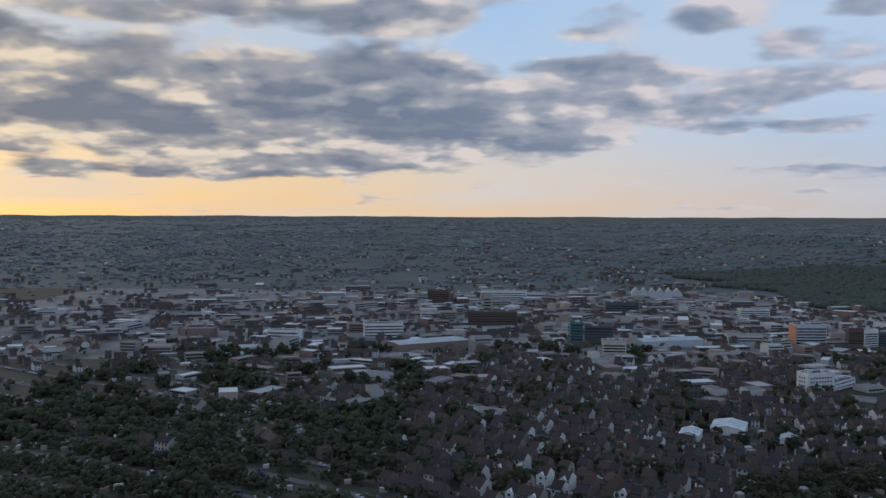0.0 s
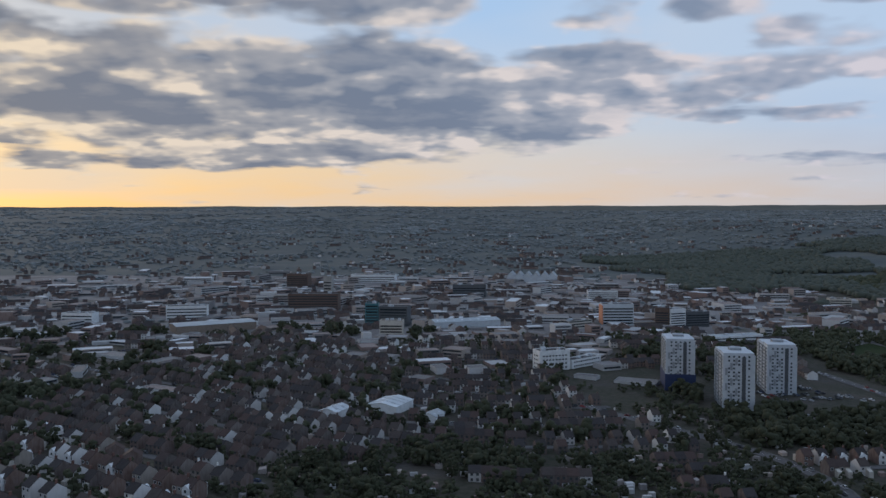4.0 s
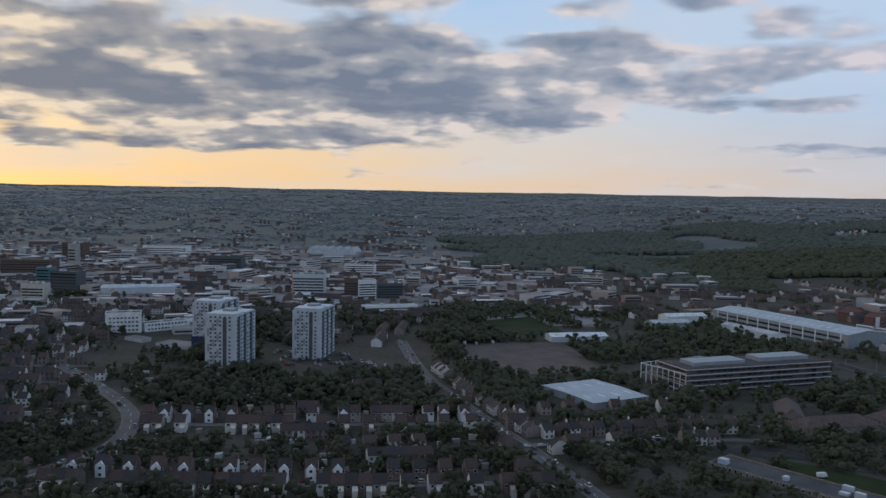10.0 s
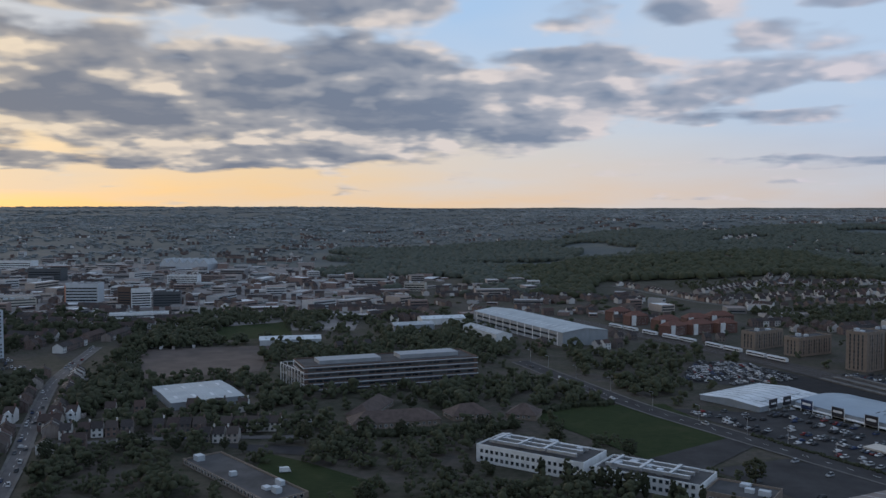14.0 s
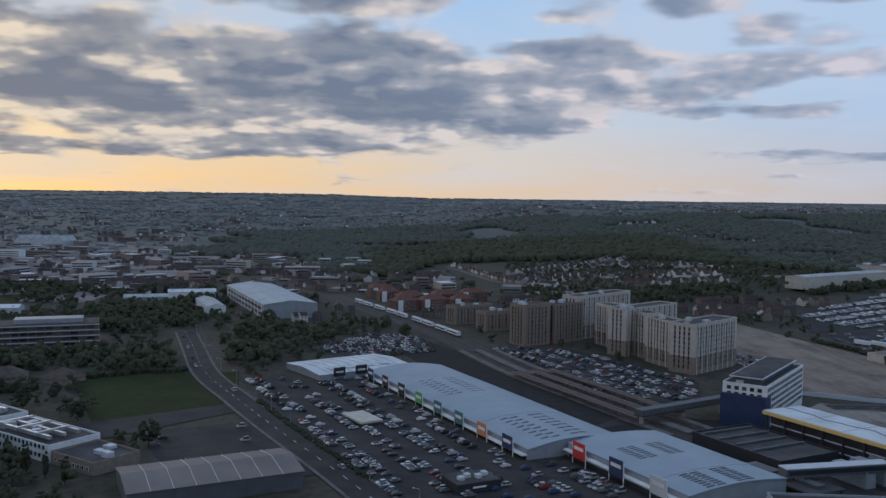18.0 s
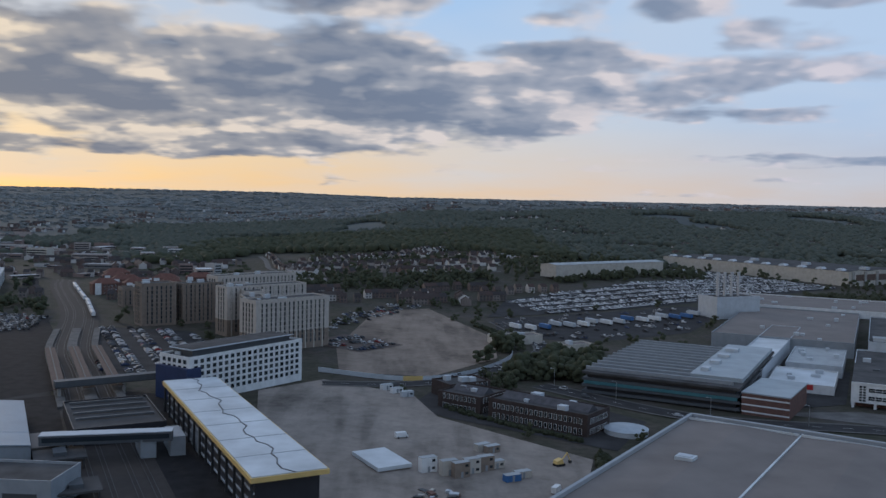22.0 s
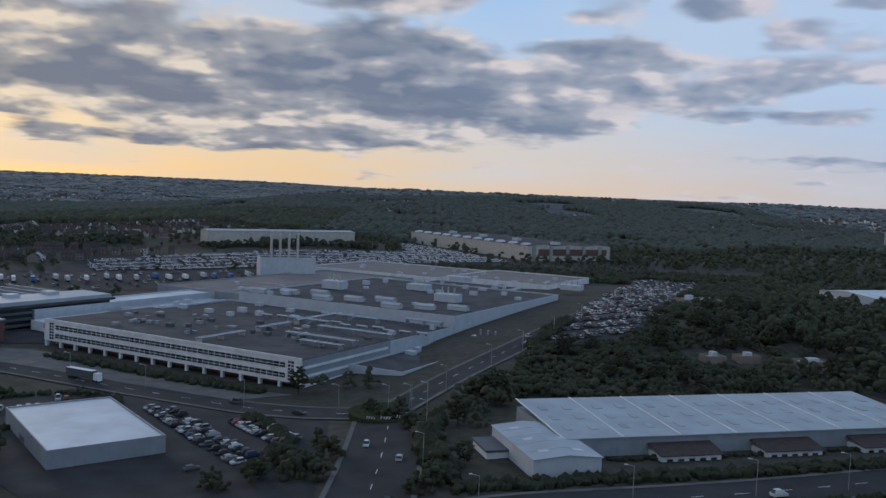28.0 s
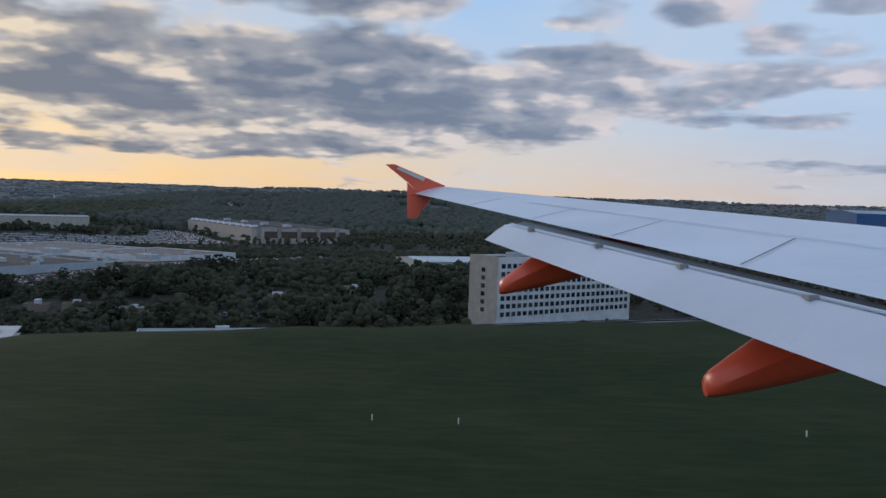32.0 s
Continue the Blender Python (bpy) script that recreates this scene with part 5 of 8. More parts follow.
part("glazing", Mesh().box(-L / 2 + 1, -D / 2 - 0.12, 9.2, L / 2 - 1, -D / 2 - 0.02, 10.8), M["glass"], t)
for e in (-L / 3, L / 3):
    part("pier", Mesh().box(e - 0.8, -1.5, -2, e + 0.8, 1.5, 8.2), M["concrete"], t)
STAIRS = [(1235, 366), (1244, 370), (1253, 373)]
for k in range(3):
    x, y, ang, L, D = front((STAIRS[k][0], STAIRS[k][1] + 7), (STAIRS[k][0] + 6, STAIRS[k][1] - 7), 5)
    t = thing("stair_tower", x, y, ang, "louvred grey stair tower of a station", "stair tower", "stair towers", z=0)
    part("core", Mesh().box(-L / 2, -D / 2, -3, L / 2, D / 2, 9), M["grey"], t)
    for i in range(8):
        part("louvre", Mesh().box(-L / 2 - 0.2, -D / 2 - 0.25, 0.8 + i, L / 2 + 0.2, -D / 2 - 0.02, 1.3 + i), M["grey"], t)

# ---- hotel, apartment slabs ----
t = office("hotel", (1237, 441), (1279, 497), 20, 21, "white", "white hotel block with rows of small square windows", 6, 2.0, 1.8, 3.5, 2.8, (0, 3), "darkgrey", plant=3, category="hotel", z=1.5, first=4.6)
part("stair_block", Mesh().box(-37, -10.6, -3, -29, 10.4, 16), M["navy"], t, "navy blue clad stair block")
part("roof_storey", Mesh().box(-30, -6, 20.3, 30, 7, 23), M["darkgrey"], t)
part("roof_slab", Mesh().box(-31.5, -7.4, 23.01, 31.5, 8.2, 23.45), M["lightgrey"], t, "pale overhanging roof edge")
part("roof_covering", Mesh().box(-30.9, -6.8, 23.46, 30.9, 7.6, 23.55), M["felt"], t)
for k in range(12):
    part("lobby_light", Mesh().box(-28 + 5 * k, -10.3, 1.4, -27.4 + 5 * k, -10.05, 1.9), M["white"], t)


def slab(a, b, depth, H, wall, label, n, z, sides=(0, 3), band="brownbrick"):
    t = office("apartment_slab", a, b, depth, H, wall, label, n, 1.15, 2.45, 3.2, 2.9, sides, "darkgrey", plant=2, category="apartment block", z=z, first=2.4)
    if wall != "brownbrick" and H > 26:
        L = (Vector(b) - Vector(a)).length
        part("lower_cladding", Mesh().box(-L / 2 - 0.05, -depth / 2 - 0.05, -5, L / 2 + 0.05, depth / 2 + 0.05, H * 0.30), M["buff"], t, "brown brick lower storeys")
    for k in range(int((Vector(b) - Vector(a)).length / 6.4)):
        xx = -(Vector(b) - Vector(a)).length / 2 + 3.2 + 6.4 * k
        part("pier", Mesh().box(xx - 0.35, -depth / 2 - 0.32, -5, xx + 0.35, -depth / 2 - 0.06, H + 0.1), M["cream" if wall == "stone" else wall], t)
    return t


WHITE_SLAB = "tall pale stone apartment block with a brown brick base"
slab((1244, 567), (1283, 603), 17, 29, "stone", WHITE_SLAB, 9, 4)
slab((1216, 623), (1262, 663), 15, 31, "stone", WHITE_SLAB, 10, 4)
slab((1196, 688), (1246, 735), 15, 32, "stone", WHITE_SLAB, 10, 4)
t = slab((1206, 676), (1228, 618), 13, 29, "stone", WHITE_SLAB, 9, 4, (0,))
t = slab((1226, 612), (1241, 572), 13, 28, "stone", WHITE_SLAB, 9, 4, (0,))
part("hoist", Mesh().box(16, -8.2, 0, 19, -6.55, 26), M["yellow"], t, "yellow construction hoist")
slab((1152, 655), (1172, 668), 16, 29, "buff", "brown brick apartment tower with pale balconies", 9, 4)
slab((1176, 670), (1200, 690), 16, 28, "buff", "buff brick apartment tower", 9, 4)
slab((1108, 752), (1140, 772), 14, 15, "buff", "buff brick apartment block with flat roof", 4, 5)
slab((1130, 718), (1166, 738), 14, 15, "buff", "buff brick apartment block with flat roof", 4, 5)
for a, b in (((1030, 940), (1052, 950)), ((1058, 828), (1078, 840)), ((1082, 838), (1106, 850)), ((1060, 870), (1084, 880)), ((1092, 886), (1116, 890)), ((1040, 905), (1060, 912)), ((1110, 846), (1130, 852)), ((1120, 900), (1146, 905))):
    x, y, ang, L, D = front(a, b, 13)
    t = thing("apartment_house", x, y, ang, "brick and white apartment house under a red tiled roof", "apartment house", "red-roofed apartment houses")
    part("wall", Mesh().box(-L / 2, -D / 2, -4, L / 2, D / 2, 9.5), M["brick"], t)
    part("bay", Mesh().box(-L / 2 + 2, -D / 2 - 0.8, -4, -L / 2 + 7, -D / 2 - 0.02, 10), M["white"], t, "white rendered bay")
    part("roof", Mesh().hip(-L / 2, -D / 2, L / 2, D / 2, 9.5, 14, over=0.6), M["redtile"], t)
    windows_on(t, 0, L, D, storeys(3, 2.9, 1.8), 1.3, 1.4, 3.1)

# ---- brick mills, building-site cabins ----
for a, b, d, H in (((1346, 450), (1364, 436), 22, 9), ((1367, 432), (1404, 402), 20, 10)):
    t = office("brick_works", a, b, d, H, "sootbrick", "dark brown brick works with rows of white windows", 2, 1.3, 2.3, 2.3, 4.2, (0, 1), "white", plant=4, z=-1.5, first=2.8, category="works")
    L = (Vector(b) - Vector(a)).length
    part("roof_lantern", Mesh().gable(-L / 2 + 3, -4, L / 2 - 3, 4, H - 0.6, H + 2), M["slate"], t)
office("brick_works", (1352, 462), (1372, 474), 16, 9, "sootbrick", "dark brown brick wing of a works", 2, 1.3, 2.3, 2.6, 4.2, (0,), "white", z=-1.5, first=2.8, category="works")
x, y, ang, L, D = 1323, 363, -63, 21, 12
take(x, y, ang, L, D)
t = thing("site_shelter", x, y, ang, "site store with a white roof and yellow base", "cabin", z=-1)
part("wall", Mesh().box(-L / 2, -D / 2, -1, L / 2, D / 2, 2.2), M["buff"], t)
part("roof", Mesh().box(-L / 2 - 0.4, -D / 2 - 0.4, 2.21, L / 2 + 0.4, D / 2 + 0.4, 3.5), M["whiteroof"], t)
rnd = random.Random(4)
for k, (x, y, h, mt) in enumerate(((1339, 354, 5.2, "white"), (1346, 351, 5.2, "cream"), (1350, 349, 5.2, "buff"), (1354, 353.5, 5.2, "cream"), (1359, 357, 5.2, "buff"), (1363, 360, 2.7, "cream"),
                                   (1360, 381, 2.7, "cream"), (1363.5, 379, 2.7, "buff"), (1322, 481, 2.7, "white"), (1332, 467, 2.7, "lightgrey"), (1327, 474, 2.7, "white"), (1367, 346, 2.4, "blue"), (1371, 350, 2.4, "cream"))):
    t = thing("site_cabin", x, y, rnd.uniform(22, 34), "cream steel site cabin on bare ground" if mt != "blue" else "blue steel skip on a building site", "cabin", "site cabins", z=ground_z(x, y))
    part("body", Mesh().box(-2.9, -1.35, 0, 2.9, 1.35, h), M[mt], t)
    part("door", Mesh().box(-0.6, -1.42, 0.2, 0.3, -1.36, 2.2), M["grey"], t)
    for q in range(int(h / 2.6)):
        part("cabin_window", Mesh().box(1.0, -1.42, 1.1 + 2.6 * q, 2.2, -1.36, 2.0 + 2.6 * q), M["glass"], t)
    part("lid", Mesh().box(-2.95, -1.4, h + 0.01, 2.95, 1.4, h + 0.12), M["fibre"], t)
for k in range(16):
    x, y = 1342 + rnd.gauss(0, 9), 327 + rnd.gauss(0, 5)
    t = thing("material_stack", x, y, rnd.uniform(0, 180), "small stack of building material on bare ground", "building material", "stacks on a building site", z=ground_z(x, y) + 0.1)
    a_, b_, h = rnd.uniform(0.5, 2.2), rnd.uniform(0.4, 1.2), rnd.uniform(0.4, 1.4)
    part("base", Mesh().box(-a_, -b_, 0, a_, b_, h * 0.6), M[rnd.choice(("darkgrey", "brownbrick", "buff", "steel"))], t)
    part("top", Mesh().box(-a_ * 0.7, -b_ * 0.8, h * 0.6 + 0.01, a_ * 0.9, b_ * 0.9, h), M[rnd.choice(("cream", "lightgrey", "brick", "darksteel"))], t)
for x, y, ang in ((1386, 364, 30),):
    t = thing("excavator", x, y, ang, "yellow excavator on a building site", "excavator", z=ground_z(x, y) + 0.2)
    part("tracks", Mesh().box(-1.8, -1.3, 0, 1.8, 1.3, 0.8), M["rubber"], t)
    part("body", Mesh().block([(-1.9, -1.2, 0.9), (1.2, -1.2, 0.9), (1.2, 1.2, 0.9), (-1.9, 1.2, 0.9)], [(-1.7, -1.1, 2.0), (0.6, -1.1, 2.6), (0.6, 1.1, 2.6), (-1.7, 1.1, 2.0)]), M["yellow"], t)
    part("boom", Mesh().tube((1.0, 0, 1.6), (3.6, 0, 4.2), 0.25), M["yellow"], t)
    part("stick", Mesh().tube((3.6, 0, 4.2), (5.0, 0, 1.2), 0.2), M["yellow"], t)
    part("bucket", Mesh().box(4.6, -0.5, 0.3, 5.4, 0.5, 1.2), M["darksteel"], t)
hoarding = tagged(new("site_hoarding"), "pale site hoarding round sandy ground", "fence")
line = along([(1285, 520), (1330, 503), (1362, 520), (1392, 570), (1400, 620)], 5.0)
for i, (p, q) in enumerate(zip(line[:-1], line[1:])):
    z = ground_z(p.x, p.y)
    foot = [(p.x, p.y, z), (q.x, q.y, z), (q.x + 0.2, q.y + 0.2, z), (p.x + 0.2, p.y + 0.2, z)]
    part("panel", Mesh().block(foot, [(x, y, z + 2.4) for x, y, z in foot]), M["yellow" if i in (9, 10) else "lightgrey"], hoarding)

x, y = 1422, 411
take(x, y, 0, 20, 20)
t = thing("storage_tank", x, y, 0, "low round pale storage tank", "tank", z=-2)
part("shell", Mesh().tube((0, 0, -1), (0, 0, 3.2), 9.0, 0, 28), M["lightgrey"], t)
part("lid", Mesh().tube((0, 0, 3.21), (0, 0, 3.8), 9.2, 0, 28, 2.0), M["roofpanel"], t)
rnd = random.Random(14)
for k in range(16):
    x, y = 1412 + 10.5 * k + rnd.uniform(-1, 1), 682 + 5.2 * k + (9 if k % 3 == 0 else 0)
    t = thing("lorry_trailer", x, y, 118 + rnd.uniform(-3, 3), "white box trailer parked in a lorry yard", "trailer", "parked trailers", z=ground_z(x, y) + 0.3)
    part("box", Mesh().box(-6, -1.25, 1.1, 6, 1.25, 3.9), M[rnd.choice(("white", "white", "lightgrey", "blue"))], t)
    part("chassis", Mesh().box(-5.8, -1.0, 0.6, 5.8, 1.0, 1.08), M["darksteel"], t)
    for xx in (-4.6, -3.3, 4.4):
        part("axle", Mesh().tube((xx, -1.15, 0.5), (xx, 1.15, 0.5), 0.5, 0, 8), M["rubber"], t)

# ---- grey hall under the flight path ----
take(1433, 310, -36, 84, 152)
t = thing("conference_hall", 1433, 310, -36, "large grey hall with a parapet and white roof seams", "hall", z=-2)
L, D, H = 84, 152, 13.5
m = Mesh()
ring = [(-L / 2, -D / 2), (L / 2, -D / 2), (L / 2, D / 2), (-L / 2, D / 2)]
inn = [(-L / 2 + 0.9, -D / 2 + 0.9), (L / 2 - 0.9, -D / 2 + 0.9), (L / 2 - 0.9, D / 2 - 0.9), (-L / 2 + 0.9, D / 2 - 0.9)]
for i in range(4):
    p, q, r, s = ring[i], ring[(i + 1) % 4], inn[(i + 1) % 4], inn[i]
    m.face([(*p, -4), (*q, -4), (*q, H), (*p, H)])
    m.face([(*p, H), (*q, H), (*r, H - 0.2), (*s, H - 0.2)])
    m.face([(*s, H - 0.2), (*r, H - 0.2), (*r, H - 1.6), (*s, H - 1.6)])
part("wall", m, M["hallgrey"], t)
for s in (-1, 1):
    x0, x1 = (0.3, L / 2 - 1.0) if s > 0 else (-L / 2 + 1.0, -0.3)
    xm = (x0 + x1) / 2
    for xa, za, xb, zb in ((x0, H - 1.5, xm, H - 0.5), (xm, H - 0.5, x1, H - 1.5)):
        part("roof_slope", Mesh().block([(xa, -D / 2 + 1.0, za - 0.2), (xb, -D / 2 + 1.0, zb - 0.2), (xb, D / 2 - 6, zb - 0.2), (xa, D / 2 - 6, za - 0.2)],
                                        [(xa, -D / 2 + 1.0, za), (xb, -D / 2 + 1.0, zb), (xb, D / 2 - 6, zb), (xa, D / 2 - 6, za)]), M["greyroof"], t)
    part("roof_edge", Mesh().box(x0, D / 2 - 5.95, H - 1.7, x1, D / 2 - 1.0, H - 1.45), M["felt"], t)
    part("roof_seam", Mesh().box(x0, D / 2 - 6.3, H - 1.3, x1, D / 2 - 5.9, H - 0.35), M["whiteroof"], t)
part("roof_gutter", Mesh().box(-0.3, -D / 2 + 1.0, H - 1.8, 0.3, D / 2 - 2, H - 1.1), M["whiteroof"], t, "white roof gutter between two bays")
part("roof_hatch", Mesh().box(-27, 12, H - 1.4, -21, 17, H + 0.4), M["whiteroof"], t)
part("roof_hatch", Mesh().box(-26, 13, H + 0.41, -22, 16, H + 0.6), M["lightgrey"], t)
part("annex", Mesh().box(L / 2 + 0.02, -20, -4, L / 2 + 22, D / 2 - 28, 7), M["lightgrey"], t)
part("annex_roof", Mesh().box(L / 2 + 0.02, -20.3, 7.01, L / 2 + 22.3, D / 2 - 27.7, 7.3), M["whiteroof"], t)
for k in range(12):
    part("annex_light", Mesh().box(L / 2 + 6, -12 + 4.6 * k, 7.31, L / 2 + 16, -11.2 + 4.6 * k, 7.5), M["darkgrey"], t)
part("stair_hut", Mesh().box(L / 2 + 0.02, D / 2 - 22, -4, L / 2 + 9, D / 2 - 12, 11), M["grey"], t)

# ---- factory ----
FA, FB = Vector((1545, 466)), Vector((1673, 395))
x, y, ang, L, D = front((1545, 466), (1673, 395), 62)
FU = (FB - FA).normalized()
FV = Vector((-FU.y, FU.x))
t = thing("factory", x, y, ang, "white factory front with long ribbon windows on white columns", "factory", z=-4)
m = Mesh()
b, H = D / 2, 13.5
part("wall", Mesh().box(-L / 2, -b + 6, -4, L / 2, b, H), M["lightgrey"], t)
part("roof", Mesh().box(-L / 2, -b + 0.02, H + 0.01, L / 2, b, H + 0.3), M["felt"], t)
part("front", Mesh().box(-L / 2, -b, 4.6, L / 2, -b + 5.98, H), M["white"], t, "white panelled front on columns")
part("parapet", Mesh().box(-L / 2, -b - 0.25, H + 0.02, L / 2, -b + 0.3, H + 0.9), M["white"], t)
for k in range(44):
    xx = -L / 2 + 9 + k * (L - 18) / 43
    for z in (7.1, 11.0):
        key = (2.95, 2.1, "white")
        if key not in WINDOWS:
            WINDOWS[key] = window_mesh(2.95, 2.1, "white")
        part("window", WINDOWS[key], None, t, at=pose(xx, -b - 0.02, z))
for e in (-L / 2 + 5, L / 2 - 5):
    for k in range(6):
        for s in (-0.8, 0.8):
            part("end_window", Mesh().box(e + s - 0.6, -b - 0.1, 5.4 + 1.3 * k, e + s + 0.6, -b - 0.02, 6.3 + 1.3 * k), M["glass"], t)
for k in range(16):
    xx = -L / 2 + 1 + k * (L - 2) / 15
    part("column", Mesh().box(xx - 0.6, -b + 0.1, -4, xx + 0.6, -b + 1.4, 4.6), M["white"], t)
part("undercroft", Mesh().box(-L / 2 + 2, -b + 5, -4, L / 2 - 2, -b + 5.97, 4.6), M["brick"], t)
part("end_wall", Mesh().box(L / 2 + 0.02, -b + 0.5, -4, L / 2 + 0.4, b - 1, H), M["grey"], t, "grey end wall with pale bands")
for k in range(3):
    part("end_frame", Mesh().box(L / 2 + 0.42, -b + 4 + 9 * k, 1 + 0.2 * k, L / 2 + 0.6, -b + 11 + 9 * k, 2.2), M["glass"], t)
    part("end_band", Mesh().box(L / 2 + 0.42, -b + 1, 3.4 + 3.4 * k, L / 2 + 0.62, b - 3, 4.4 + 3.4 * k), M["white"], t)
part("mullion_rail", Mesh().box(-L / 2 + 8, -b - 0.32, 6.98, L / 2 - 8, -b - 0.18, 7.16), M["white"], t)
part("mullion_rail", Mesh().box(-L / 2 + 8, -b - 0.32, 10.9, L / 2 - 8, -b - 0.18, 11.06), M["white"], t)
rnd = random.Random(8)
for k in range(40):
    px, py = rnd.uniform(-L / 2 + 6, L / 2 - 6), rnd.uniform(-b + 10, b - 4)
    w, d, h = rnd.uniform(1.0, 4), rnd.uniform(1.0, 3), rnd.uniform(0.8, 2.0)
    part("roof_plant", Mesh().box(px - w / 2, py - d / 2, H + 0.31, px + w / 2, py + d / 2, H + h), M[rnd.choice(("grey", "steel", "darkgrey", "grey", "darkgrey"))], t)


def fpt(u, v):
    q = FA + FU * u + FV * v
    return (q.x, q.y)


def fblock(u0, v0, u1, v1, H, wall, roof, label, plant=4, z=-4, n=0):
    a, b = fpt(u0, v0), fpt(u1, v0)
    x, y, ang, L, D = front(a, b, v1 - v0)
    t = flat_block("factory_block", x, y, ang, L, D, H, wall, roof, label, "factory", z, plant=plant, seed=int(u0 + v0))
    if n:
        windows_on(t, 0, L, D, [H - 2.5], 3.0, 1.4, 5.0)
    return t


fblock(0, 62.5, 146, 120, 13, "lightgrey", "felt", "dark-roofed factory hall behind a white front", 12)
fblock(6, 121, 146, 260, 18, "lightgrey", "felt", "pale factory hall with roof plant", 16)
t = fblock(147, 30, 172, 330, 8, "lightgrey", "felt", "long low pale factory hall along a road", 10)
part("sign_panel", Mesh().box(12.55, -118, 3.0, 12.75, -100, 7.2), M["red"], t, "red panel on the wall")
fblock(20, 261, 90, 330, 13, "white", "felt", "white factory hall with a grey roof", 7)
fblock(92, 262, 146, 336, 10, "grey", "felt", "grey factory hall with a dark roof", 6)
fblock(25, 332, 110, 420, 16, "white", "greyroof", "tall white factory hall with roof plant", 8)
fblock(112, 340, 180, 420, 11, "lightgrey", "fibre", "pale factory hall with a ribbed roof", 6)
for k in range(9):
    x, y = fpt(14 + 15 * k, 129 + 9 * (k % 3))
    t = thing("roof_monitor", x, y, math.degrees(math.atan2(FU.y, FU.x)), "raised pale roof monitor on a factory hall", "roof monitor", "roof monitors", z=13.4)
    part("monitor_wall", Mesh().box(-5.5, -2.2, 0, 5.5, 2.2, 2.0), M["lightgrey"], t)
    part("monitor_roof", Mesh().gable(-5.5, -2.2, 5.5, 2.2, 2.01, 3.0), M["fibre"], t)
for u, v, h in ((30, 180, 9), (70, 215, 7), (112, 176, 8), (140, 300, 6), (60, 290, 6), (165, 120, 6), (168, 220, 6)):
    x, y = fpt(u, v)
    t = thing("roof_stack", x, y, math.degrees(math.atan2(FU.y, FU.x)), "pale plant room with short steel stacks on a factory roof", "plant room", "roof plant rooms", z=3.2 if u > 146 else 13.5)
    part("plant_wall", Mesh().box(-7, -4, 0, 7, 4, h * 0.55), M["lightgrey"], t)
    for k in range(3):
        part("flue", Mesh().tube((-4 + 4 * k, 0, h * 0.55), (-4 + 4 * k, 0, h), 0.5, n=8), M["steel"], t)
t = fblock(-40, 22, -8, 68, 7, "white", "whiteroof", "low white factory annex in a yard", 4)
part("sign_panel", Mesh().box(-6, -23.3, 4.0, 6, -23.02, 6.6), M["red"], t, "red sign panel")
fblock(-36, 74, -6, 138, 9, "lightgrey", "fibre", "pale factory annex with a ribbed roof", 5)
fblock(-90, 150, -2, 330, 12, "grey", "greyroof", "grey factory hall with skylight ridges", 8)
fblock(-110, 331, 18, 430, 14, "white", "greyroof", "white factory hall with a white roof", 8)
for k in range(9):
    u0, v0 = 96 + rnd.uniform(-8, 40), 14 + 12 * k
    x, y = fpt(u0, v0)
    t = thing("pipe_bridge", x, y, math.degrees(math.atan2(FU.y, FU.x)) + (90 if k % 3 == 0 else 0), "blue-grey pipe bridge on a factory roof", "pipework", "roof pipe bridges", z=9.6)
    W_ = rnd.uniform(10, 20)
    for q in range(3):
        part("pipe", Mesh().tube((-W_, 0.9 * q, 2.2), (W_, 0.9 * q, 2.2), 0.36), M["teal" if q == 1 else "steel"], t)
    for e in (-W_ + 1, 0, W_ - 1):
        part("trestle", Mesh().box(e - 0.2, -0.6, 0, e + 0.2, 2.4, 1.85), M["steel"], t)
for k in range(12):
    x, y = fpt(60 + 8 * k, 82 + 2 * (k % 3))
    t = thing("roof_pipework", x, y, math.degrees(math.atan2(FU.y, FU.x)), "steel ducts on a factory roof", "ductwork", "roof ducts", z=8.9)
    part("duct", Mesh().tube((-3, 0, 1.1), (3, 0, 1.1), 0.6), M["steel"], t)
    for s in (-2, 2):
        part("support", Mesh().box(s - 0.2, -0.3, 0, s + 0.2, 0.3, 0.6), M["darksteel"], t)
x, y, ang, L, D = front((1583, 752), (1624, 766), 24)
t = flat_block("boiler_house", x, y, ang, L, D, 20, "lightgrey", "felt", "grey boiler house with four tall steel chimneys", "factory", 0, plant=0)
for k in range(4):
    part("chimney", Mesh().tube((-12 + 7 * k, 0, 19), (-12 + 7 * k, 0, 38), 1.1, n=10), M["steel"], t, "tall steel chimney")
    part("chimney_cap", Mesh().tube((-12 + 7 * k, 0, 38.01), (-12 + 7 * k, 0, 39), 1.3, n=10), M["lightgrey"], t)

# multi-storey deck beside the factory
x, y, ang, L, D = front((1419, 487), (1484, 449), 120)
t = thing("car_deck", x, y, ang, "grey multi-storey car park with dark open decks", "car park", z=-3)
for k in range(4):
    part("deck", Mesh().box(-L / 2, -D / 2, 2.4 + 3.1 * k, L / 2, D / 2, 3.6 + 3.1 * k), M["felt" if k == 3 else "darkgrey"], t)
part("core", Mesh().box(-L / 2 + 2, -D / 2 + 2, -3, L / 2 - 2, D / 2 - 2, 11.6), M["plastic"], t)
part("glazed_band", Mesh().box(-L / 2 + 1, -D / 2 - 0.12, 6.9, L / 2 - 1, -D / 2 - 0.02, 8.5), M["teal"], t, "green glazed band")
part("light_roof", Mesh().box(L * 0.16, -D / 2 + 14, 12.93, L / 2 - 1, D / 2 - 2, 14.9), M["sheetroof"], t, "pale sheet roof")
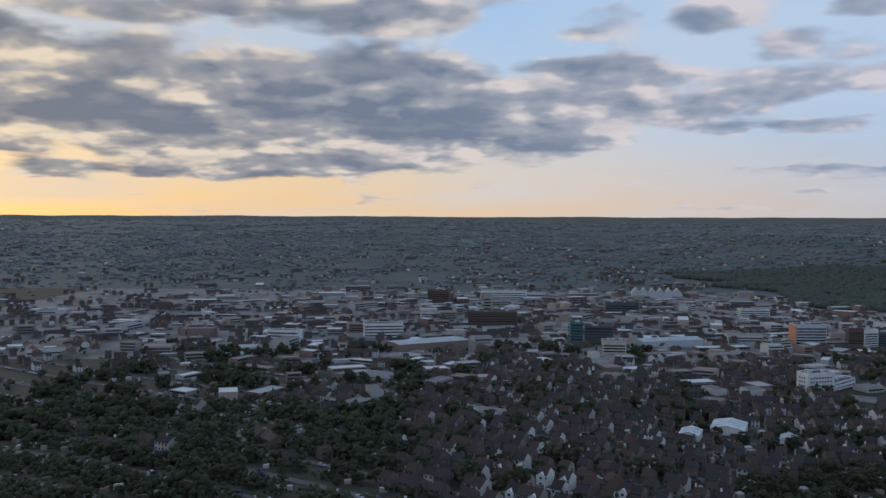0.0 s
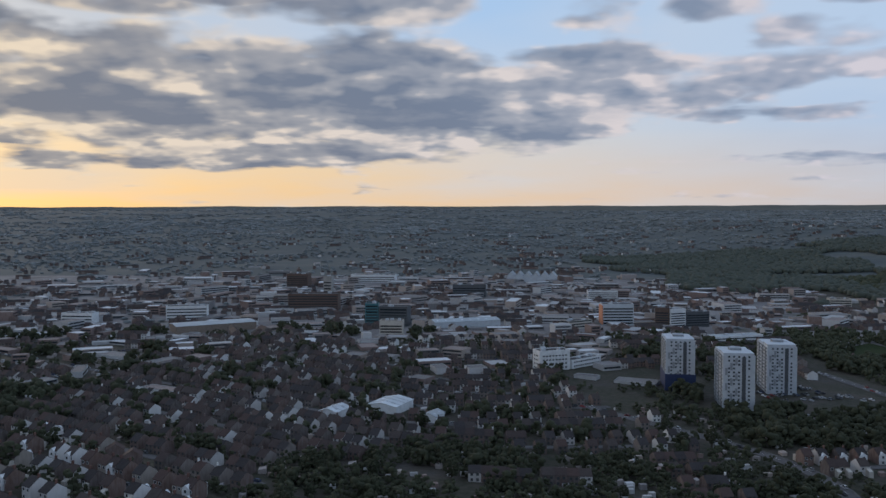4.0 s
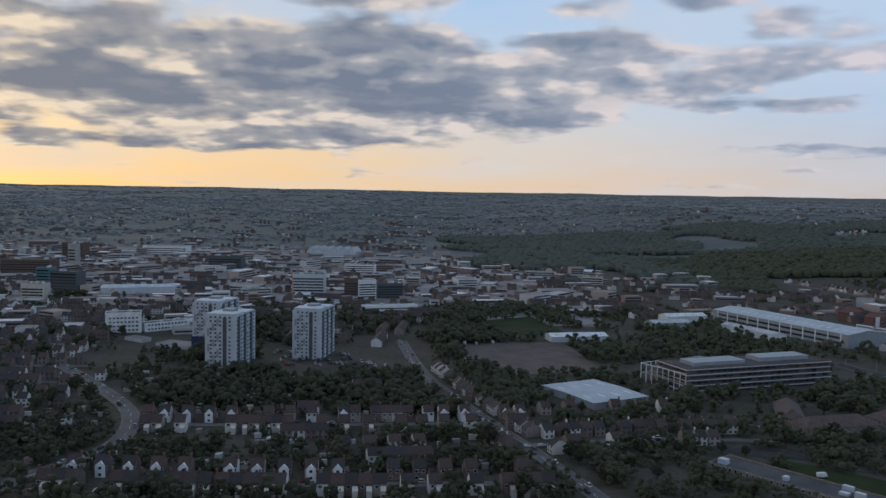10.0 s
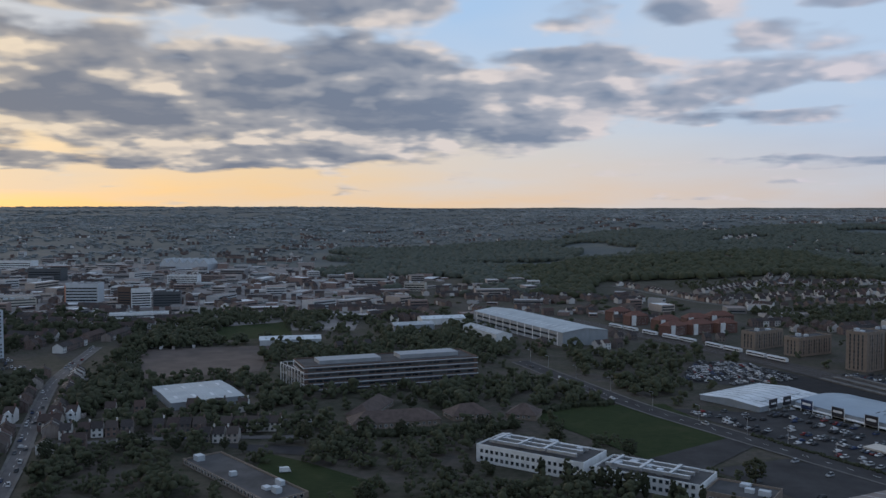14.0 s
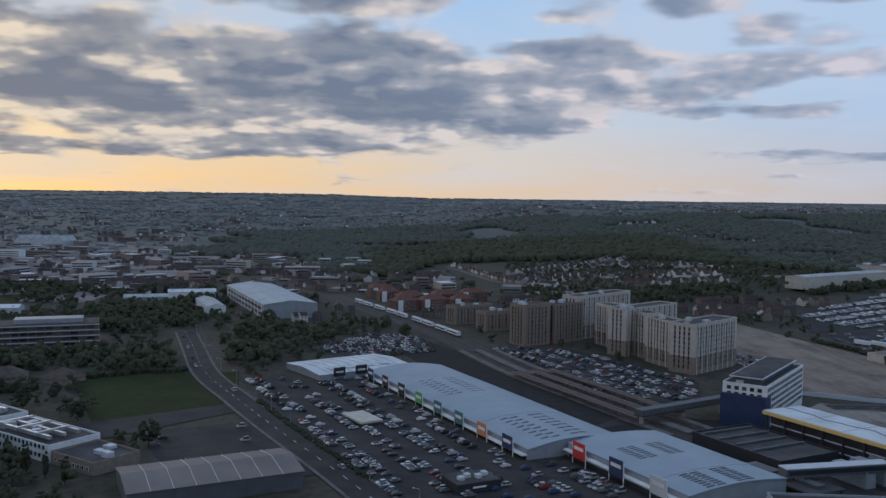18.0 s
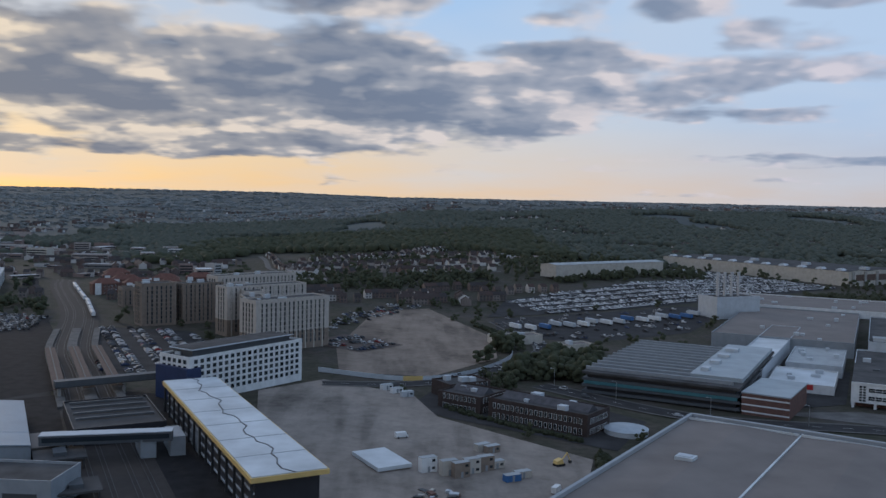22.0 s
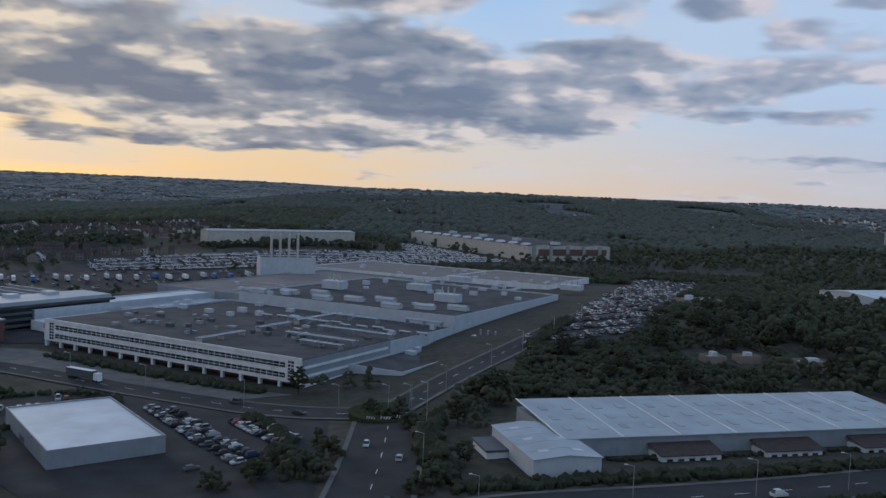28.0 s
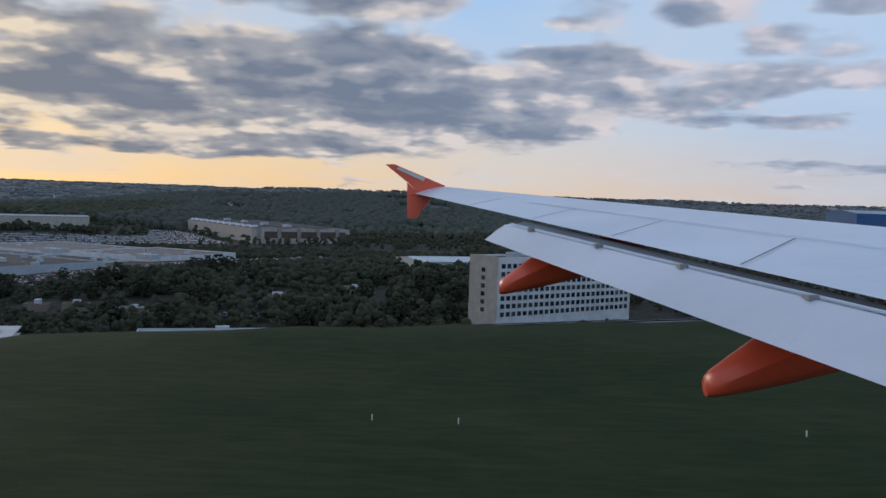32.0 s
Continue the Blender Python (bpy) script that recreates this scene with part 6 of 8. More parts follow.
for q in range(4):
    part("roof_plant", Mesh().box(L * 0.2, -D / 2 + 24 + 22 * q, 14.91, L * 0.2 + 4 + q, -D / 2 + 30 + 22 * q, 16.6), M["lightgrey"], t)
for k in range(12):
    part("ridge", Mesh().box(-L / 2, -D / 2 + 6 + 9 * k, 12.92, L / 2 - 4, -D / 2 + 7.2 + 9 * k, 14.6), M["grey"], t)
x, y, ang, L, D = front((1485, 449), (1502, 437), 40)
t = thing("stair_building", x, y, ang, "red brick stair building with pale bands and a glazed roof", "building", z=-3)
part("wall", Mesh().box(-L / 2, -D / 2, -3, L / 2, D / 2, 11), M["brick"], t)
for k in range(3):
    part("band", Mesh().box(-L / 2 - 0.1, -D / 2 - 0.2, 2.5 + 3.2 * k, L / 2 + 0.1, -D / 2 - 0.02, 3.1 + 3.2 * k), M["white"], t)
part("roof", Mesh().box(-L / 2 - 0.3, -D / 2 - 0.3, 11.01, L / 2 + 0.3, D / 2 + 0.3, 11.6), M["sheetroof"], t)
x, y, ang, L, D = front((1503, 520), (1520, 510), 190)
t = flat_block("conveyor_hall", x, y, ang, L, D, 9.5, "lightgrey", "whiteroof", "long narrow white factory link building", "factory", -2)

# cabins, a striped canopy and small sheds by the factory road
for x, y, ang, L, H, mt in ((1556, 303, 18, 11, 3.0, "cream"), (1570, 307, 14, 12, 3.0, "white"), (1579, 298, 30, 14, 3.4, "blue")):
    t = thing("yard_cabin", x, y, ang, "low pale cabin in a yard" if mt != "blue" else "blue-roofed low store in a yard", "cabin", "yard cabins", z=ground_z(x, y))
    part("body", Mesh().box(-L / 2, -2, -1, L / 2, 2, H), M["cream" if mt == "blue" else mt], t)
    part("lid", Mesh().box(-L / 2 - 0.2, -2.2, H + 0.01, L / 2 + 0.2, 2.2, H + 0.2), M["navy" if mt == "blue" else "fibre"], t)
    part("cabin_window", Mesh().box(-1, -2.08, 1.2, 1, -2.02, 2.2), M["glass"], t)
for x, y, ang, L, D, H in ((1839, 437, 10, 9, 7, 4), (1854, 439, 14, 10, 6, 4), (1879, 434, 8, 14, 8, 4.5), (1930, 461, 15, 12, 8, 5), (1964, 481, 12, 10, 9, 6), (1884, 612, 20, 26, 14, 5)):
    take(x, y, ang, L, D)
    flat_block("woodland_store", x, y, ang, L, D, H * 0.7, "buff", "fibre", "small flat-roofed brick store among trees", "store", plant=1, seed=int(x))
for x, y, ang, L, D, H in ((1404, 634, 20, 34, 14, 6), (1440, 612, 24, 20, 12, 5), (1425, 586, 24, 16, 10, 5)):
    take(x, y, ang, L, D)
    flat_block("yard_office", x, y, ang, L, D, H, "cream", "greyroof", "low cream office beside a vehicle yard", "office", plant=2, seed=int(x))

# small pale shed and its neighbours
x, y, ang, L, D = 1620.5, 325, -53, 52, 31
take(x, y, ang, L, D)
t = flat_block("trade_shed", x, y, ang, L, D, 8.2, "grey", "whiteroof", "grey trade shed with a light roof", "warehouse", -5, parapet=0.5)
part("door", Mesh().box(-6, -D / 2 - 0.1, 0.8, 0, -D / 2 - 0.02, 5), M["darkgrey"], t)
part("annex", Mesh().box(-L / 2 - 12, -D / 2 + 3, -3, -L / 2 - 0.02, D / 2 - 8, 4.6), M["lightgrey"], t)
part("annex_roof", Mesh().box(-L / 2 - 12.2, -D / 2 + 2.8, 4.61, -L / 2 - 0.02, D / 2 - 7.8, 4.8), M["whiteroof"], t)

# long trade park by the dual carriageway
x, y, ang, L, D = 1811, 334, 15.2, 121, 36
take(x, y, ang, L, D, 8)
t = thing("trade_park", x, y, ang, "long trade park of pale sheds with a light sheet roof", "warehouse", z=3.5)
part("wall", Mesh().box(-L / 2, -D / 2, -4, L / 2, D / 2, 6.4), M["grey"], t)
for k in range(7):
    x0, x1 = -L / 2 - 0.3 + (L + 0.6) * k / 7, -L / 2 - 0.3 + (L + 0.6) * (k + 1) / 7 - 0.06
    part("roof_bay", Mesh().block([(x0, -D / 2 - 0.4, 6.41), (x1, -D / 2 - 0.4, 6.41), (x1, D / 2 + 0.3, 8.4), (x0, D / 2 + 0.3, 8.4)], [(x0, -D / 2 - 0.4, 6.7), (x1, -D / 2 - 0.4, 6.7), (x1, D / 2 + 0.3, 8.7), (x0, D / 2 + 0.3, 8.7)], bottom=True), M["sheetroof"], t)
    part("bay_seam", Mesh().block([(x0 - 0.2, -D / 2 - 0.4, 6.72), (x0 + 0.2, -D / 2 - 0.4, 6.72), (x0 + 0.2, D / 2 + 0.3, 8.72), (x0 - 0.2, D / 2 + 0.3, 8.72)], [(x0 - 0.15, -D / 2 - 0.4, 6.95), (x0 + 0.15, -D / 2 - 0.4, 6.95), (x0 + 0.15, D / 2 + 0.3, 8.95), (x0 - 0.15, D / 2 + 0.3, 8.95)]), M["white"], t)
    for i in range(3):
        for j in range(2):
            f = 0.18 + 0.25 * i
            xa = x0 + 3.5 + 7.5 * j
            y0, y1 = -D / 2 + D * f, -D / 2 + D * (f + 0.1)
            z0, z1 = 6.72 + 2 * f, 6.72 + 2 * (f + 0.1)
            part("roof_light", Mesh().block([(xa, y0, z0), (xa + 2.2, y0, z0), (xa + 2.2, y1, z1), (xa, y1, z1)], [(xa, y0, z0 + 0.12), (xa + 2.2, y0, z0 + 0.12), (xa + 2.2, y1, z1 + 0.12), (xa, y1, z1 + 0.12)]), M["fibre"], t)
for k in range(6):
    xx = -L / 2 + 14 + 19 * k
    for s in (-2.5, 3.5):
        part("roller_door", Mesh().box(xx + s - 2, -D / 2 - 0.1, 0, xx + s + 2, -D / 2 - 0.02, 4), M["grey"], t)
for k in range(3):
    xx = -L / 2 + 34 + 32 * k
    o = part("front_office", Mesh().box(xx - 9, -D / 2 - 7, -4, xx + 9, -D / 2 - 0.02, 3.0), M["white"], t, "low white front office")
    part("office_roof", Mesh().block([(xx - 9.6, -D / 2 - 7.6, 3.01), (xx + 9.6, -D / 2 - 7.6, 3.01), (xx + 9.6, -D / 2 - 0.02, 4.6), (xx - 9.6, -D / 2 - 0.02, 4.6)], [(xx - 9.6, -D / 2 - 7.6, 3.2), (xx + 9.6, -D / 2 - 7.6, 3.2), (xx + 9.6, -D / 2 - 0.02, 4.8), (xx - 9.6, -D / 2 - 0.02, 4.8)], bottom=True), M["sootbrick"], o, "dark tiled lean-to roof")
    for j in range(5):
        part("office_window", Mesh().box(xx - 7.4 + 3.3 * j, -D / 2 - 7.1, 1.0, xx - 5.6 + 3.3 * j, -D / 2 - 7.02, 2.2), M["glass"], o)
t = shed("trade_unit", 1752, 300, 105, 32, 18, 6.2, 0.9, "lightgrey", "sheetroof", "end unit of a pale trade park", 1, z=3.5)
take(1752, 300, 105, 32, 18)
part("side_office", Mesh().box(2, 9.02, -3, 14, 15, 3), M["white"], t)
part("side_roof", Mesh().box(1.6, 9.02, 3.01, 14.4, 15.4, 3.6), M["darkgrey"], t)

t = office("car_showroom", (1906, 346), (1958, 359), 44, 6.2, "lightgrey", "pale trade unit with a blue side block and white roof", 1, 3, 1.2, 6, 3, (0, 3), "white", "whiteroof", plant=2, category="warehouse", z=3)
part("front_annex", Mesh().box(-31, -29.5, -3, 27, -22.02, 2.9), M["white"], t, "low white front annex")
part("annex_roof", Mesh().box(-31.3, -29.8, 2.91, 27.3, -22.02, 3.2), M["whiteroof"], t)
for k in range(9):
    part("annex_window", Mesh().box(-28 + 6 * k, -29.62, 0.6, -24.5 + 6 * k, -29.52, 2.0), M["glass"], t)
part("loading_bay", Mesh().box(-31, -21.9, -3, -26.9, 10, 4.6), M["blue"], t, "blue side block")
part("bay_roof", Mesh().box(-31.2, -21.98, 4.61, -26.9, 10.2, 4.85), M["lightgrey"], t)
t = office("airport_hotel", (2022, 402), (2082, 447), 16, 24, "white", "pale airport hotel with a grid of blue-grey windows", 7, 2.2, 1.9, 2.9, 3.0, (0,), "white", plant=2, category="hotel", z=13.5, first=2.6)
part("gable_wall", Mesh().box(-37.52, -8.1, -6, -37.4, 8.1, 24.2), M["cream"], t, "cream rendered gable wall")
for k in range(6):
    part("stair_window", Mesh().box(-37.65, -1, 3 + 3 * k, -37.52, 1, 4.6 + 3 * k), M["glass"], t)
shed("depot_hall", 2012, 640, 20, 58, 46, 9, 2.0, "lightgrey", "whiteroof", "pale depot hall behind an airport hotel", 1, lights=False)
take(2012, 640, 20, 58, 46)
shed("distribution_hall", 1550, 1012, 33, 167, 24, 7, 1.5, "cream", "fibre", "very long pale distribution hall behind trees", 1, z=22, lights=False)
take(1550, 1012, 33, 167, 24)
t = shed("assembly_hall", 1798, 1140, -61.4, 278, 110, 14.5, 1.6, "cream", "felt", "huge cream assembly hall with a dark roof and rows of vents", 3, z=10.5, lights=False)
take(1798, 1140, -61.4, 278, 110)
for k in range(11):
    vx = -126 + 25.2 * k
    part("roof_vent", Mesh().block([(vx - 5, -54, 14.7), (vx + 5, -54, 14.7), (vx + 5, -46, 14.7), (vx - 5, -46, 14.7)], [(vx - 2.6, -53, 16.9), (vx + 2.6, -53, 16.9), (vx + 2.6, -46, 17.1), (vx - 2.6, -46, 17.1)]), M["lightgrey"], t)
    if k % 3 == 1:
        part("roof_plant", Mesh().box(vx, -18, 15.4, vx + 9, -11, 18.4), M["lightgrey"], t)
for k in range(5):
    part("end_pier", Mesh().box(139.05, -50 + 22 * k, -5, 140.2, -46 + 22 * k, 14.3), M["concrete"], t)
part("end_panel", Mesh().box(139.02, -42, 4, 139.3, 50, 11), M["brownbrick"], t, "brown clad end wall")
t = shed("aircraft_hangar", 2560, 1150, 10, 110, 60, 26, 4, "blue", "metalroof", "blue-grey aircraft hangar beyond the airfield", 1, z=36, lights=False)
shed("aircraft_hangar", 2400, 1260, 10, 120, 50, 14, 3, "grey", "metalroof", "grey aircraft hangar beyond the airfield", 1, z=36, lights=False)

# ---- airport link guideway on its bank ----
GUIDE = LINK


def guide_z(x, y):
    return link_z(x)


t = tagged(new("link_guideway"), "pale concrete twin guideway of an airport link", "guideway")
gp = [(x, y) for x, y, z in GUIDE]
for off, w in ((-2.2, 3.2), (2.2, 3.2)):
    part("deck", ribbon(Mesh(), gp, w, 0.5, offset=off, height=guide_z), M["paving"], t)
    for s in (-w / 2, w / 2):
        part("kerb", ribbon(Mesh(), gp, 0.35, 0.85, offset=off + s, height=guide_z), M["lightgrey"], t)
for s in (-4.4, 4.4):
    wall = Mesh()
    line = along(gp, 8.0)
    for i, p in enumerate(line):
        d = (line[min(i + 1, len(line) - 1)] - line[max(0, i - 1)]).normalized()
        nn = Vector((-d.y, d.x))
        z = guide_z(p.x, p.y)
        for e, h in ((s - 0.15, -10), (s - 0.15, 1.0), (s + 0.15, 1.0), (s + 0.15, -10)):
            q = p + nn * e
            wall.v.append((q.x, q.y, z + h))
        if i:
            k = 4 * i
            wall.f += [(k - 4 + j, k + j, k + (j + 1) % 4, k - 4 + (j + 1) % 4) for j in range(4)]
            wall.m += [0] * 4
    part("side_wall", wall, M["ballast"], t)
for p in along(gp, 6.0):
    take(p.x, p.y, 0, 1, 1, 9)
post_m = Mesh().box(-0.06, -0.06, 0, 0.06, 0.06, 1.8).data("fence_post", M["darksteel"])
f = tagged(new("guideway_fence"), "dark post and mesh fence below the guideway", "fence")
for i, p in enumerate(along([(x, y - 9) for x, y in gp], 4.0)):
    if 1760 < p.x < 2060 and guide_y(p.x) > p.y:
        o = part("fence_post", post_m, None, f, at=pose(p.x, p.y, ground_z(p.x, p.y) - 0.1))
rail_m = ribbon(Mesh(), [(x, y - 9) for x, y in gp[1:]], 0.08, 1.6)
part("fence_rail", rail_m, M["darksteel"], f)


def stuff(name, mesh, mats, label, category, flat=True):
    return tagged(new(name, mesh.data(name, mats, flat)), label, category, kind="stuff")


def wooded(x, y):
    """How likely trees stand at a place."""
    v = noise.noise((x / 170, y / 170, 4.2)) + 0.5 * noise.noise((x / 60, y / 60, 7.7))
    p = 0.26 + 0.5 * v
    p += 0.8 * smooth(1080, 1400, y) * smooth(500, 900, x) * (1 - smooth(2050, 2600, y))
    p += 0.8 * smooth(1720, 1780, x) * smooth(380, 410, y) * (1 - smooth(850, 1000, y))
    p += 0.5 * smooth(1700, 2400, y) * (0.6 + v)
    if x < 640 and 330 < y < 950:
        p += 0.12
    if 560 < x < 990 and 380 < y < 640:
        p += 0.55
    if 590 < x < 900 and 690 < y < 1000:
        p += 0.6
    if 1180 < x < 1560 and 340 < y < 600:
        p -= 0.25
    if 330 < x < 585 and 620 < y < 800:
        p -= 0.38
    if 1000 < x < 1300 and y < 560:
        p -= 0.4
    if x < 0 and y < 640:
        p += 0.45 * (1 - smooth(-110, 0, x))
    if 1368 < x < 1425 and 484 < y < 570:
        p += 0.7
    if 1712 < x < 1748 and 283 < y < 385:
        p += 0.8
    if 1760 < x < 2060 and guide_y(x) + 14 < y < 330:
        p += 0.35
    if 1480 < x < 1640 and 260 < y < 420:
        p -= 0.3
    return p

# ---- houses ----
rnd = random.Random(11)
far_walls, far_roofs, far_panes, estate_walls = Mesh(), Mesh(), Mesh(), Mesh()


def place(m, verts, faces, x, y, z, ang, slot=0):
    ca, sa = math.cos(radians(ang)), math.sin(radians(ang))
    i = len(m.v)
    m.v += [(x + a * ca - b * sa, y + a * sa + b * ca, z + c_) for a, b, c_ in verts]
    m.f += [tuple(i + k for k in f) for f in faces]
    m.m += [slot] * len(faces)


def far_house(x, y, ang, w, d, h, rise, chimney=True, walls=far_walls):
    z = ground_z(x, y) - 1
    a, b = w / 2, d / 2
    place(walls, [(-a, -b, -2), (a, -b, -2), (a, b, -2), (-a, b, -2), (-a, -b, h), (a, -b, h), (a, b, h), (-a, b, h), (-a, 0, h + rise), (a, 0, h + rise)],
          [(0, 1, 5, 4), (1, 2, 6, 9, 5), (2, 3, 7, 6), (3, 0, 4, 8, 7)], x, y, z, ang)
    o = 0.3
    place(far_roofs, [(-a - 0.05, -b - o, h - 0.2), (a + 0.05, -b - o, h - 0.2), (a + 0.05, 0, h + rise + 0.1), (-a - 0.05, 0, h + rise + 0.1), (a + 0.05, b + o, h - 0.2), (-a - 0.05, b + o, h - 0.2)],
          [(0, 1, 2, 3), (3, 2, 4, 5)], x, y, z, ang)
    if chimney:
        e = a - 0.4
        place(far_walls, [(e - 0.4, -0.4, h + rise - 0.8), (e + 0.4, -0.4, h + rise - 0.8), (e + 0.4, 0.4, h + rise - 0.8), (e - 0.4, 0.4, h + rise - 0.8), (e - 0.4, -0.4, h + rise + 1.3), (e + 0.4, -0.4, h + rise + 1.3), (e + 0.4, 0.4, h + rise + 1.3), (e - 0.4, 0.4, h + rise + 1.3)],
              [(0, 1, 5, 4), (1, 2, 6, 5), (2, 3, 7, 6), (3, 0, 4, 7), (4, 5, 6, 7)], x, y, z, ang)
    if y < 900:
        for s in (-1, 1):
            for zz in (2.4, 5.0):
                for xx in (-1.4, 1.4):
                    q = s * (b + 0.06)
                    v = [(xx - 0.65, q, zz - 0.7), (xx + 0.65, q, zz - 0.7), (xx + 0.65, q, zz + 0.6), (xx - 0.65, q, zz + 0.6)]
                    place(far_panes, v if s < 0 else v[::-1], [(0, 1, 2, 3)], x, y, z, ang)


blocks, tops, bands = Mesh(), Mesh(), Mesh()


def town_block(x, y, L, D, H, ang):
    """A flat-roofed shop, works or office of a town, with window bands on its front."""
    z, a, b = ground_z(x, y) - 2, L / 2, D / 2
    place(blocks, [(-a, -b, 0), (a, -b, 0), (a, b, 0), (-a, b, 0), (-a, -b, H), (a, -b, H), (a, b, H), (-a, b, H)], [(0, 1, 5, 4), (1, 2, 6, 5), (2, 3, 7, 6), (3, 0, 4, 7)], x, y, z, ang)
    place(tops, [(-a, -b, H - 0.4), (a, -b, H - 0.4), (a, b, H - 0.4), (-a, b, H - 0.4)], [(0, 1, 2, 3)], x, y, z, ang)
    for i in range(int((H - 2) / 3.2)):
        q = 4.2 + 3.2 * i
        place(bands, [(-a + 1, -b - 0.1, q - 0.8), (a - 1, -b - 0.1, q - 0.8), (a - 1, -b - 0.1, q + 0.7), (-a + 1, -b - 0.1, q + 0.7)], [(0, 1, 2, 3)], x, y, z, ang)
    take(x, y, ang, L, D, 2)


for _ in range(210):
    x, y = rnd.uniform(-260, 400), rnd.triangular(600, 960, 900)
    if free(x, y) and noise.noise((x / 130, y / 130, 3.7)) > -0.15:
        town_block(x, y, rnd.uniform(9, 22) + 26 * rnd.random() ** 3, rnd.uniform(8, 18), rnd.choice((4.5, 5, 5.5, 6, 7, 9)), rnd.choice((-30, -25, 15, 22, 60, 105)))


# one house of a near terrace, built once and copied
def near_house(gabled, bay):
    t = thing("terraced_house", 0, 0, 0, "brick or pale rendered terraced house under a tiled roof", "house", "terraced houses", z=0)
    w, d, h, rise = 5.8, 8.6, 5.8, 2.9
    m = Mesh()
    a, b = w / 2, d / 2
    m.v = [(-a, -b, -3), (a, -b, -3), (a, b, -3), (-a, b, -3), (-a, -b, h), (a, -b, h), (a, b, h), (-a, b, h), (-a, 0, h + rise), (a, 0, h + rise)]
    m.f, m.m = [(0, 1, 5, 4), (1, 2, 6, 9, 5), (2, 3, 7, 6), (3, 0, 4, 8, 7)], [0] * 4
    part("wall", m, M["housewall"], t)
    q = [(-a - 0.02, -b - 0.4, h - 0.25), (a + 0.02, -b - 0.4, h - 0.25), (a + 0.02, 0, h + rise + 0.02), (-a - 0.02, 0, h + rise + 0.02), (a + 0.02, b + 0.4, h - 0.25), (-a - 0.02, b + 0.4, h - 0.25)]
    r = Mesh()
    r.v = q + [(x, y, z + 0.18) for x, y, z in q]
    r.f = [(6, 7, 8, 9), (9, 8, 10, 11), (3, 2, 1, 0), (5, 4, 2, 3), (0, 1, 7, 6), (4, 5, 11, 10), (1, 2, 8, 7), (2, 4, 10, 8), (3, 0, 6, 9), (5, 3, 9, 11)]
    r.m = [0] * 10
    part("roof", r, M["houseroof"], t)
    part("chimney", Mesh().box(a - 0.9, -0.45, h + rise - 0.9, a - 0.1, 0.45, h + rise + 1.5), M["brick"], t)
    if gabled:
        g_ = Mesh()
        g_.v = [(-2.2, -b - 0.7, -3), (2.0, -b - 0.7, -3), (2.0, -b - 0.01, -3), (-2.2, -b - 0.01, -3), (-2.2, -b - 0.7, h - 0.3), (2.0, -b - 0.7, h - 0.3), (2.0, -b - 0.01, h - 0.3), (-2.2, -b - 0.01, h - 0.3), (-0.1, -b - 0.7, h + 1.3), (-0.1, -b + 2, h + 1.3)]
        g_.f = [(0, 1, 5, 8, 4), (1, 2, 6, 5), (3, 0, 4, 7), (4, 8, 9, 7), (8, 5, 6, 9)]
        g_.m = [0] * 5
        part("gabled_bay", g_, M["white"], t, "white gabled bay")
    for xx, zz in ((-1.5 if not gabled else -0.1, 4.4), (1.5 if not gabled else 2.1, 4.4), (-0.1 if gabled else -1.4, 1.5)):
        key = (1.5, 1.4, "white")
        if key not in WINDOWS:
            WINDOWS[key] = window_mesh(1.5, 1.4, "white")
        part("window", WINDOWS[key], None, t, at=pose(xx, -b - (0.72 if gabled and xx == -0.1 else 0.02), zz))
    part("window", WINDOWS[key], None, t, at=pose(1.3, b + 0.02, 4.4, 0, 0, 180))
    part("rear_wing", Mesh().block([(-2.6, b + 0.02, -3), (-0.2, b + 0.02, -3), (-0.2, b + 3.4, -3), (-2.6, b + 3.4, -3)], [(-2.6, b + 0.02, 4.6), (-0.2, b + 0.02, 4.6), (-0.2, b + 3.4, 3.6), (-2.6, b + 3.4, 3.6)]), M["cream"], t, "lean-to rear wing")
    return t


MODELS = [near_house(False, False), near_house(True, True)]
used = [False, False]
near_count = 0
for k in range(-9, 11):
    for side in (-1, 1):
        x = -640.0
        while x < 640:
            n = rnd.randint(6, 14)
            h = rnd.uniform(5.4, 6.2)
            style = rnd.random()
            for i in range(n):
                grade = (street_y(k, x + 1) - street_y(k, x - 1)) / 2
                ca = 1 / math.hypot(1, grade)
                x += 5.85 * ca
                px, y = x - side * 10.2 * grade * ca, street_y(k, x) + side * 10.2 * ca
                if not on_street(k, x) or (x < -20 and noise.noise((x / 120, y / 120, 2.2)) > -0.22 - 0.3 * smooth(100, 220, -x)) or not free(px, y) or not free(px, y + side * 3):
                    continue
                ang = math.degrees(math.atan(grade)) + (0 if side > 0 else 180)
                if y < 530 and (x > 400 or (x > 20 and near_count < 60)) and near_count < 150:
                    j = 1 if style > 0.3 and i % 2 == 0 else 0
                    m = pose(px, y, ground_z(px, y) - 0.2, 0, 0, ang)
                    if used[j]:
                        copy_thing(MODELS[j], m)
                    else:
                        MODELS[j].matrix_basis, used[j] = m, True
                    near_count += 1
                else:
                    far_house(px, y, ang, 5.85, 8.6, h, 2.7, i % 2 == 0)
                take(px, y, 0, 1, 1, 2.5)
            x += rnd.choice((0.6, 1.2, 3.0, 8.0))
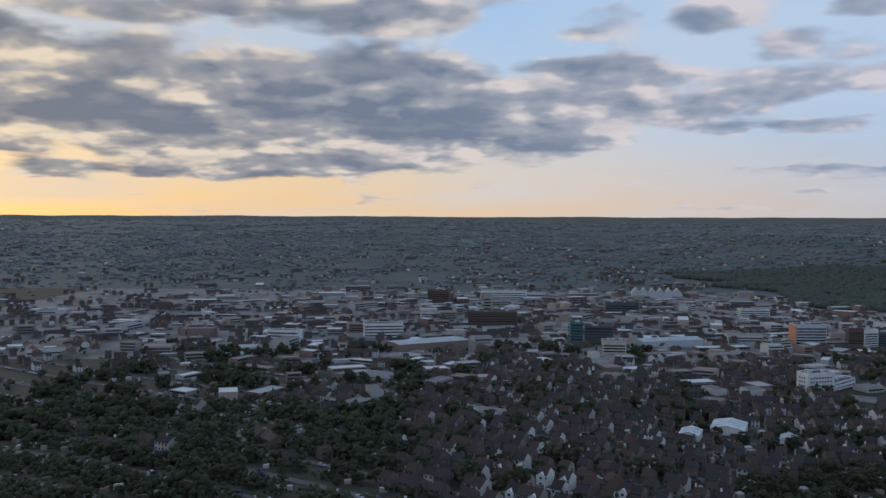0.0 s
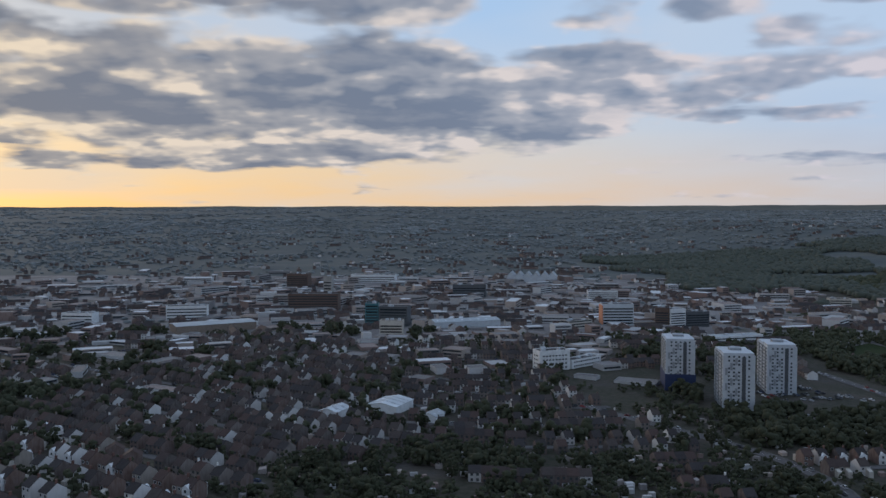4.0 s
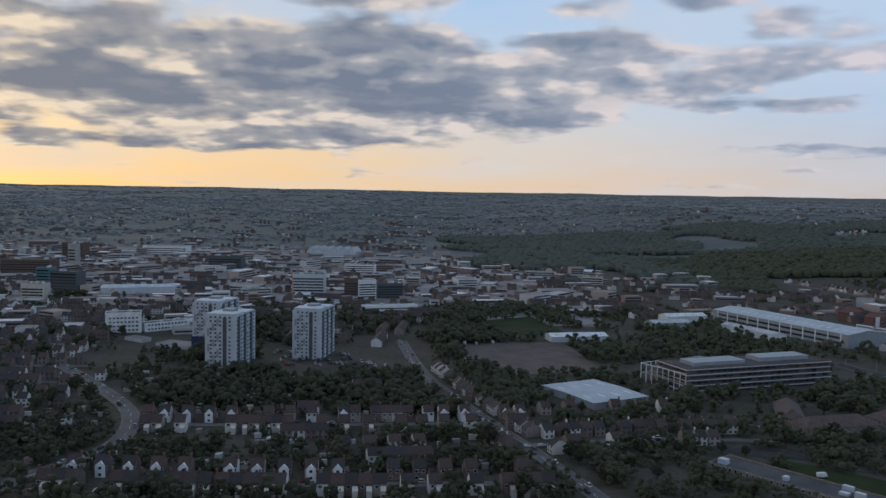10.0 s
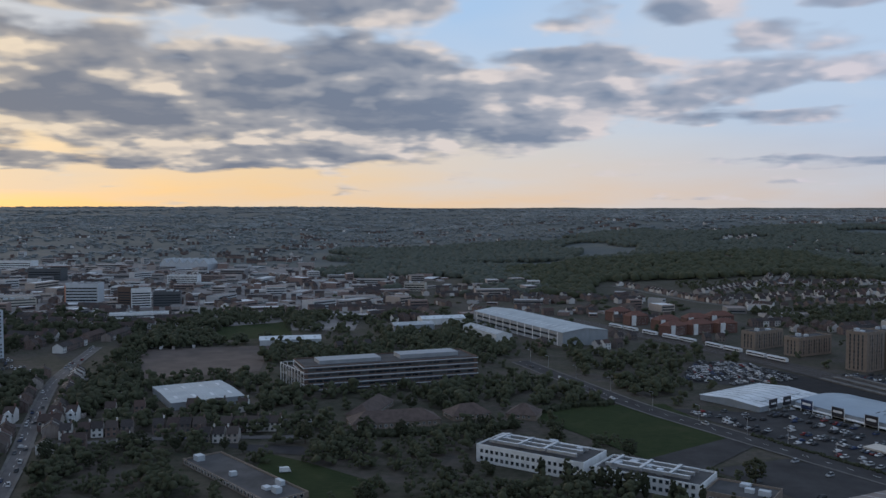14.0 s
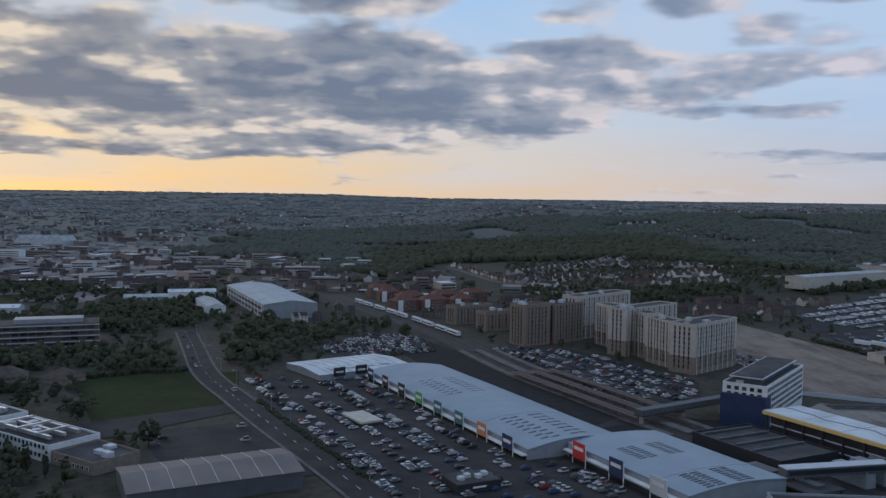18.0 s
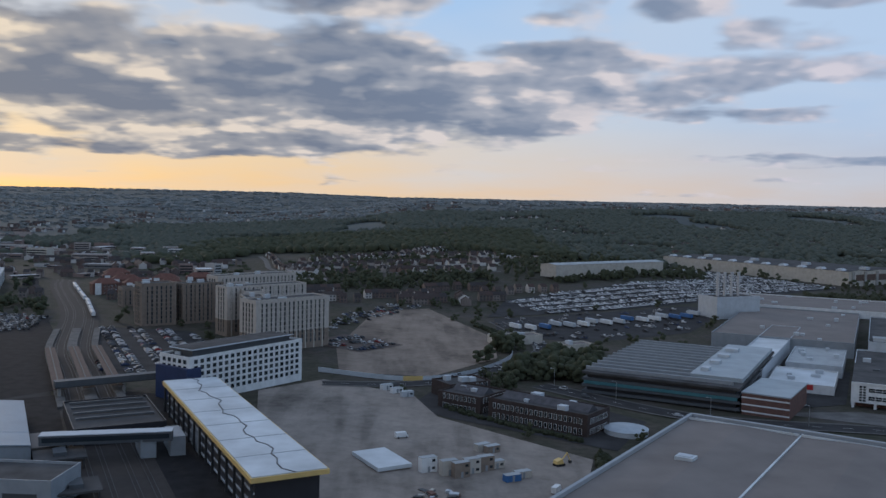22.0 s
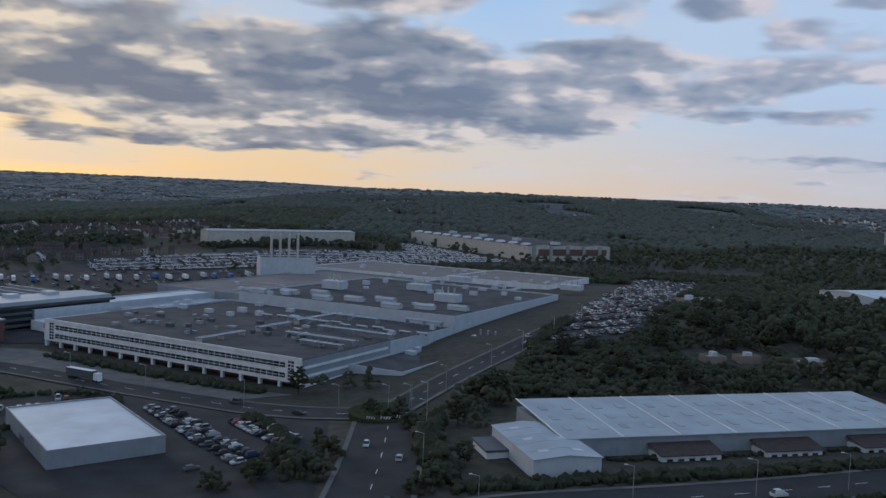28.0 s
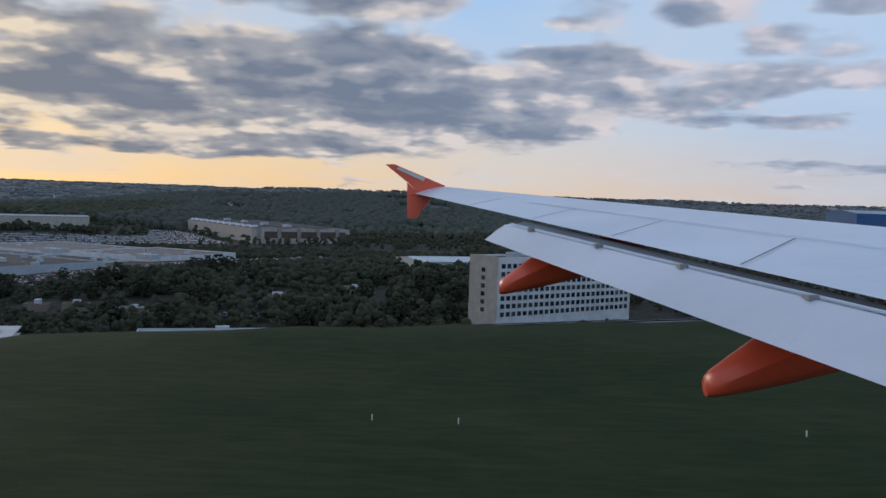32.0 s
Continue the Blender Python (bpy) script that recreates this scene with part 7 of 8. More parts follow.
for pts, sides in (([(580, 640), (600, 570), (622, 500), (640, 445)], (-1, 1)), ([(650, 470), (700, 482), (760, 486)], (-1, 1)), ([(655, 520), (690, 528), (730, 530)], (1,))):
    line = along(pts, 5.9)
    for p, q in zip(line[:-1], line[1:]):
        d = (q - p).normalized()
        for side in sides:
            c_ = p + Vector((-d.y, d.x)) * 11.0 * side
            if free(c_.x, c_.y) and rnd.random() < 0.85:
                far_house(c_.x, c_.y, math.degrees(math.atan2(d.y, d.x)) + (0 if side > 0 else 180), 5.9, 8.6, 5.8, 2.7, True, estate_walls if rnd.random() < 0.5 else far_walls)
                take(c_.x, c_.y, 0, 1, 1, 2)
# a housing estate at the foot of the wooded hill: curved lanes lined with gabled houses
ESTATE = (([(1118, 1335), (1137, 1264), (1152, 1186), (1170, 1099), (1198, 1042), (1228, 1005), (1262, 995), (1304, 1018), (1351, 1004), (1436, 1022)], (1,)),
          ([(1196, 1106), (1240, 1082), (1300, 1092), (1370, 1078), (1440, 1100)], (-1, 1)),
          ([(1205, 1170), (1281, 1226), (1323, 1250), (1377, 1350)], (-1, 1)),
          ([(1323, 1250), (1390, 1205), (1452, 1226)], (-1, 1)))
for pts, sides in ESTATE:
    m = Mesh()
    ribbon(m, pts, 6.5, 0.35)
    tagged(new("estate_lane", m.data("estate_lane", M["paving"])), "pale curved lane through a housing estate", "road", kind="structure")
    for p in along(pts, 4.0):
        take(p.x, p.y, 0, 1, 1, 3)
for pts, sides in ESTATE:
    line = along(pts, 9.5)
    for k, (p, q) in enumerate(zip(line[:-1], line[1:])):
        d = (q - p).normalized()
        for side in sides:
            c_ = p + Vector((-d.y, d.x)) * 12.5 * side
            if free(c_.x, c_.y) and rnd.random() < 0.9:
                ang = math.degrees(math.atan2(d.y, d.x)) + (0 if side > 0 else 180)
                far_house(c_.x, c_.y, ang, 7.8, 8.5, rnd.uniform(4.6, 5.2), 3.3, False, estate_walls)
                if k % 2:
                    g_ = c_ - Vector((-d.y, d.x)) * 2.2 * side
                    far_house(g_.x, g_.y, ang + 90, 6.4, 4.2, 4.6, 2.8, False, estate_walls)
                take(c_.x, c_.y, 0, 1, 1, 3)
for _ in range(6500):
    y = 420 + 3600 * rnd.random() ** 1.8
    x = rnd.uniform(-150 - 0.55 * y, 2000 + 0.55 * y)
    if not free(x, y) or wooded(x, y) > 0.8 or (x < 640 and y < 760 and rnd.random() < 0.9) or (x > 1000 and y < 800) or (x > 1440 and y < 1330) or (1090 < x < 1470 and 900 < y < 1340) or (x > 560 and y < 760) or (y > 1500 and rnd.random() < 0.72):
        continue
    ang = 15 + 40 * noise.noise((x / 300, y / 300, 9)) + (90 if noise.noise((x / 90, y / 90, 3)) > 0.15 else 0)
    n = rnd.randint(2, 7)
    ca, sa = math.cos(radians(ang)), math.sin(radians(ang))
    h = rnd.uniform(5.6, 6.6)
    for k in range(n):
        px, py = x + k * 6.2 * ca, y + k * 6.2 * sa
        if free(px, py):
            far_house(px, py, ang, 6.2, 8.5, h, 2.6, False)
            take(px, py, 0, 1, 1, 3)
for _ in range(420):
    x, y = rnd.uniform(1480, 2700), rnd.uniform(1300, 2150)
    if free(x, y) and noise.noise((x / 260, y / 260, 5.5)) > 0.02:
        far_house(x, y, rnd.uniform(-25, 25), 8.0, 9.0, rnd.uniform(5.2, 6.8), 3.0, False, estate_walls)
        take(x, y, 0, 8, 8, 5)
sheds = Mesh()
for _ in range(2600):
    x, y = rnd.uniform(-330, 640), rnd.uniform(335, 900)
    if free(x, y) and not (330 < x < 600 and y > 610):
        a, b, h = rnd.uniform(0.9, 2.6), rnd.uniform(1.0, 2.2), rnd.uniform(1.9, 3.0)
        place(sheds, [(-a, -b, -1), (a, -b, -1), (a, b, -1), (-a, b, -1), (-a, -b, h), (a, -b, h), (a, b, h - 0.4), (-a, b, h - 0.4)],
              [(0, 1, 5, 4), (1, 2, 6, 5), (2, 3, 7, 6), (3, 0, 4, 7), (4, 5, 6, 7)], x, y, ground_z(x, y), rnd.choice((4, 8, 94)))
stuff("garden_sheds", sheds, M["block_s"], "small sheds and lean-tos in back gardens", "sheds")
stuff("house_walls", far_walls, M["housewall_s"], "rows of brick and pale rendered house walls", "houses")
stuff("estate_walls", estate_walls, M["estatewall"], "pale fronts of estate houses below a wooded hill", "houses")
stuff("house_roofs", far_roofs, M["houseroof_s"], "rows of dark tiled house roofs", "houses")
stuff("house_windows", far_panes, M["glass"], "small dark windows of far terraces", "windows")

for _ in range(1500):
    x, y = rnd.gauss(230, 430), rnd.gauss(1230, 270)
    if free(x, y) and y > 880 and wooded(x, y) < 0.85:
        town_block(x, y, rnd.uniform(8, 20) + 40 * rnd.random() ** 4, rnd.uniform(8, 20) + 16 * rnd.random() ** 4, rnd.choice((4.5, 5, 5.5, 6, 6, 7, 8, 10, 13)), rnd.choice((5, 12, 20, -8, 48, 75, 98)))
stuff("town_block_walls", blocks, M["block_s"], "walls of flat-roofed shops and offices in a town centre", "buildings")
stuff("town_block_roofs", tops, M["roof_s"], "pale and dark flat roofs of a town centre", "buildings")
stuff("town_block_windows", bands, M["glass"], "dark window bands of far offices", "windows")

# ---- trees ----
ICO = [(0, 0, 1), (0.894, 0, 0.447), (0.276, 0.851, 0.447), (-0.724, 0.526, 0.447), (-0.724, -0.526, 0.447), (0.276, -0.851, 0.447),
       (0.724, 0.526, -0.447), (-0.276, 0.851, -0.447), (-0.894, 0, -0.447), (-0.276, -0.851, -0.447), (0.724, -0.526, -0.447)]
ICO_F = [(0, 1, 2), (0, 2, 3), (0, 3, 4), (0, 4, 5), (0, 5, 1), (1, 6, 2), (2, 7, 3), (3, 8, 4), (4, 9, 5), (5, 10, 1), (6, 7, 2), (7, 8, 3), (8, 9, 4), (9, 10, 5), (10, 6, 1)]


def clump(m, rnd, x, y, z, r, h, slot=0):
    i = len(m.v)
    turn_ = rnd.uniform(0, 6.3)
    ca, sa = math.cos(turn_), math.sin(turn_)
    for a, b, c_ in ICO:
        s = rnd.uniform(0.68, 1.25)
        m.v.append((x + (a * ca - b * sa) * r * s, y + (a * sa + b * ca) * r * s, z + c_ * h * s))
    m.f += [tuple(i + k for k in f) for f in ICO_F]
    m.m += [slot] * len(ICO_F)


# grown trees near the path, with limbs and leaf clumps
def tree_model(seed, tall):
    rnd = random.Random(seed)
    t = thing("tree", 0, 0, 0, "spring tree with a dark green uneven crown" if not tall else "tall narrow poplar with dark green leaves", "tree", "garden and street trees", z=0)
    H = 11.0 if tall else 9.0
    m = Mesh().tube((0, 0, -1), (0.2, 0.1, H * 0.55), 0.34, 0, 7, 0.15)
    tips = []
    for k in range(7):
        a = k * 2.4 + rnd.uniform(-0.3, 0.3)
        z0 = H * rnd.uniform(0.22, 0.5)
        r = rnd.uniform(1.6, 3.0) * (0.4 if tall else 1)
        tip = (r * math.cos(a), r * math.sin(a), z0 + rnd.uniform(1.5, 3.0))
        m.tube((0.1, 0.05, z0), tip, 0.13, 0, 5, 0.04)
        tips.append(tip)
    part("trunk", m, M["bark"], t)
    c = Mesh()
    for k in range(120):
        a, u = rnd.uniform(0, math.tau), rnd.random()
        zz = rnd.uniform(-1, 1)
        rr = math.sqrt(max(0, 1 - zz * zz)) * (0.62 + 0.38 * u)
        lump = 1 + 0.28 * math.sin(3 * a + seed) * math.cos(2.5 * zz + seed)
        R, Z = (1.5, 4.6) if tall else (3.5, 3.1)
        clump(c, rnd, rr * R * lump * math.cos(a), rr * R * lump * math.sin(a), H * 0.62 + zz * Z * lump, rnd.uniform(0.45, 0.85), rnd.uniform(0.35, 0.65))
    part("crown", c.data("crown", M["leaf"], False), None, t)
    return t


TREES = [tree_model(1, False), tree_model(2, False), tree_model(3, False), tree_model(4, True)]
tree_used = [False] * 4
rnd = random.Random(21)


def plant(j, x, y, s):
    m = pose(x, y, ground_z(x, y) - 0.2, 0, 0, rnd.uniform(0, 360))
    if tree_used[j]:
        o = copy_thing(TREES[j], m)
    else:
        o, tree_used[j] = TREES[j], True
        o.matrix_basis = m
    o.scale = (s * rnd.uniform(0.85, 1.15), s * rnd.uniform(0.85, 1.15), s)


count = 0
while count < 250:
    x, y = rnd.uniform(150, 2060), rnd.uniform(270, 560)
    if free(x, y) and not (1262 < x < 1366 and 470 < y < 565) and (x < 1700 or y > guide_y(x) + 14) and rnd.random() < wooded(x, y):
        plant(rnd.choice((0, 0, 1, 1, 2)), x, y, rnd.uniform(0.6, 1.35))
        take(x, y, 0, 1, 1, 1)
        count += 1
for k in range(9):
    plant(3, 880 + 9.5 * k, 404 - 6.4 * k, rnd.uniform(0.8, 1.1))

wood, hill, garden, ridge = Mesh(), Mesh(), Mesh(), Mesh()
rnd = random.Random(5)


def wood_tree(m, x, y, r, n):
    z = ground_z(x, y)
    if x > 1720 and y < 620:
        for k in range(9):
            a, q = rnd.uniform(0, 6.28), r * rnd.uniform(0.1, 1.0)
            clump(m, rnd, x + q * math.cos(a), y + q * math.sin(a), z + r * rnd.uniform(0.3, 1.75) * (1.15 - 0.45 * q / r), r * rnd.uniform(0.24, 0.45), r * rnd.uniform(0.2, 0.42))
        return
    if y < 500 and r > 2.4:
        for k in range(10):
            a, q = rnd.uniform(0, 6.28), r * rnd.uniform(0.1, 0.95)
            clump(m, rnd, x + q * math.cos(a), y + q * math.sin(a), z + r * rnd.uniform(0.3, 1.8) * (1.15 - 0.5 * q / r), r * rnd.uniform(0.2, 0.4), r * rnd.uniform(0.18, 0.38))
        return
    for k in range(n):
        a, q = rnd.uniform(0, 6.28), r * rnd.uniform(0.15, 0.75)
        clump(m, rnd, x + q * math.cos(a), y + q * math.sin(a), z + r * (0.4 + 1.3 * k / n), r * rnd.uniform(0.35, 0.55), r * rnd.uniform(0.3, 0.48))


# woods, belts and hedgerows: where they stand and how many trees
for x0, x1, y0, y1, n in ((1402, 1452, 520, 620, 150), (940, 1010, 585, 830, 120), (1010, 1075, 660, 760, 50), (780, 940, 296, 385, 260), (560, 990, 385, 640, 1500), (590, 900, 690, 1000, 1500), (895, 1000, 560, 900, 160), (1372, 1425, 484, 570, 110), (1725, 2070, 395, 620, 1500),
                          (1725, 2200, 620, 950, 1300), (-420, -30, 330, 640, 1500), (1190, 1420, 880, 985, 330), (1200, 1440, 985, 1330, 330)):
    for _ in range(n):
        x, y = rnd.uniform(x0, x1), rnd.uniform(y0, y1)
        if free(x, y) and noise.noise((x / 70, y / 70, 1.5)) > -0.32:
            low = x > 1720 and x < 1875 + (y - 470) * 0.354
            wood_tree(wood, x, y, rnd.uniform(1.3, 2.4) if low else rnd.uniform(2.4, 3.8) + 2.8 * rnd.random() ** 2, 6)
# a belt of trees before the long distribution hall, and tall trees round the roundabout's tank
for _ in range(90):
    u, v = rnd.uniform(-95, 95), rnd.uniform(-32, -17)
    wood_tree(wood, 1550 + 0.839 * u - 0.545 * v, 1012 + 0.545 * u + 0.839 * v, rnd.uniform(3.0, 5.0), 5)
for _ in range(90):
    x, y = rnd.uniform(1388, 1436), rnd.uniform(498, 615)
    if free(x, y):
        wood_tree(wood, x, y, rnd.uniform(4.5, 7.0), 8)
for _ in range(4200):
    y = rnd.uniform(366, 900)
    x = rnd.uniform(1722, 1880 + (y - 470) * 0.354)
    if free(x, y):
        r, z = rnd.uniform(2.0, 4.2), ground_z(x, y)
        n = 7 if y < 520 else 3
        for k in range(n):
            q = 0.38 if n == 7 else 0.75
            clump(garden, rnd, x + rnd.uniform(-r, r) * 0.75, y + rnd.uniform(-r, r) * 0.75, z + r * rnd.uniform(0.2, 0.95), r * q * rnd.uniform(0.7, 1.2), r * q * rnd.uniform(0.6, 1.0))
for x, y, r in ((1723, 279, 3.0), (1719, 274, 2.6), (1727, 289, 3.2), (1716, 332, 2.8), (1712, 345, 2.4), (1703, 352, 2.6), (1711, 355, 2.2), (1706, 345, 2.0), (1597, 297, 4.6), (1605, 300, 4.4), (1590, 297, 4.0), (1601, 304, 4.2), (1569, 365, 1.8), (1568, 360, 1.8), (1683, 300, 3.4), (1690, 297, 3.0), (1694, 306, 3.2), (1686, 290, 3.6), (1695, 288, 3.0), (1692, 318, 2.8), (1678, 288, 3.2), (1670, 284, 2.8)):
    for k in range(3):
        wood_tree(garden, x + rnd.uniform(-2, 2), y + rnd.uniform(-2, 2), r, 7)
for _ in range(1300):
    x, y = rnd.uniform(1440, 2500), rnd.uniform(960, 1240)
    if free(x, y):
        wood_tree(wood, x, y, rnd.uniform(3.5, 7.5), 3)
# gardens between the terraces
for x0, x1, y0, y1, n in ((380, 640, 392, 446, 240), (420, 640, 520, 620, 420), (440, 640, 330, 372, 90), (150, 352, 330, 470, 360), (-60, 400, 330, 720, 1300)):
    for _ in range(n):
        x, y = rnd.uniform(x0, x1), rnd.uniform(y0, y1)
        if free(x, y) and (x > 420 or (x > 150 and y < 470 and noise.noise((x / 38, y / 38, 3.3)) > -0.12) or noise.noise((x / 60, y / 60, 14.5)) > 0.02):
            wood_tree(garden, x, y, rnd.uniform(2.0, 3.6) + 3.0 * rnd.random() ** 3, 7)
for _ in range(14000):
    x, y = rnd.uniform(-330, 640), rnd.uniform(330, 950)
    if free(x, y) and noise.noise((x / 45, y / 45, 6.5)) > (0.2 if 330 < x < 585 and 620 < y < 800 else -0.25):
        big = noise.noise((x / 95, y / 95, 12.5)) > -0.10 and rnd.random() < 0.65
        wood_tree(garden, x, y, rnd.uniform(3.4, 6.4) if big else rnd.uniform(1.4, 3.2), 7 if big else 4)
for _ in range(36000):
    y = 330 + 4600 * rnd.random() ** 1.75
    x = rnd.uniform(-150 - 0.55 * y, 2050 + 0.55 * y)
    if x > 1700 and y < guide_y(x) + 14:
        continue
    if rnd.random() > wooded(x, y) or not free(x, y) or (560 < x < 2500 and 1210 < y < 2400) or (1720 < x < 1875 + (y - 470) * 0.354 and 395 < y < 950):
        continue
    far = smooth(900, 3000, y)
    r = rnd.uniform(2.2, 4.4) * (1 + 1.0 * far)
    if y < 1000:
        wood_tree(wood, x, y, r, 6)
    else:
        z = ground_z(x, y)
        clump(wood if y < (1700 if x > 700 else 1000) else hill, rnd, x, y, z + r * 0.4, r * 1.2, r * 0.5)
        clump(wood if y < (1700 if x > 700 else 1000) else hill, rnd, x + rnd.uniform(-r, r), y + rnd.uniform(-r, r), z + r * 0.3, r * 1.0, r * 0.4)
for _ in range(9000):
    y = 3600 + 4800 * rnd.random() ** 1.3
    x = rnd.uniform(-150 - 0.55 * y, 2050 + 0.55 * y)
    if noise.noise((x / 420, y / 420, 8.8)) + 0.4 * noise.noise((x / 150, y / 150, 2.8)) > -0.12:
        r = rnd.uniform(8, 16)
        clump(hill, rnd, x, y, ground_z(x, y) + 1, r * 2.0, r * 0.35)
# closed canopy on the hill behind the retail park and the factory
for i in range(150):
    for j in range(100):
        x, y = 560 + 13 * i + rnd.uniform(-5, 5), 1130 + 13 * j + rnd.uniform(-5, 5)
        edge = 1180 + 120 * (1 - smooth(700, 1000, x)) + 190 * smooth(1040, 1120, x) * (1 - smooth(1400, 1500, x)) + 60 * noise.noise((x / 120, y / 120, 2.0))
        if y > edge and free(x, y) and x > 680 + 260 * noise.noise((0.3, y / 170, 4.4)) and noise.noise((x / 190, y / 190, 6.1)) > -0.30:
            r = rnd.uniform(6.0, 9.5)
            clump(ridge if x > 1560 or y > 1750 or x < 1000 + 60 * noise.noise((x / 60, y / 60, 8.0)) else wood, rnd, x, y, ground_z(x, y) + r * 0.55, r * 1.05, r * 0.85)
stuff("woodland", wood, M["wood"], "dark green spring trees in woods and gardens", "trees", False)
stuff("ridge_woodland", ridge, M["hazyridgewood"], "trees on a ridge beyond the factory, greyed by haze in their colour", "trees", False)
stuff("garden_trees", garden, M["leaf"], "small dark garden trees and bushes between terraces", "trees", False)
stuff("hill_woodland", hill, M["hazyhillwood"], "woods on far hills, paled by haze put into their colour", "trees", False)

# ---- cars ----
rnd = random.Random(31)


BODY = [(-2.1, -0.85, 0.3), (2.1, -0.85, 0.3), (2.1, 0.85, 0.3), (-2.1, 0.85, 0.3), (-2.15, -0.88, 0.85), (2.1, -0.86, 0.75), (2.1, 0.86, 0.75), (-2.15, 0.88, 0.85)]
BODY_F = [(0, 1, 5, 4), (1, 2, 6, 5), (2, 3, 7, 6), (3, 0, 4, 7), (4, 5, 6, 7)]
CABIN = [(-1.9, -0.8, 0.84), (1.0, -0.8, 0.8), (1.0, 0.8, 0.8), (-1.9, 0.8, 0.84), (-1.5, -0.62, 1.42), (0.3, -0.62, 1.45), (0.3, 0.62, 1.45), (-1.5, 0.62, 1.42)]
CABIN_F = [(0, 1, 5, 4), (1, 2, 6, 5), (2, 3, 7, 6), (3, 0, 4, 7)]
car_bodies, car_glass = Mesh(), Mesh()


def far_car(x, y, ang, z=None, car_bodies=car_bodies):
    z = ground_z(x, y) + 0.25 if z is None else z
    i = len(car_bodies.v)
    ca, sa = math.cos(radians(ang)), math.sin(radians(ang))
    k = rnd.uniform(0.94, 1.06)
    tall = rnd.choice((1.0, 1.0, 1.1, 1.0, 1.35))
    f = lambda p: (x + (p[0] * ca - p[1] * sa) * k, y + (p[0] * sa + p[1] * ca) * k, z + p[2] * tall)
    car_bodies.v += [f(p) for p in BODY] + [f((p[0], p[1], p[2] + 0.02)) for p in CABIN[4:]]
    car_bodies.f += [tuple(i + q for q in face) for face in BODY_F] + [(i + 8, i + 9, i + 10, i + 11)]
    car_bodies.f += [(i + 4, i + 5, i + 9, i + 8)]
    car_bodies.m += [0] * 7
    i = len(car_glass.v)
    car_glass.v += [f((p[0], p[1] * 1.01, p[2])) for p in CABIN]
    car_glass.f += [tuple(i + q for q in face) for face in CABIN_F]
    car_glass.m += [0] * 4


def car_model():
    t = thing("car", 0, 0, 0, "parked car of plain paint on asphalt", "car", "parked cars", z=0)
    m = Mesh()
    prof = [(-2.1, 0.35), (-2.15, 0.8), (-1.95, 0.92), (-1.0, 0.95), (1.0, 0.9), (1.9, 0.75), (2.1, 0.55), (2.05, 0.32)]
    for s in (-1, 1):
        m.v += [(x, s * 0.86, z) for x, z in prof]
    n = len(prof)
    for i in range(n):
        m.f.append((i, (i + 1) % n, n + (i + 1) % n, n + i))
    m.f += [tuple(range(n))[::-1], tuple(range(n, 2 * n))]
    m.m = [0] * len(m.f)
    part("body", m, M["carpaint"], t)
    part("glasshouse", Mesh().block([(-1.85, -0.78, 0.93), (1.05, -0.78, 0.9), (1.05, 0.78, 0.9), (-1.85, 0.78, 0.93)], [(-1.4, -0.62, 1.38), (0.35, -0.62, 1.4), (0.35, 0.62, 1.4), (-1.4, 0.62, 1.38)]), M["glass"], t)
    part("roof", Mesh().block([(-1.4, -0.62, 1.385), (0.35, -0.62, 1.405), (0.35, 0.62, 1.405), (-1.4, 0.62, 1.385)], [(-1.3, -0.56, 1.46), (0.25, -0.56, 1.47), (0.25, 0.56, 1.47), (-1.3, 0.56, 1.46)]), M["carpaint"], t)
    for x in (-1.3, 1.35):
        for s in (-0.8, 0.8):
            part("wheel", Mesh().tube((x, s - 0.09, 0.32), (x, s + 0.09, 0.32), 0.32, 0, 8), M["rubber"], t)
    return t


CAR = car_model()
car_first = [True]
near_cars = [0]


def car(x, y, ang, near=False):
    if near and near_cars[0] < 100:
        m = pose(x, y, ground_z(x, y) + 0.25, 0, 0, ang)
        near_cars[0] += 1
        if car_first[0]:
            CAR.matrix_basis, car_first[0] = m, False
        else:
            copy_thing(CAR, m)
    else:
        far_car(x, y, ang)


def fill_lot(poly, ang, share, pitch=2.7, row=5.4, aisle=6.2, near=None, inset=3.0, bodies=None):
    """Rows of bays over an area, cars in a share of them."""
    cx, cy = sum(p[0] for p in poly) / len(poly), sum(p[1] for p in poly) / len(poly)
    ca, sa = math.cos(radians(ang)), math.sin(radians(ang))
    v, r = -260.0, 0
    while v < 260:
        u = -260.0
        busy = share * rnd.uniform(0.75, 1.1)
        while u < 260:
            u += pitch
            x, y = cx + u * ca - v * sa, cy + u * sa + v * ca
            if inside(x, y, poly) and all(inside(x + dx_, y + dy_, poly) for dx_, dy_ in ((inset, 0), (-inset, 0), (0, inset), (0, -inset))) and rnd.random() < busy:
                if bodies:
                    far_car(x, y, ang + 90 + rnd.choice((0, 180)) + rnd.uniform(-2, 2), None, bodies)
                else:
                    car(x, y, ang + 90 + rnd.choice((0, 180)) + rnd.uniform(-2, 2), near is not None and near(x, y))
        v += row if r % 2 == 0 else row + aisle
        r += 1


fill_lot(STORE_LOT, -65, 0.45, near=lambda x, y: y < 470 and x > 1040)
fill_lot(STATION_LOT, -66, 0.7)
fleet = Mesh()
fill_lot(LONG_LOT, 23, 0.9, aisle=9.5, row=5.0, inset=4.0, pitch=2.4)
fill_lot(STORE_YARD, 29, 0.94, aisle=9.0, row=5.2, pitch=2.4, bodies=fleet)
fill_lot(LORRY_PARK, 28, 0.12)
fill_lot(COLLEGE_LOT, -60, 0.06)
fill_lot(ROUND_LOT, 20, 0.8, near=lambda x, y: True)
fill_lot(SITE_PARK, 40, 0.6)
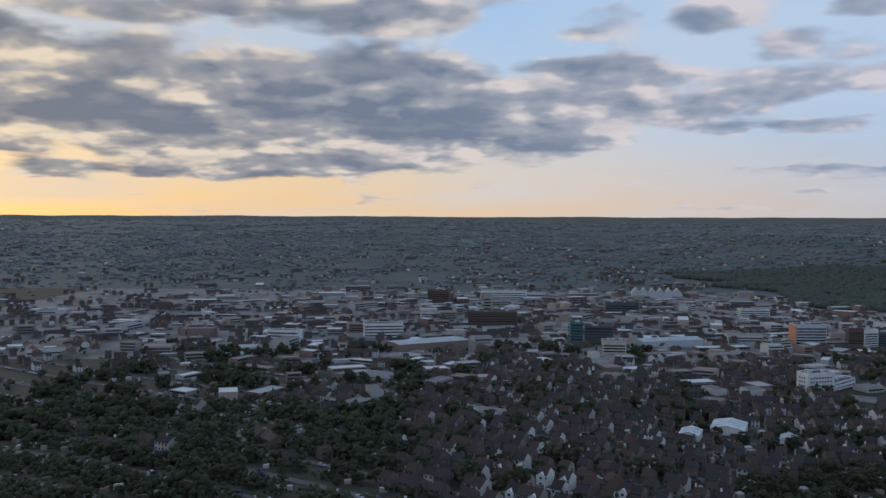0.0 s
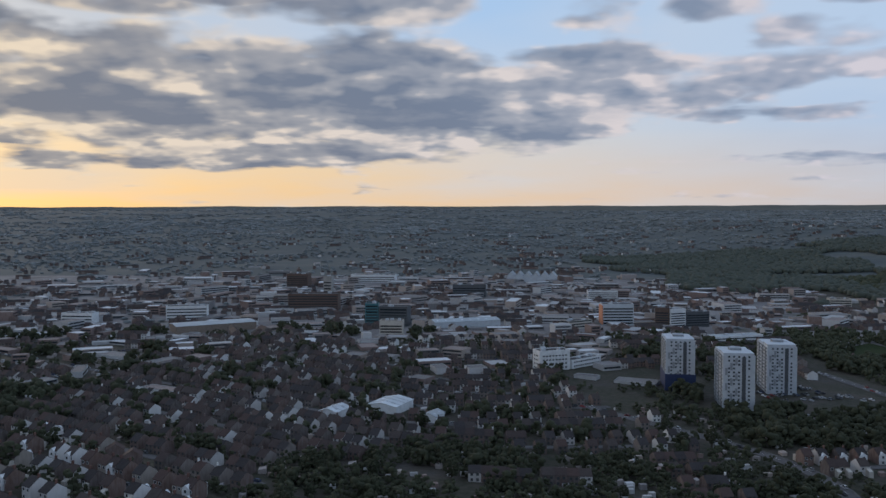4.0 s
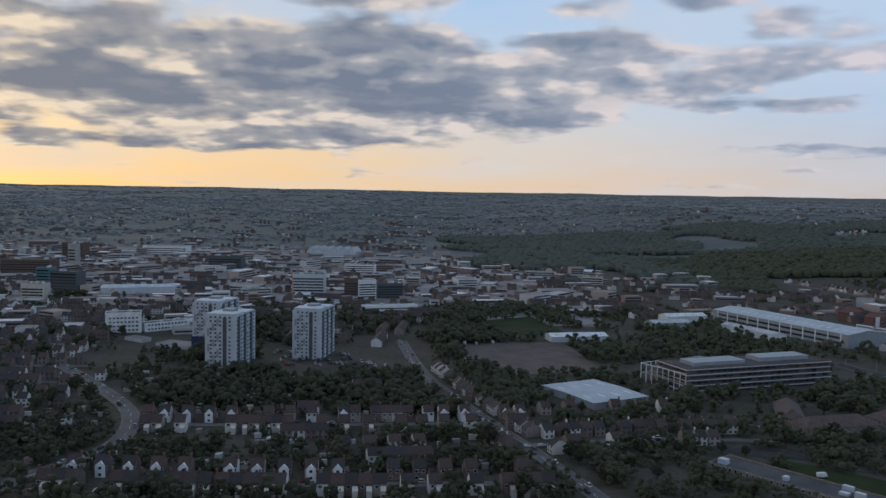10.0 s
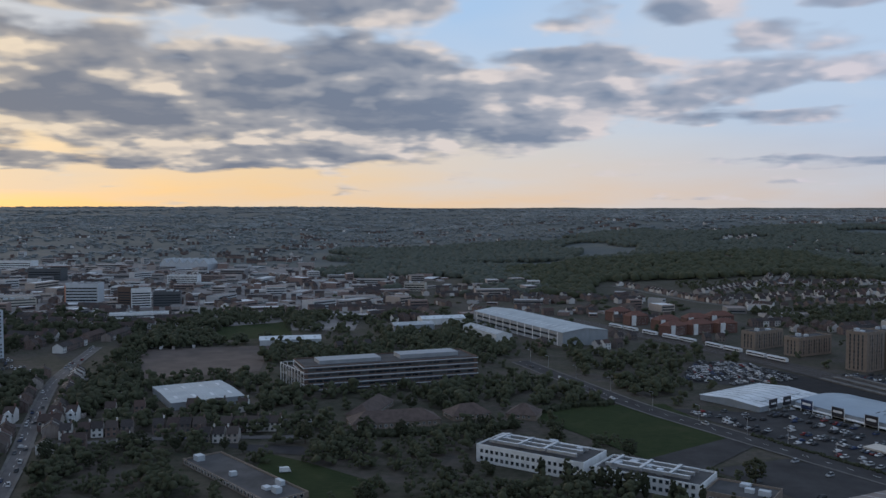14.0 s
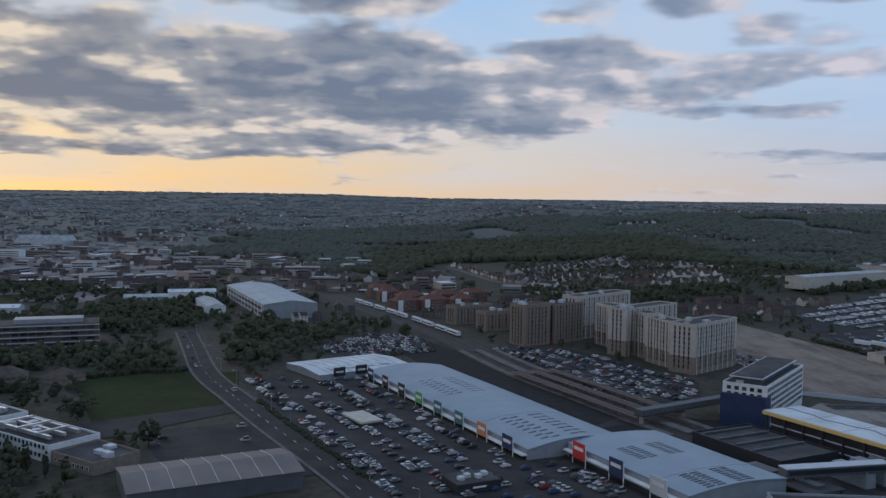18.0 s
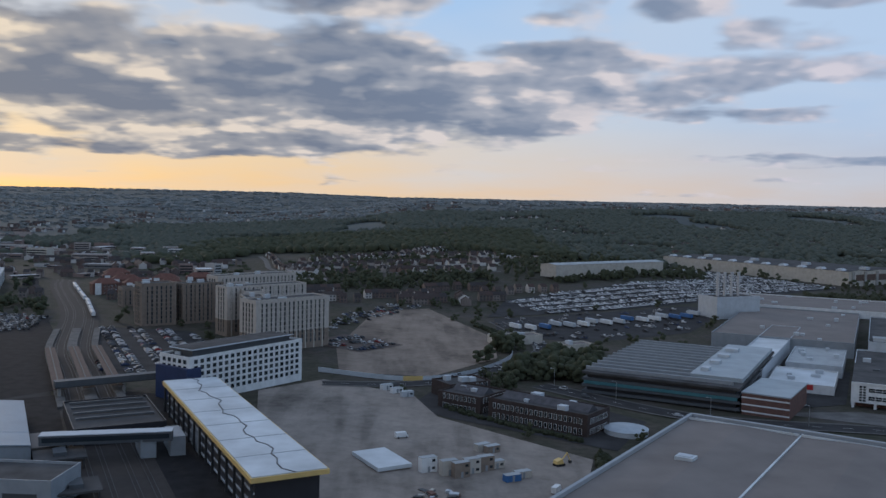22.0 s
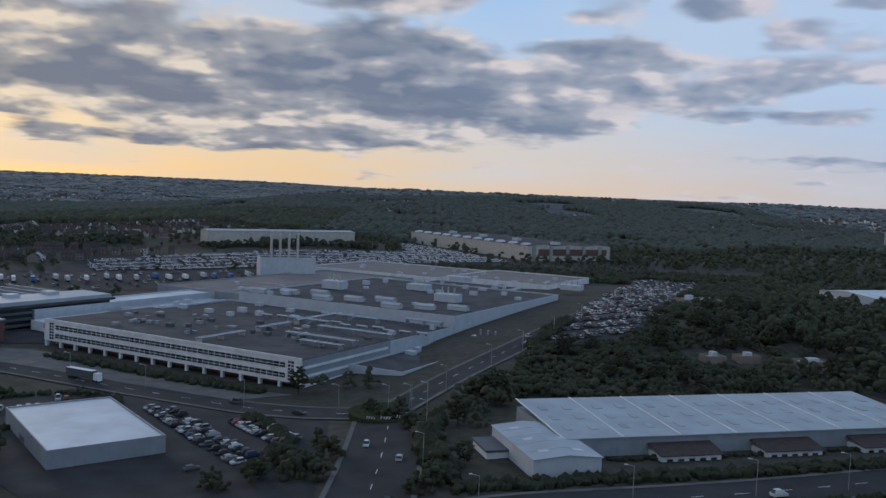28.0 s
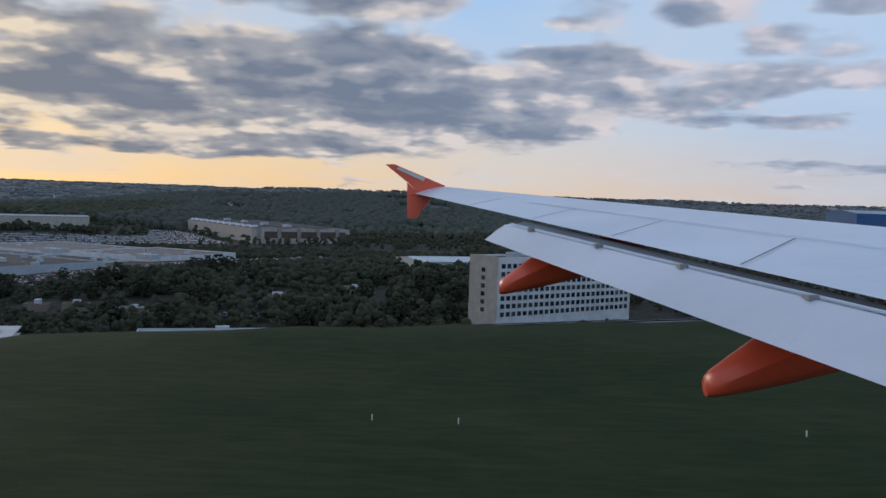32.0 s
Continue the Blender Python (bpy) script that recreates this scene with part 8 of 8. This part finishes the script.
fill_lot(SHED_LOT, -53, 0.95, near=lambda x, y: True, inset=1.0)
fill_lot(DEPOT_YARD, 30, 0.9, aisle=3.0)
fill_lot([(1270, 640), (1300, 700), (1350, 790), (1320, 800), (1280, 740)], 40, 0.6)
fill_lot([(455, 700), (520, 700), (560, 650), (480, 640)], 20, 0.5)
fill_lot([(1900, 420), (2000, 430), (2000, 450), (1905, 445)], 5, 0.7)
fill_lot([(735, 520), (775, 520), (775, 500), (735, 500)], 0, 0.4)
for pts, width in ROADS:
    line = along(pts, 6.0)
    for p, q in zip(line[:-1], line[1:]):
        d = (q - p).normalized()
        a = math.degrees(math.atan2(d.y, d.x))
        nn = Vector((-d.y, d.x))
        small = width < 9.5
        for s in (-1, 1):
            if rnd.random() < (0.22 if small else 0.08):
                c_ = p + nn * s * (width / 2 - 1.1 if small else width / 4)
                if c_.y > 180:
                    car(c_.x, c_.y, a + (180 if s > 0 else 0), 1600 < c_.x < 1990 or (560 < c_.x < 640 and c_.y < 520))
stuff("parked_cars", car_bodies, M["carpaint_s"], "many parked cars of mixed colours", "cars")
stuff("fleet_cars", fleet, M["fleet_s"], "rows of new white and silver vehicles in a yard", "cars")
stuff("parked_car_windows", car_glass, M["carglass"], "dark windows of many parked cars", "cars")

# vans, lorry
for x, y, ang, lab in ((1330, 395, 20, "white van on a building site"), (1742, 318, 80, "white van beside a trade unit"), (1380, 335, 60, "white van on a building site"), (768, 420, 10, "white minibus on a school yard")):
    t = thing("van", x, y, ang, lab, "van", z=ground_z(x, y) + 0.25)
    part("body", Mesh().block([(-2.6, -0.95, 0.4), (2.5, -0.95, 0.4), (2.5, 0.95, 0.4), (-2.6, 0.95, 0.4)], [(-2.6, -0.9, 2.3), (1.5, -0.9, 2.3), (1.5, 0.9, 2.3), (-2.6, 0.9, 2.3)], bottom=True), M["white"], t)
    part("windscreen", Mesh().block([(1.75, -0.8, 1.95), (2.3, -0.8, 1.1), (2.3, 0.8, 1.1), (1.75, 0.8, 1.95)], [(1.8, -0.8, 2.0), (2.36, -0.8, 1.15), (2.36, 0.8, 1.15), (1.8, 0.8, 2.0)], bottom=True), M["glass"], t)
    for xx in (-1.7, 1.6):
        for s in (-0.88, 0.88):
            part("wheel", Mesh().tube((xx, s - 0.1, 0.36), (xx, s + 0.1, 0.36), 0.36, 0, 10), M["rubber"], t)
t = thing("lorry", 1592, 398, -26, "articulated lorry with a white-topped trailer", "lorry", z=ground_z(1592, 398) + 0.3)
part("trailer", Mesh().box(-9.5, -1.25, 1.1, 4.0, 1.25, 4.0), M["darkgrey"], t)
part("trailer_roof", Mesh().box(-9.5, -1.25, 4.01, 4.0, 1.25, 4.1), M["white"], t)
part("cab", Mesh().block([(4.6, -1.2, 0.5), (7.0, -1.2, 0.5), (7.0, 1.2, 0.5), (4.6, 1.2, 0.5)], [(4.7, -1.15, 3.4), (6.6, -1.15, 3.4), (6.6, 1.15, 3.4), (4.7, 1.15, 3.4)], bottom=True), M["white"], t)
for xx in (-8, -6.8, -5.6, 5, 6.4):
    for s in (-1.05, 1.05):
        part("wheel", Mesh().tube((xx, s - 0.15, 0.5), (xx, s + 0.15, 0.5), 0.5, 0, 10), M["rubber"], t)

# street lamps along the big roads
lamp_at = []
for pts, width in ROADS:
    if width >= 11:
        for i, p in enumerate(along(pts, 34.0)):
            if p.y > 200:
                lamp_at.append((p.x + (width / 2 + 1.5), p.y))
first = None
for x, y in lamp_at[:70]:
    m = pose(x, y, ground_z(x, y), 0, 0, 0)
    if first is None:
        first = thing("street_lamp", x, y, 0, "tall grey steel street lamp beside the road", "street lamp", "street lamps")
        part("pole", Mesh().tube((0, 0, -1), (0, 0, 9), 0.12, 0, 6, 0.07), M["steel"], first)
        part("arm", Mesh().tube((0, 0, 9), (-1.6, 0, 9.4), 0.06, 0, 5), M["steel"], first)
        part("lamp_head", Mesh().box(-2.3, -0.18, 9.3, -1.5, 0.18, 9.5), M["lightgrey"], first)
    else:
        copy_thing(first, m)
# chevron boards on the roundabout
for k in range(3):
    a = radians(-115 + 25 * k)
    x, y = 1708 + 11 * math.cos(a), 350 + 11 * math.sin(a)
    t = thing("chevron_sign", x, y, -115 + 25 * k + 90, "black and white chevron board on a roundabout", "road sign", "chevron boards", z=ground_z(x, y) + 0.8)
    b_ = part("board", Mesh().box(-1.8, -0.05, 0.3, 1.8, 0.05, 1.3), M["plastic"], t)
    for q in range(4):
        part("stripe", Mesh().block([(-1.6 + 0.85 * q, -0.08, 0.35), (-1.25 + 0.85 * q, -0.08, 0.35), (-1.25 + 0.85 * q, -0.06, 0.35), (-1.6 + 0.85 * q, -0.06, 0.35)], [(-1.3 + 0.85 * q, -0.08, 1.25), (-0.95 + 0.85 * q, -0.08, 1.25), (-0.95 + 0.85 * q, -0.06, 1.25), (-1.3 + 0.85 * q, -0.06, 1.25)]), M["paint"], b_)
    for e in (-1.2, 1.2):
        part("post", Mesh().box(e - 0.05, 0.06, -0.6, e + 0.05, 0.14, 1.3), M["darksteel"], t)
# marker posts on the airfield grass
for x, y in ((1990, 164), (1998, 163.5), (2030, 162.5), (2039, 161.5)):
    t = thing("marker_post", x, y, 0, "small white marker post in airfield grass", "post", "airfield marker posts")
    part("stake", Mesh().box(-0.05, -0.05, -0.3, 0.05, 0.05, 0.45), M["white"], t)
    part("cap", Mesh().box(-0.07, -0.07, 0.45, 0.07, 0.07, 0.55), M["white"], t)

# hedges beside the carriageway, the trade park and the car parks
rnd = random.Random(77)
hedge = Mesh()


def hedge_line(pts, w, r, density=1.3):
    for p in along(pts, density):
        for _ in range(2):
            x, y = p.x + rnd.uniform(-w, w), p.y + rnd.uniform(-w, w)
            clump(hedge, rnd, x, y, ground_z(x, y) + r * 0.5, r * rnd.uniform(0.6, 1.2), r * rnd.uniform(0.6, 1.2))


hedge_line([(1735, 249), (1790, 265), (1840, 281), (1896, 303), (1960, 331)], 1.2, 1.3)
hedge_line([(1730, 274), (1785, 288), (1840, 304), (1890, 322)], 2.6, 1.5, 0.9)
hedge_line([(1890, 322), (1930, 336), (1990, 362), (2060, 390)], 3.5, 2.2, 0.9)
hedge_line([(1900, 296), (1960, 322), (2040, 356)], 2.0, 1.6)
hedge_line([(1507, 328), (1517, 388), (1560, 366), (1536, 318), (1508, 326)], 1.2, 1.4)
hedge_line([(1566, 326), (1574, 364), (1598, 377), (1616, 366), (1594, 328)], 1.2, 1.2)
hedge_line([(1505, 400), (1545, 386), (1575, 372)], 1.5, 1.6)
hedge_line([(1790, 520), (1768, 452), (1810, 448)], 3.5, 2.4)
hedge_line([(1770, 300), (1815, 311), (1870, 327)], 1.2, 0.8)
hedge_line([(1880, 335), (1905, 338), (1965, 352)], 2.0, 2.0)
hedge_line([(1000, 478), (1024, 430), (1060, 362)], 1.0, 1.1)
hedge_line([(896, 532), (920, 545), (942, 552)], 2.5, 2.4)
hedge_line([(1350, 446), (1372, 420), (1400, 396)], 1.5, 1.4)
hedge_line([(1560, 440), (1610, 412), (1660, 388)], 2.0, 1.7)
hedge_line([(1664, 352), (1680, 322), (1676, 296)], 2.0, 2.0)
hedge_line([(1722, 340), (1722, 300), (1726, 280)], 3.0, 2.6)
hedge_line([(1404, 374), (1388, 316), (1336, 270)], 2.5, 2.0)
hedge_line([(1392, 600), (1398, 650), (1384, 700)], 2.5, 1.8)
hedge_line([(780, 478), (830, 486), (880, 500)], 3.0, 2.4)
stuff("hedges", hedge, M["leaf"], "dark green hedges and bushes beside roads", "hedge")

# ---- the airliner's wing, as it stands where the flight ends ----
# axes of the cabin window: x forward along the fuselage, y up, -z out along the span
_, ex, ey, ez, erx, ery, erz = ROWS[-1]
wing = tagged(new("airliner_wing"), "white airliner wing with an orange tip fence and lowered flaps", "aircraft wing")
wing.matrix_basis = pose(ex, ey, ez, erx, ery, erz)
SPAN = [0.0, 0.12, 0.25, 0.4, 0.55, 0.7, 0.85, 1.0, 1.15]


def mixv(a, b, s):
    return tuple(p + (q - p) * s for p, q in zip(a, b))


LE = lambda s: mixv((0.05, 1.08, -15.2), (4.17, 0.16, -8.0), s)
HINGE = lambda s: mixv((-0.48, 0.95, -14.9), (2.32, -0.275, -4.54), s)


def skin(lead, trail, thick, stations, bulge=0.05):
    """A closed loft between a leading and a trailing line, thicker at the front."""
    m = Mesh()
    prof = [(0.0, 0.0), (0.08, 0.45), (0.3, 1.0), (0.6, 0.75), (1.0, 0.06), (0.6, -0.35), (0.25, -0.5), (0.06, -0.35)]
    n = len(prof)
    for s in stations:
        a, b = lead(s), trail(s)
        for u, v in prof:
            p = mixv(a, b, u)
            m.v.append((p[0], p[1] + v * thick(s), p[2]))
    for i in range(len(stations) - 1):
        for k in range(n):
            m.f.append((i * n + k, i * n + (k + 1) % n, (i + 1) * n + (k + 1) % n, (i + 1) * n + k))
    m.f += [tuple(range(n))[::-1], tuple(range(len(m.v) - n, len(m.v)))]
    m.m = [0] * len(m.f)
    return m


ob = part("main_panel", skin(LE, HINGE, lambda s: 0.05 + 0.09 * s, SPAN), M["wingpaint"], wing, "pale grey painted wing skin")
ob.data.polygons.foreach_set("use_smooth", [len(p.vertices) == 4 for p in ob.data.polygons])
ob.data.set_sharp_from_angle(angle=0.35)
F_IN = lambda s: mixv((0.78, 0.27, -9.62), (2.30, -0.325, -4.50), s)
F_OUT = lambda s: mixv((0.46, 0.10, -9.6), (1.92, -0.60, -3.76), s)
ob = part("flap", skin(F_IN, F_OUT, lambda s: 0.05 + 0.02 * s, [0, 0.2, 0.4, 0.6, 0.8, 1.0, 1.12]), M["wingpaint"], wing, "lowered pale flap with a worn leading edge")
ob.data.polygons.foreach_set("use_smooth", [len(p.vertices) == 4 for p in ob.data.polygons])
ob.data.set_sharp_from_angle(angle=0.35)


def strip(line, w, lift, s0, s1, n=8):
    m = Mesh()
    for i in range(n + 1):
        p = line(s0 + (s1 - s0) * i / n)
        m.v += [(p[0] - w, p[1] + lift, p[2]), (p[0] + w, p[1] + lift, p[2])]
        if i:
            k = len(m.v)
            m.f.append((k - 4, k - 2, k - 1, k - 3))
            m.m.append(0)
    return m


# black strip laid across the flap gap to stand for its shade
gap_shade = Mesh()
for i in range(9):
    p, q = HINGE(0.5 + 0.6 * i / 8), F_IN(i / 8 * 1.12)
    gap_shade.v += [(p[0], p[1] - 0.02, p[2]), (q[0] - 0.06, q[1] - 0.03, q[2])]
    if i:
        k = len(gap_shade.v)
        gap_shade.f.append((k - 4, k - 2, k - 1, k - 3))
        gap_shade.m.append(0)
part("flap_shroud", gap_shade, M["plastic"], wing, "black strip for the shade in the gap before the flap")
part("spar_line", strip(lambda s: mixv(LE(s), HINGE(s), 0.62), 0.007, 0.10, 0.08, 0.42), M["grey"], wing, "thin grey panel seam")
part("spar_line", strip(lambda s: tuple(p + q for p, q in zip(mixv(LE(s), HINGE(s), 0.62), (0, 0.072 * s - 0.01, 0))), 0.007, 0.05, 0.42, 1.1), M["grey"], wing, "thin grey panel seam")
part("flap_seam", strip(lambda s: mixv(F_IN(s), F_OUT(s), 0.22), 0.02, 0.066, 0.02, 1.1), M["lightgrey"], wing, "worn grey seam along the flap")
for s in (0.14, 0.42, 0.66, 0.9):
    p = mixv(F_IN(s), F_OUT(s), 0.28)
    part("flap_bracket", Mesh().box(p[0] - 0.03, p[1] + 0.05, p[2] - 0.05, p[0] + 0.03, p[1] + 0.085, p[2] + 0.05), M["grey"], wing)
for s in (0.30, 0.52, 0.70, 0.88):
    a, b = mixv(LE(s + 0.03), HINGE(s + 0.03), 0.64), HINGE(s)
    th = 0.05 + 0.09 * s
    part("spoiler_seam", strip(lambda q: mixv((a[0], a[1] + th * 0.70, a[2]), (b[0], b[1] + th * 0.1, b[2]), q), 0.008, 0.012, 0, 1, 4), M["darkgrey"], wing)
# tip fence: upper and lower fins, rounded by a thin bevel of faces
def fin(pts, t):
    m = Mesh()
    m.block([(x, y, z - t) for x, y, z in pts], [(x, y, z + t) for x, y, z in pts], bottom=True)
    return m


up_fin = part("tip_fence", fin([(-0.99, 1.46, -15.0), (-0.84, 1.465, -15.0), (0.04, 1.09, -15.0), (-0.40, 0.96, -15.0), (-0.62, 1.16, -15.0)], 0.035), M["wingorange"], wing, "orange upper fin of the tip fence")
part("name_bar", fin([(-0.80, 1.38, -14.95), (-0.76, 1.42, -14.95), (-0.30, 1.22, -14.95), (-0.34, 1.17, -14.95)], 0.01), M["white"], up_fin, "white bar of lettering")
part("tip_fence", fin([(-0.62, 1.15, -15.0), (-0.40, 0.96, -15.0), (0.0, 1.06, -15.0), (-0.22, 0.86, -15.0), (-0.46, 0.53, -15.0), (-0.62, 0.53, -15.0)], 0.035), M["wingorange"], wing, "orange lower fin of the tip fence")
for s in (0.03, 0.07, 0.11):
    p = HINGE(s)
    part("static_wick", Mesh().tube(p, (p[0] - 0.16, p[1] - 0.02, p[2]), 0.006, 0, 4), M["plastic"], wing)


def canoe(tail, nose, w, h):
    """A flap-track fairing: a blunt wedge that rises to the flap, with a straight keel."""
    m = Mesh()
    rings = [(0.0, -0.95, -0.30, 0.35), (0.03, -1.0, -0.15, 0.6), (0.18, -0.98, 0.45, 0.85), (0.34, -0.92, 1.05, 1.0), (0.75, -0.7, 1.1, 1.0), (1.0, -0.4, 0.9, 0.7)]
    ring = [(-0.35, 0.0), (0.35, 0.0), (0.8, 0.22), (1.0, 0.55), (0.55, 0.92), (0.15, 1.0), (-0.15, 1.0), (-0.55, 0.92), (-1.0, 0.55), (-0.8, 0.22)]
    n = len(ring)
    for u, lo, hi, r in rings:
        c_ = mixv(tail, nose, u)
        m.v += [(c_[0], c_[1] + h * (lo + (hi - lo) * b), c_[2] + w * r * a) for a, b in ring]
    for i in range(len(rings) - 1):
        for k in range(n):
            m.f.append((i * n + k, i * n + (k + 1) % n, (i + 1) * n + (k + 1) % n, (i + 1) * n + k))
    m.f += [tuple(range(n))[::-1], tuple(range(len(m.v) - n, len(m.v)))]
    m.m = [0] * len(m.f)
    return m


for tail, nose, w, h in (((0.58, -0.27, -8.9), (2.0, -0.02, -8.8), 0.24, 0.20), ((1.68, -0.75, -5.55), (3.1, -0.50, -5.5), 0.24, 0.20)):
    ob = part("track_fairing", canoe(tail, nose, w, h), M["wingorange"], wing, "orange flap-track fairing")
    ob.data.polygons.foreach_set("use_smooth", [True] * len(ob.data.polygons))
    ob.data.set_sharp_from_angle(angle=0.95)

# ---- the whole place at one scale ----
for ob in scene.objects:
    if ob.parent is None and ob.type in {"MESH", "EMPTY"}:
        ob.matrix_basis = Matrix.Scale(SCALE, 4) @ ob.matrix_basis
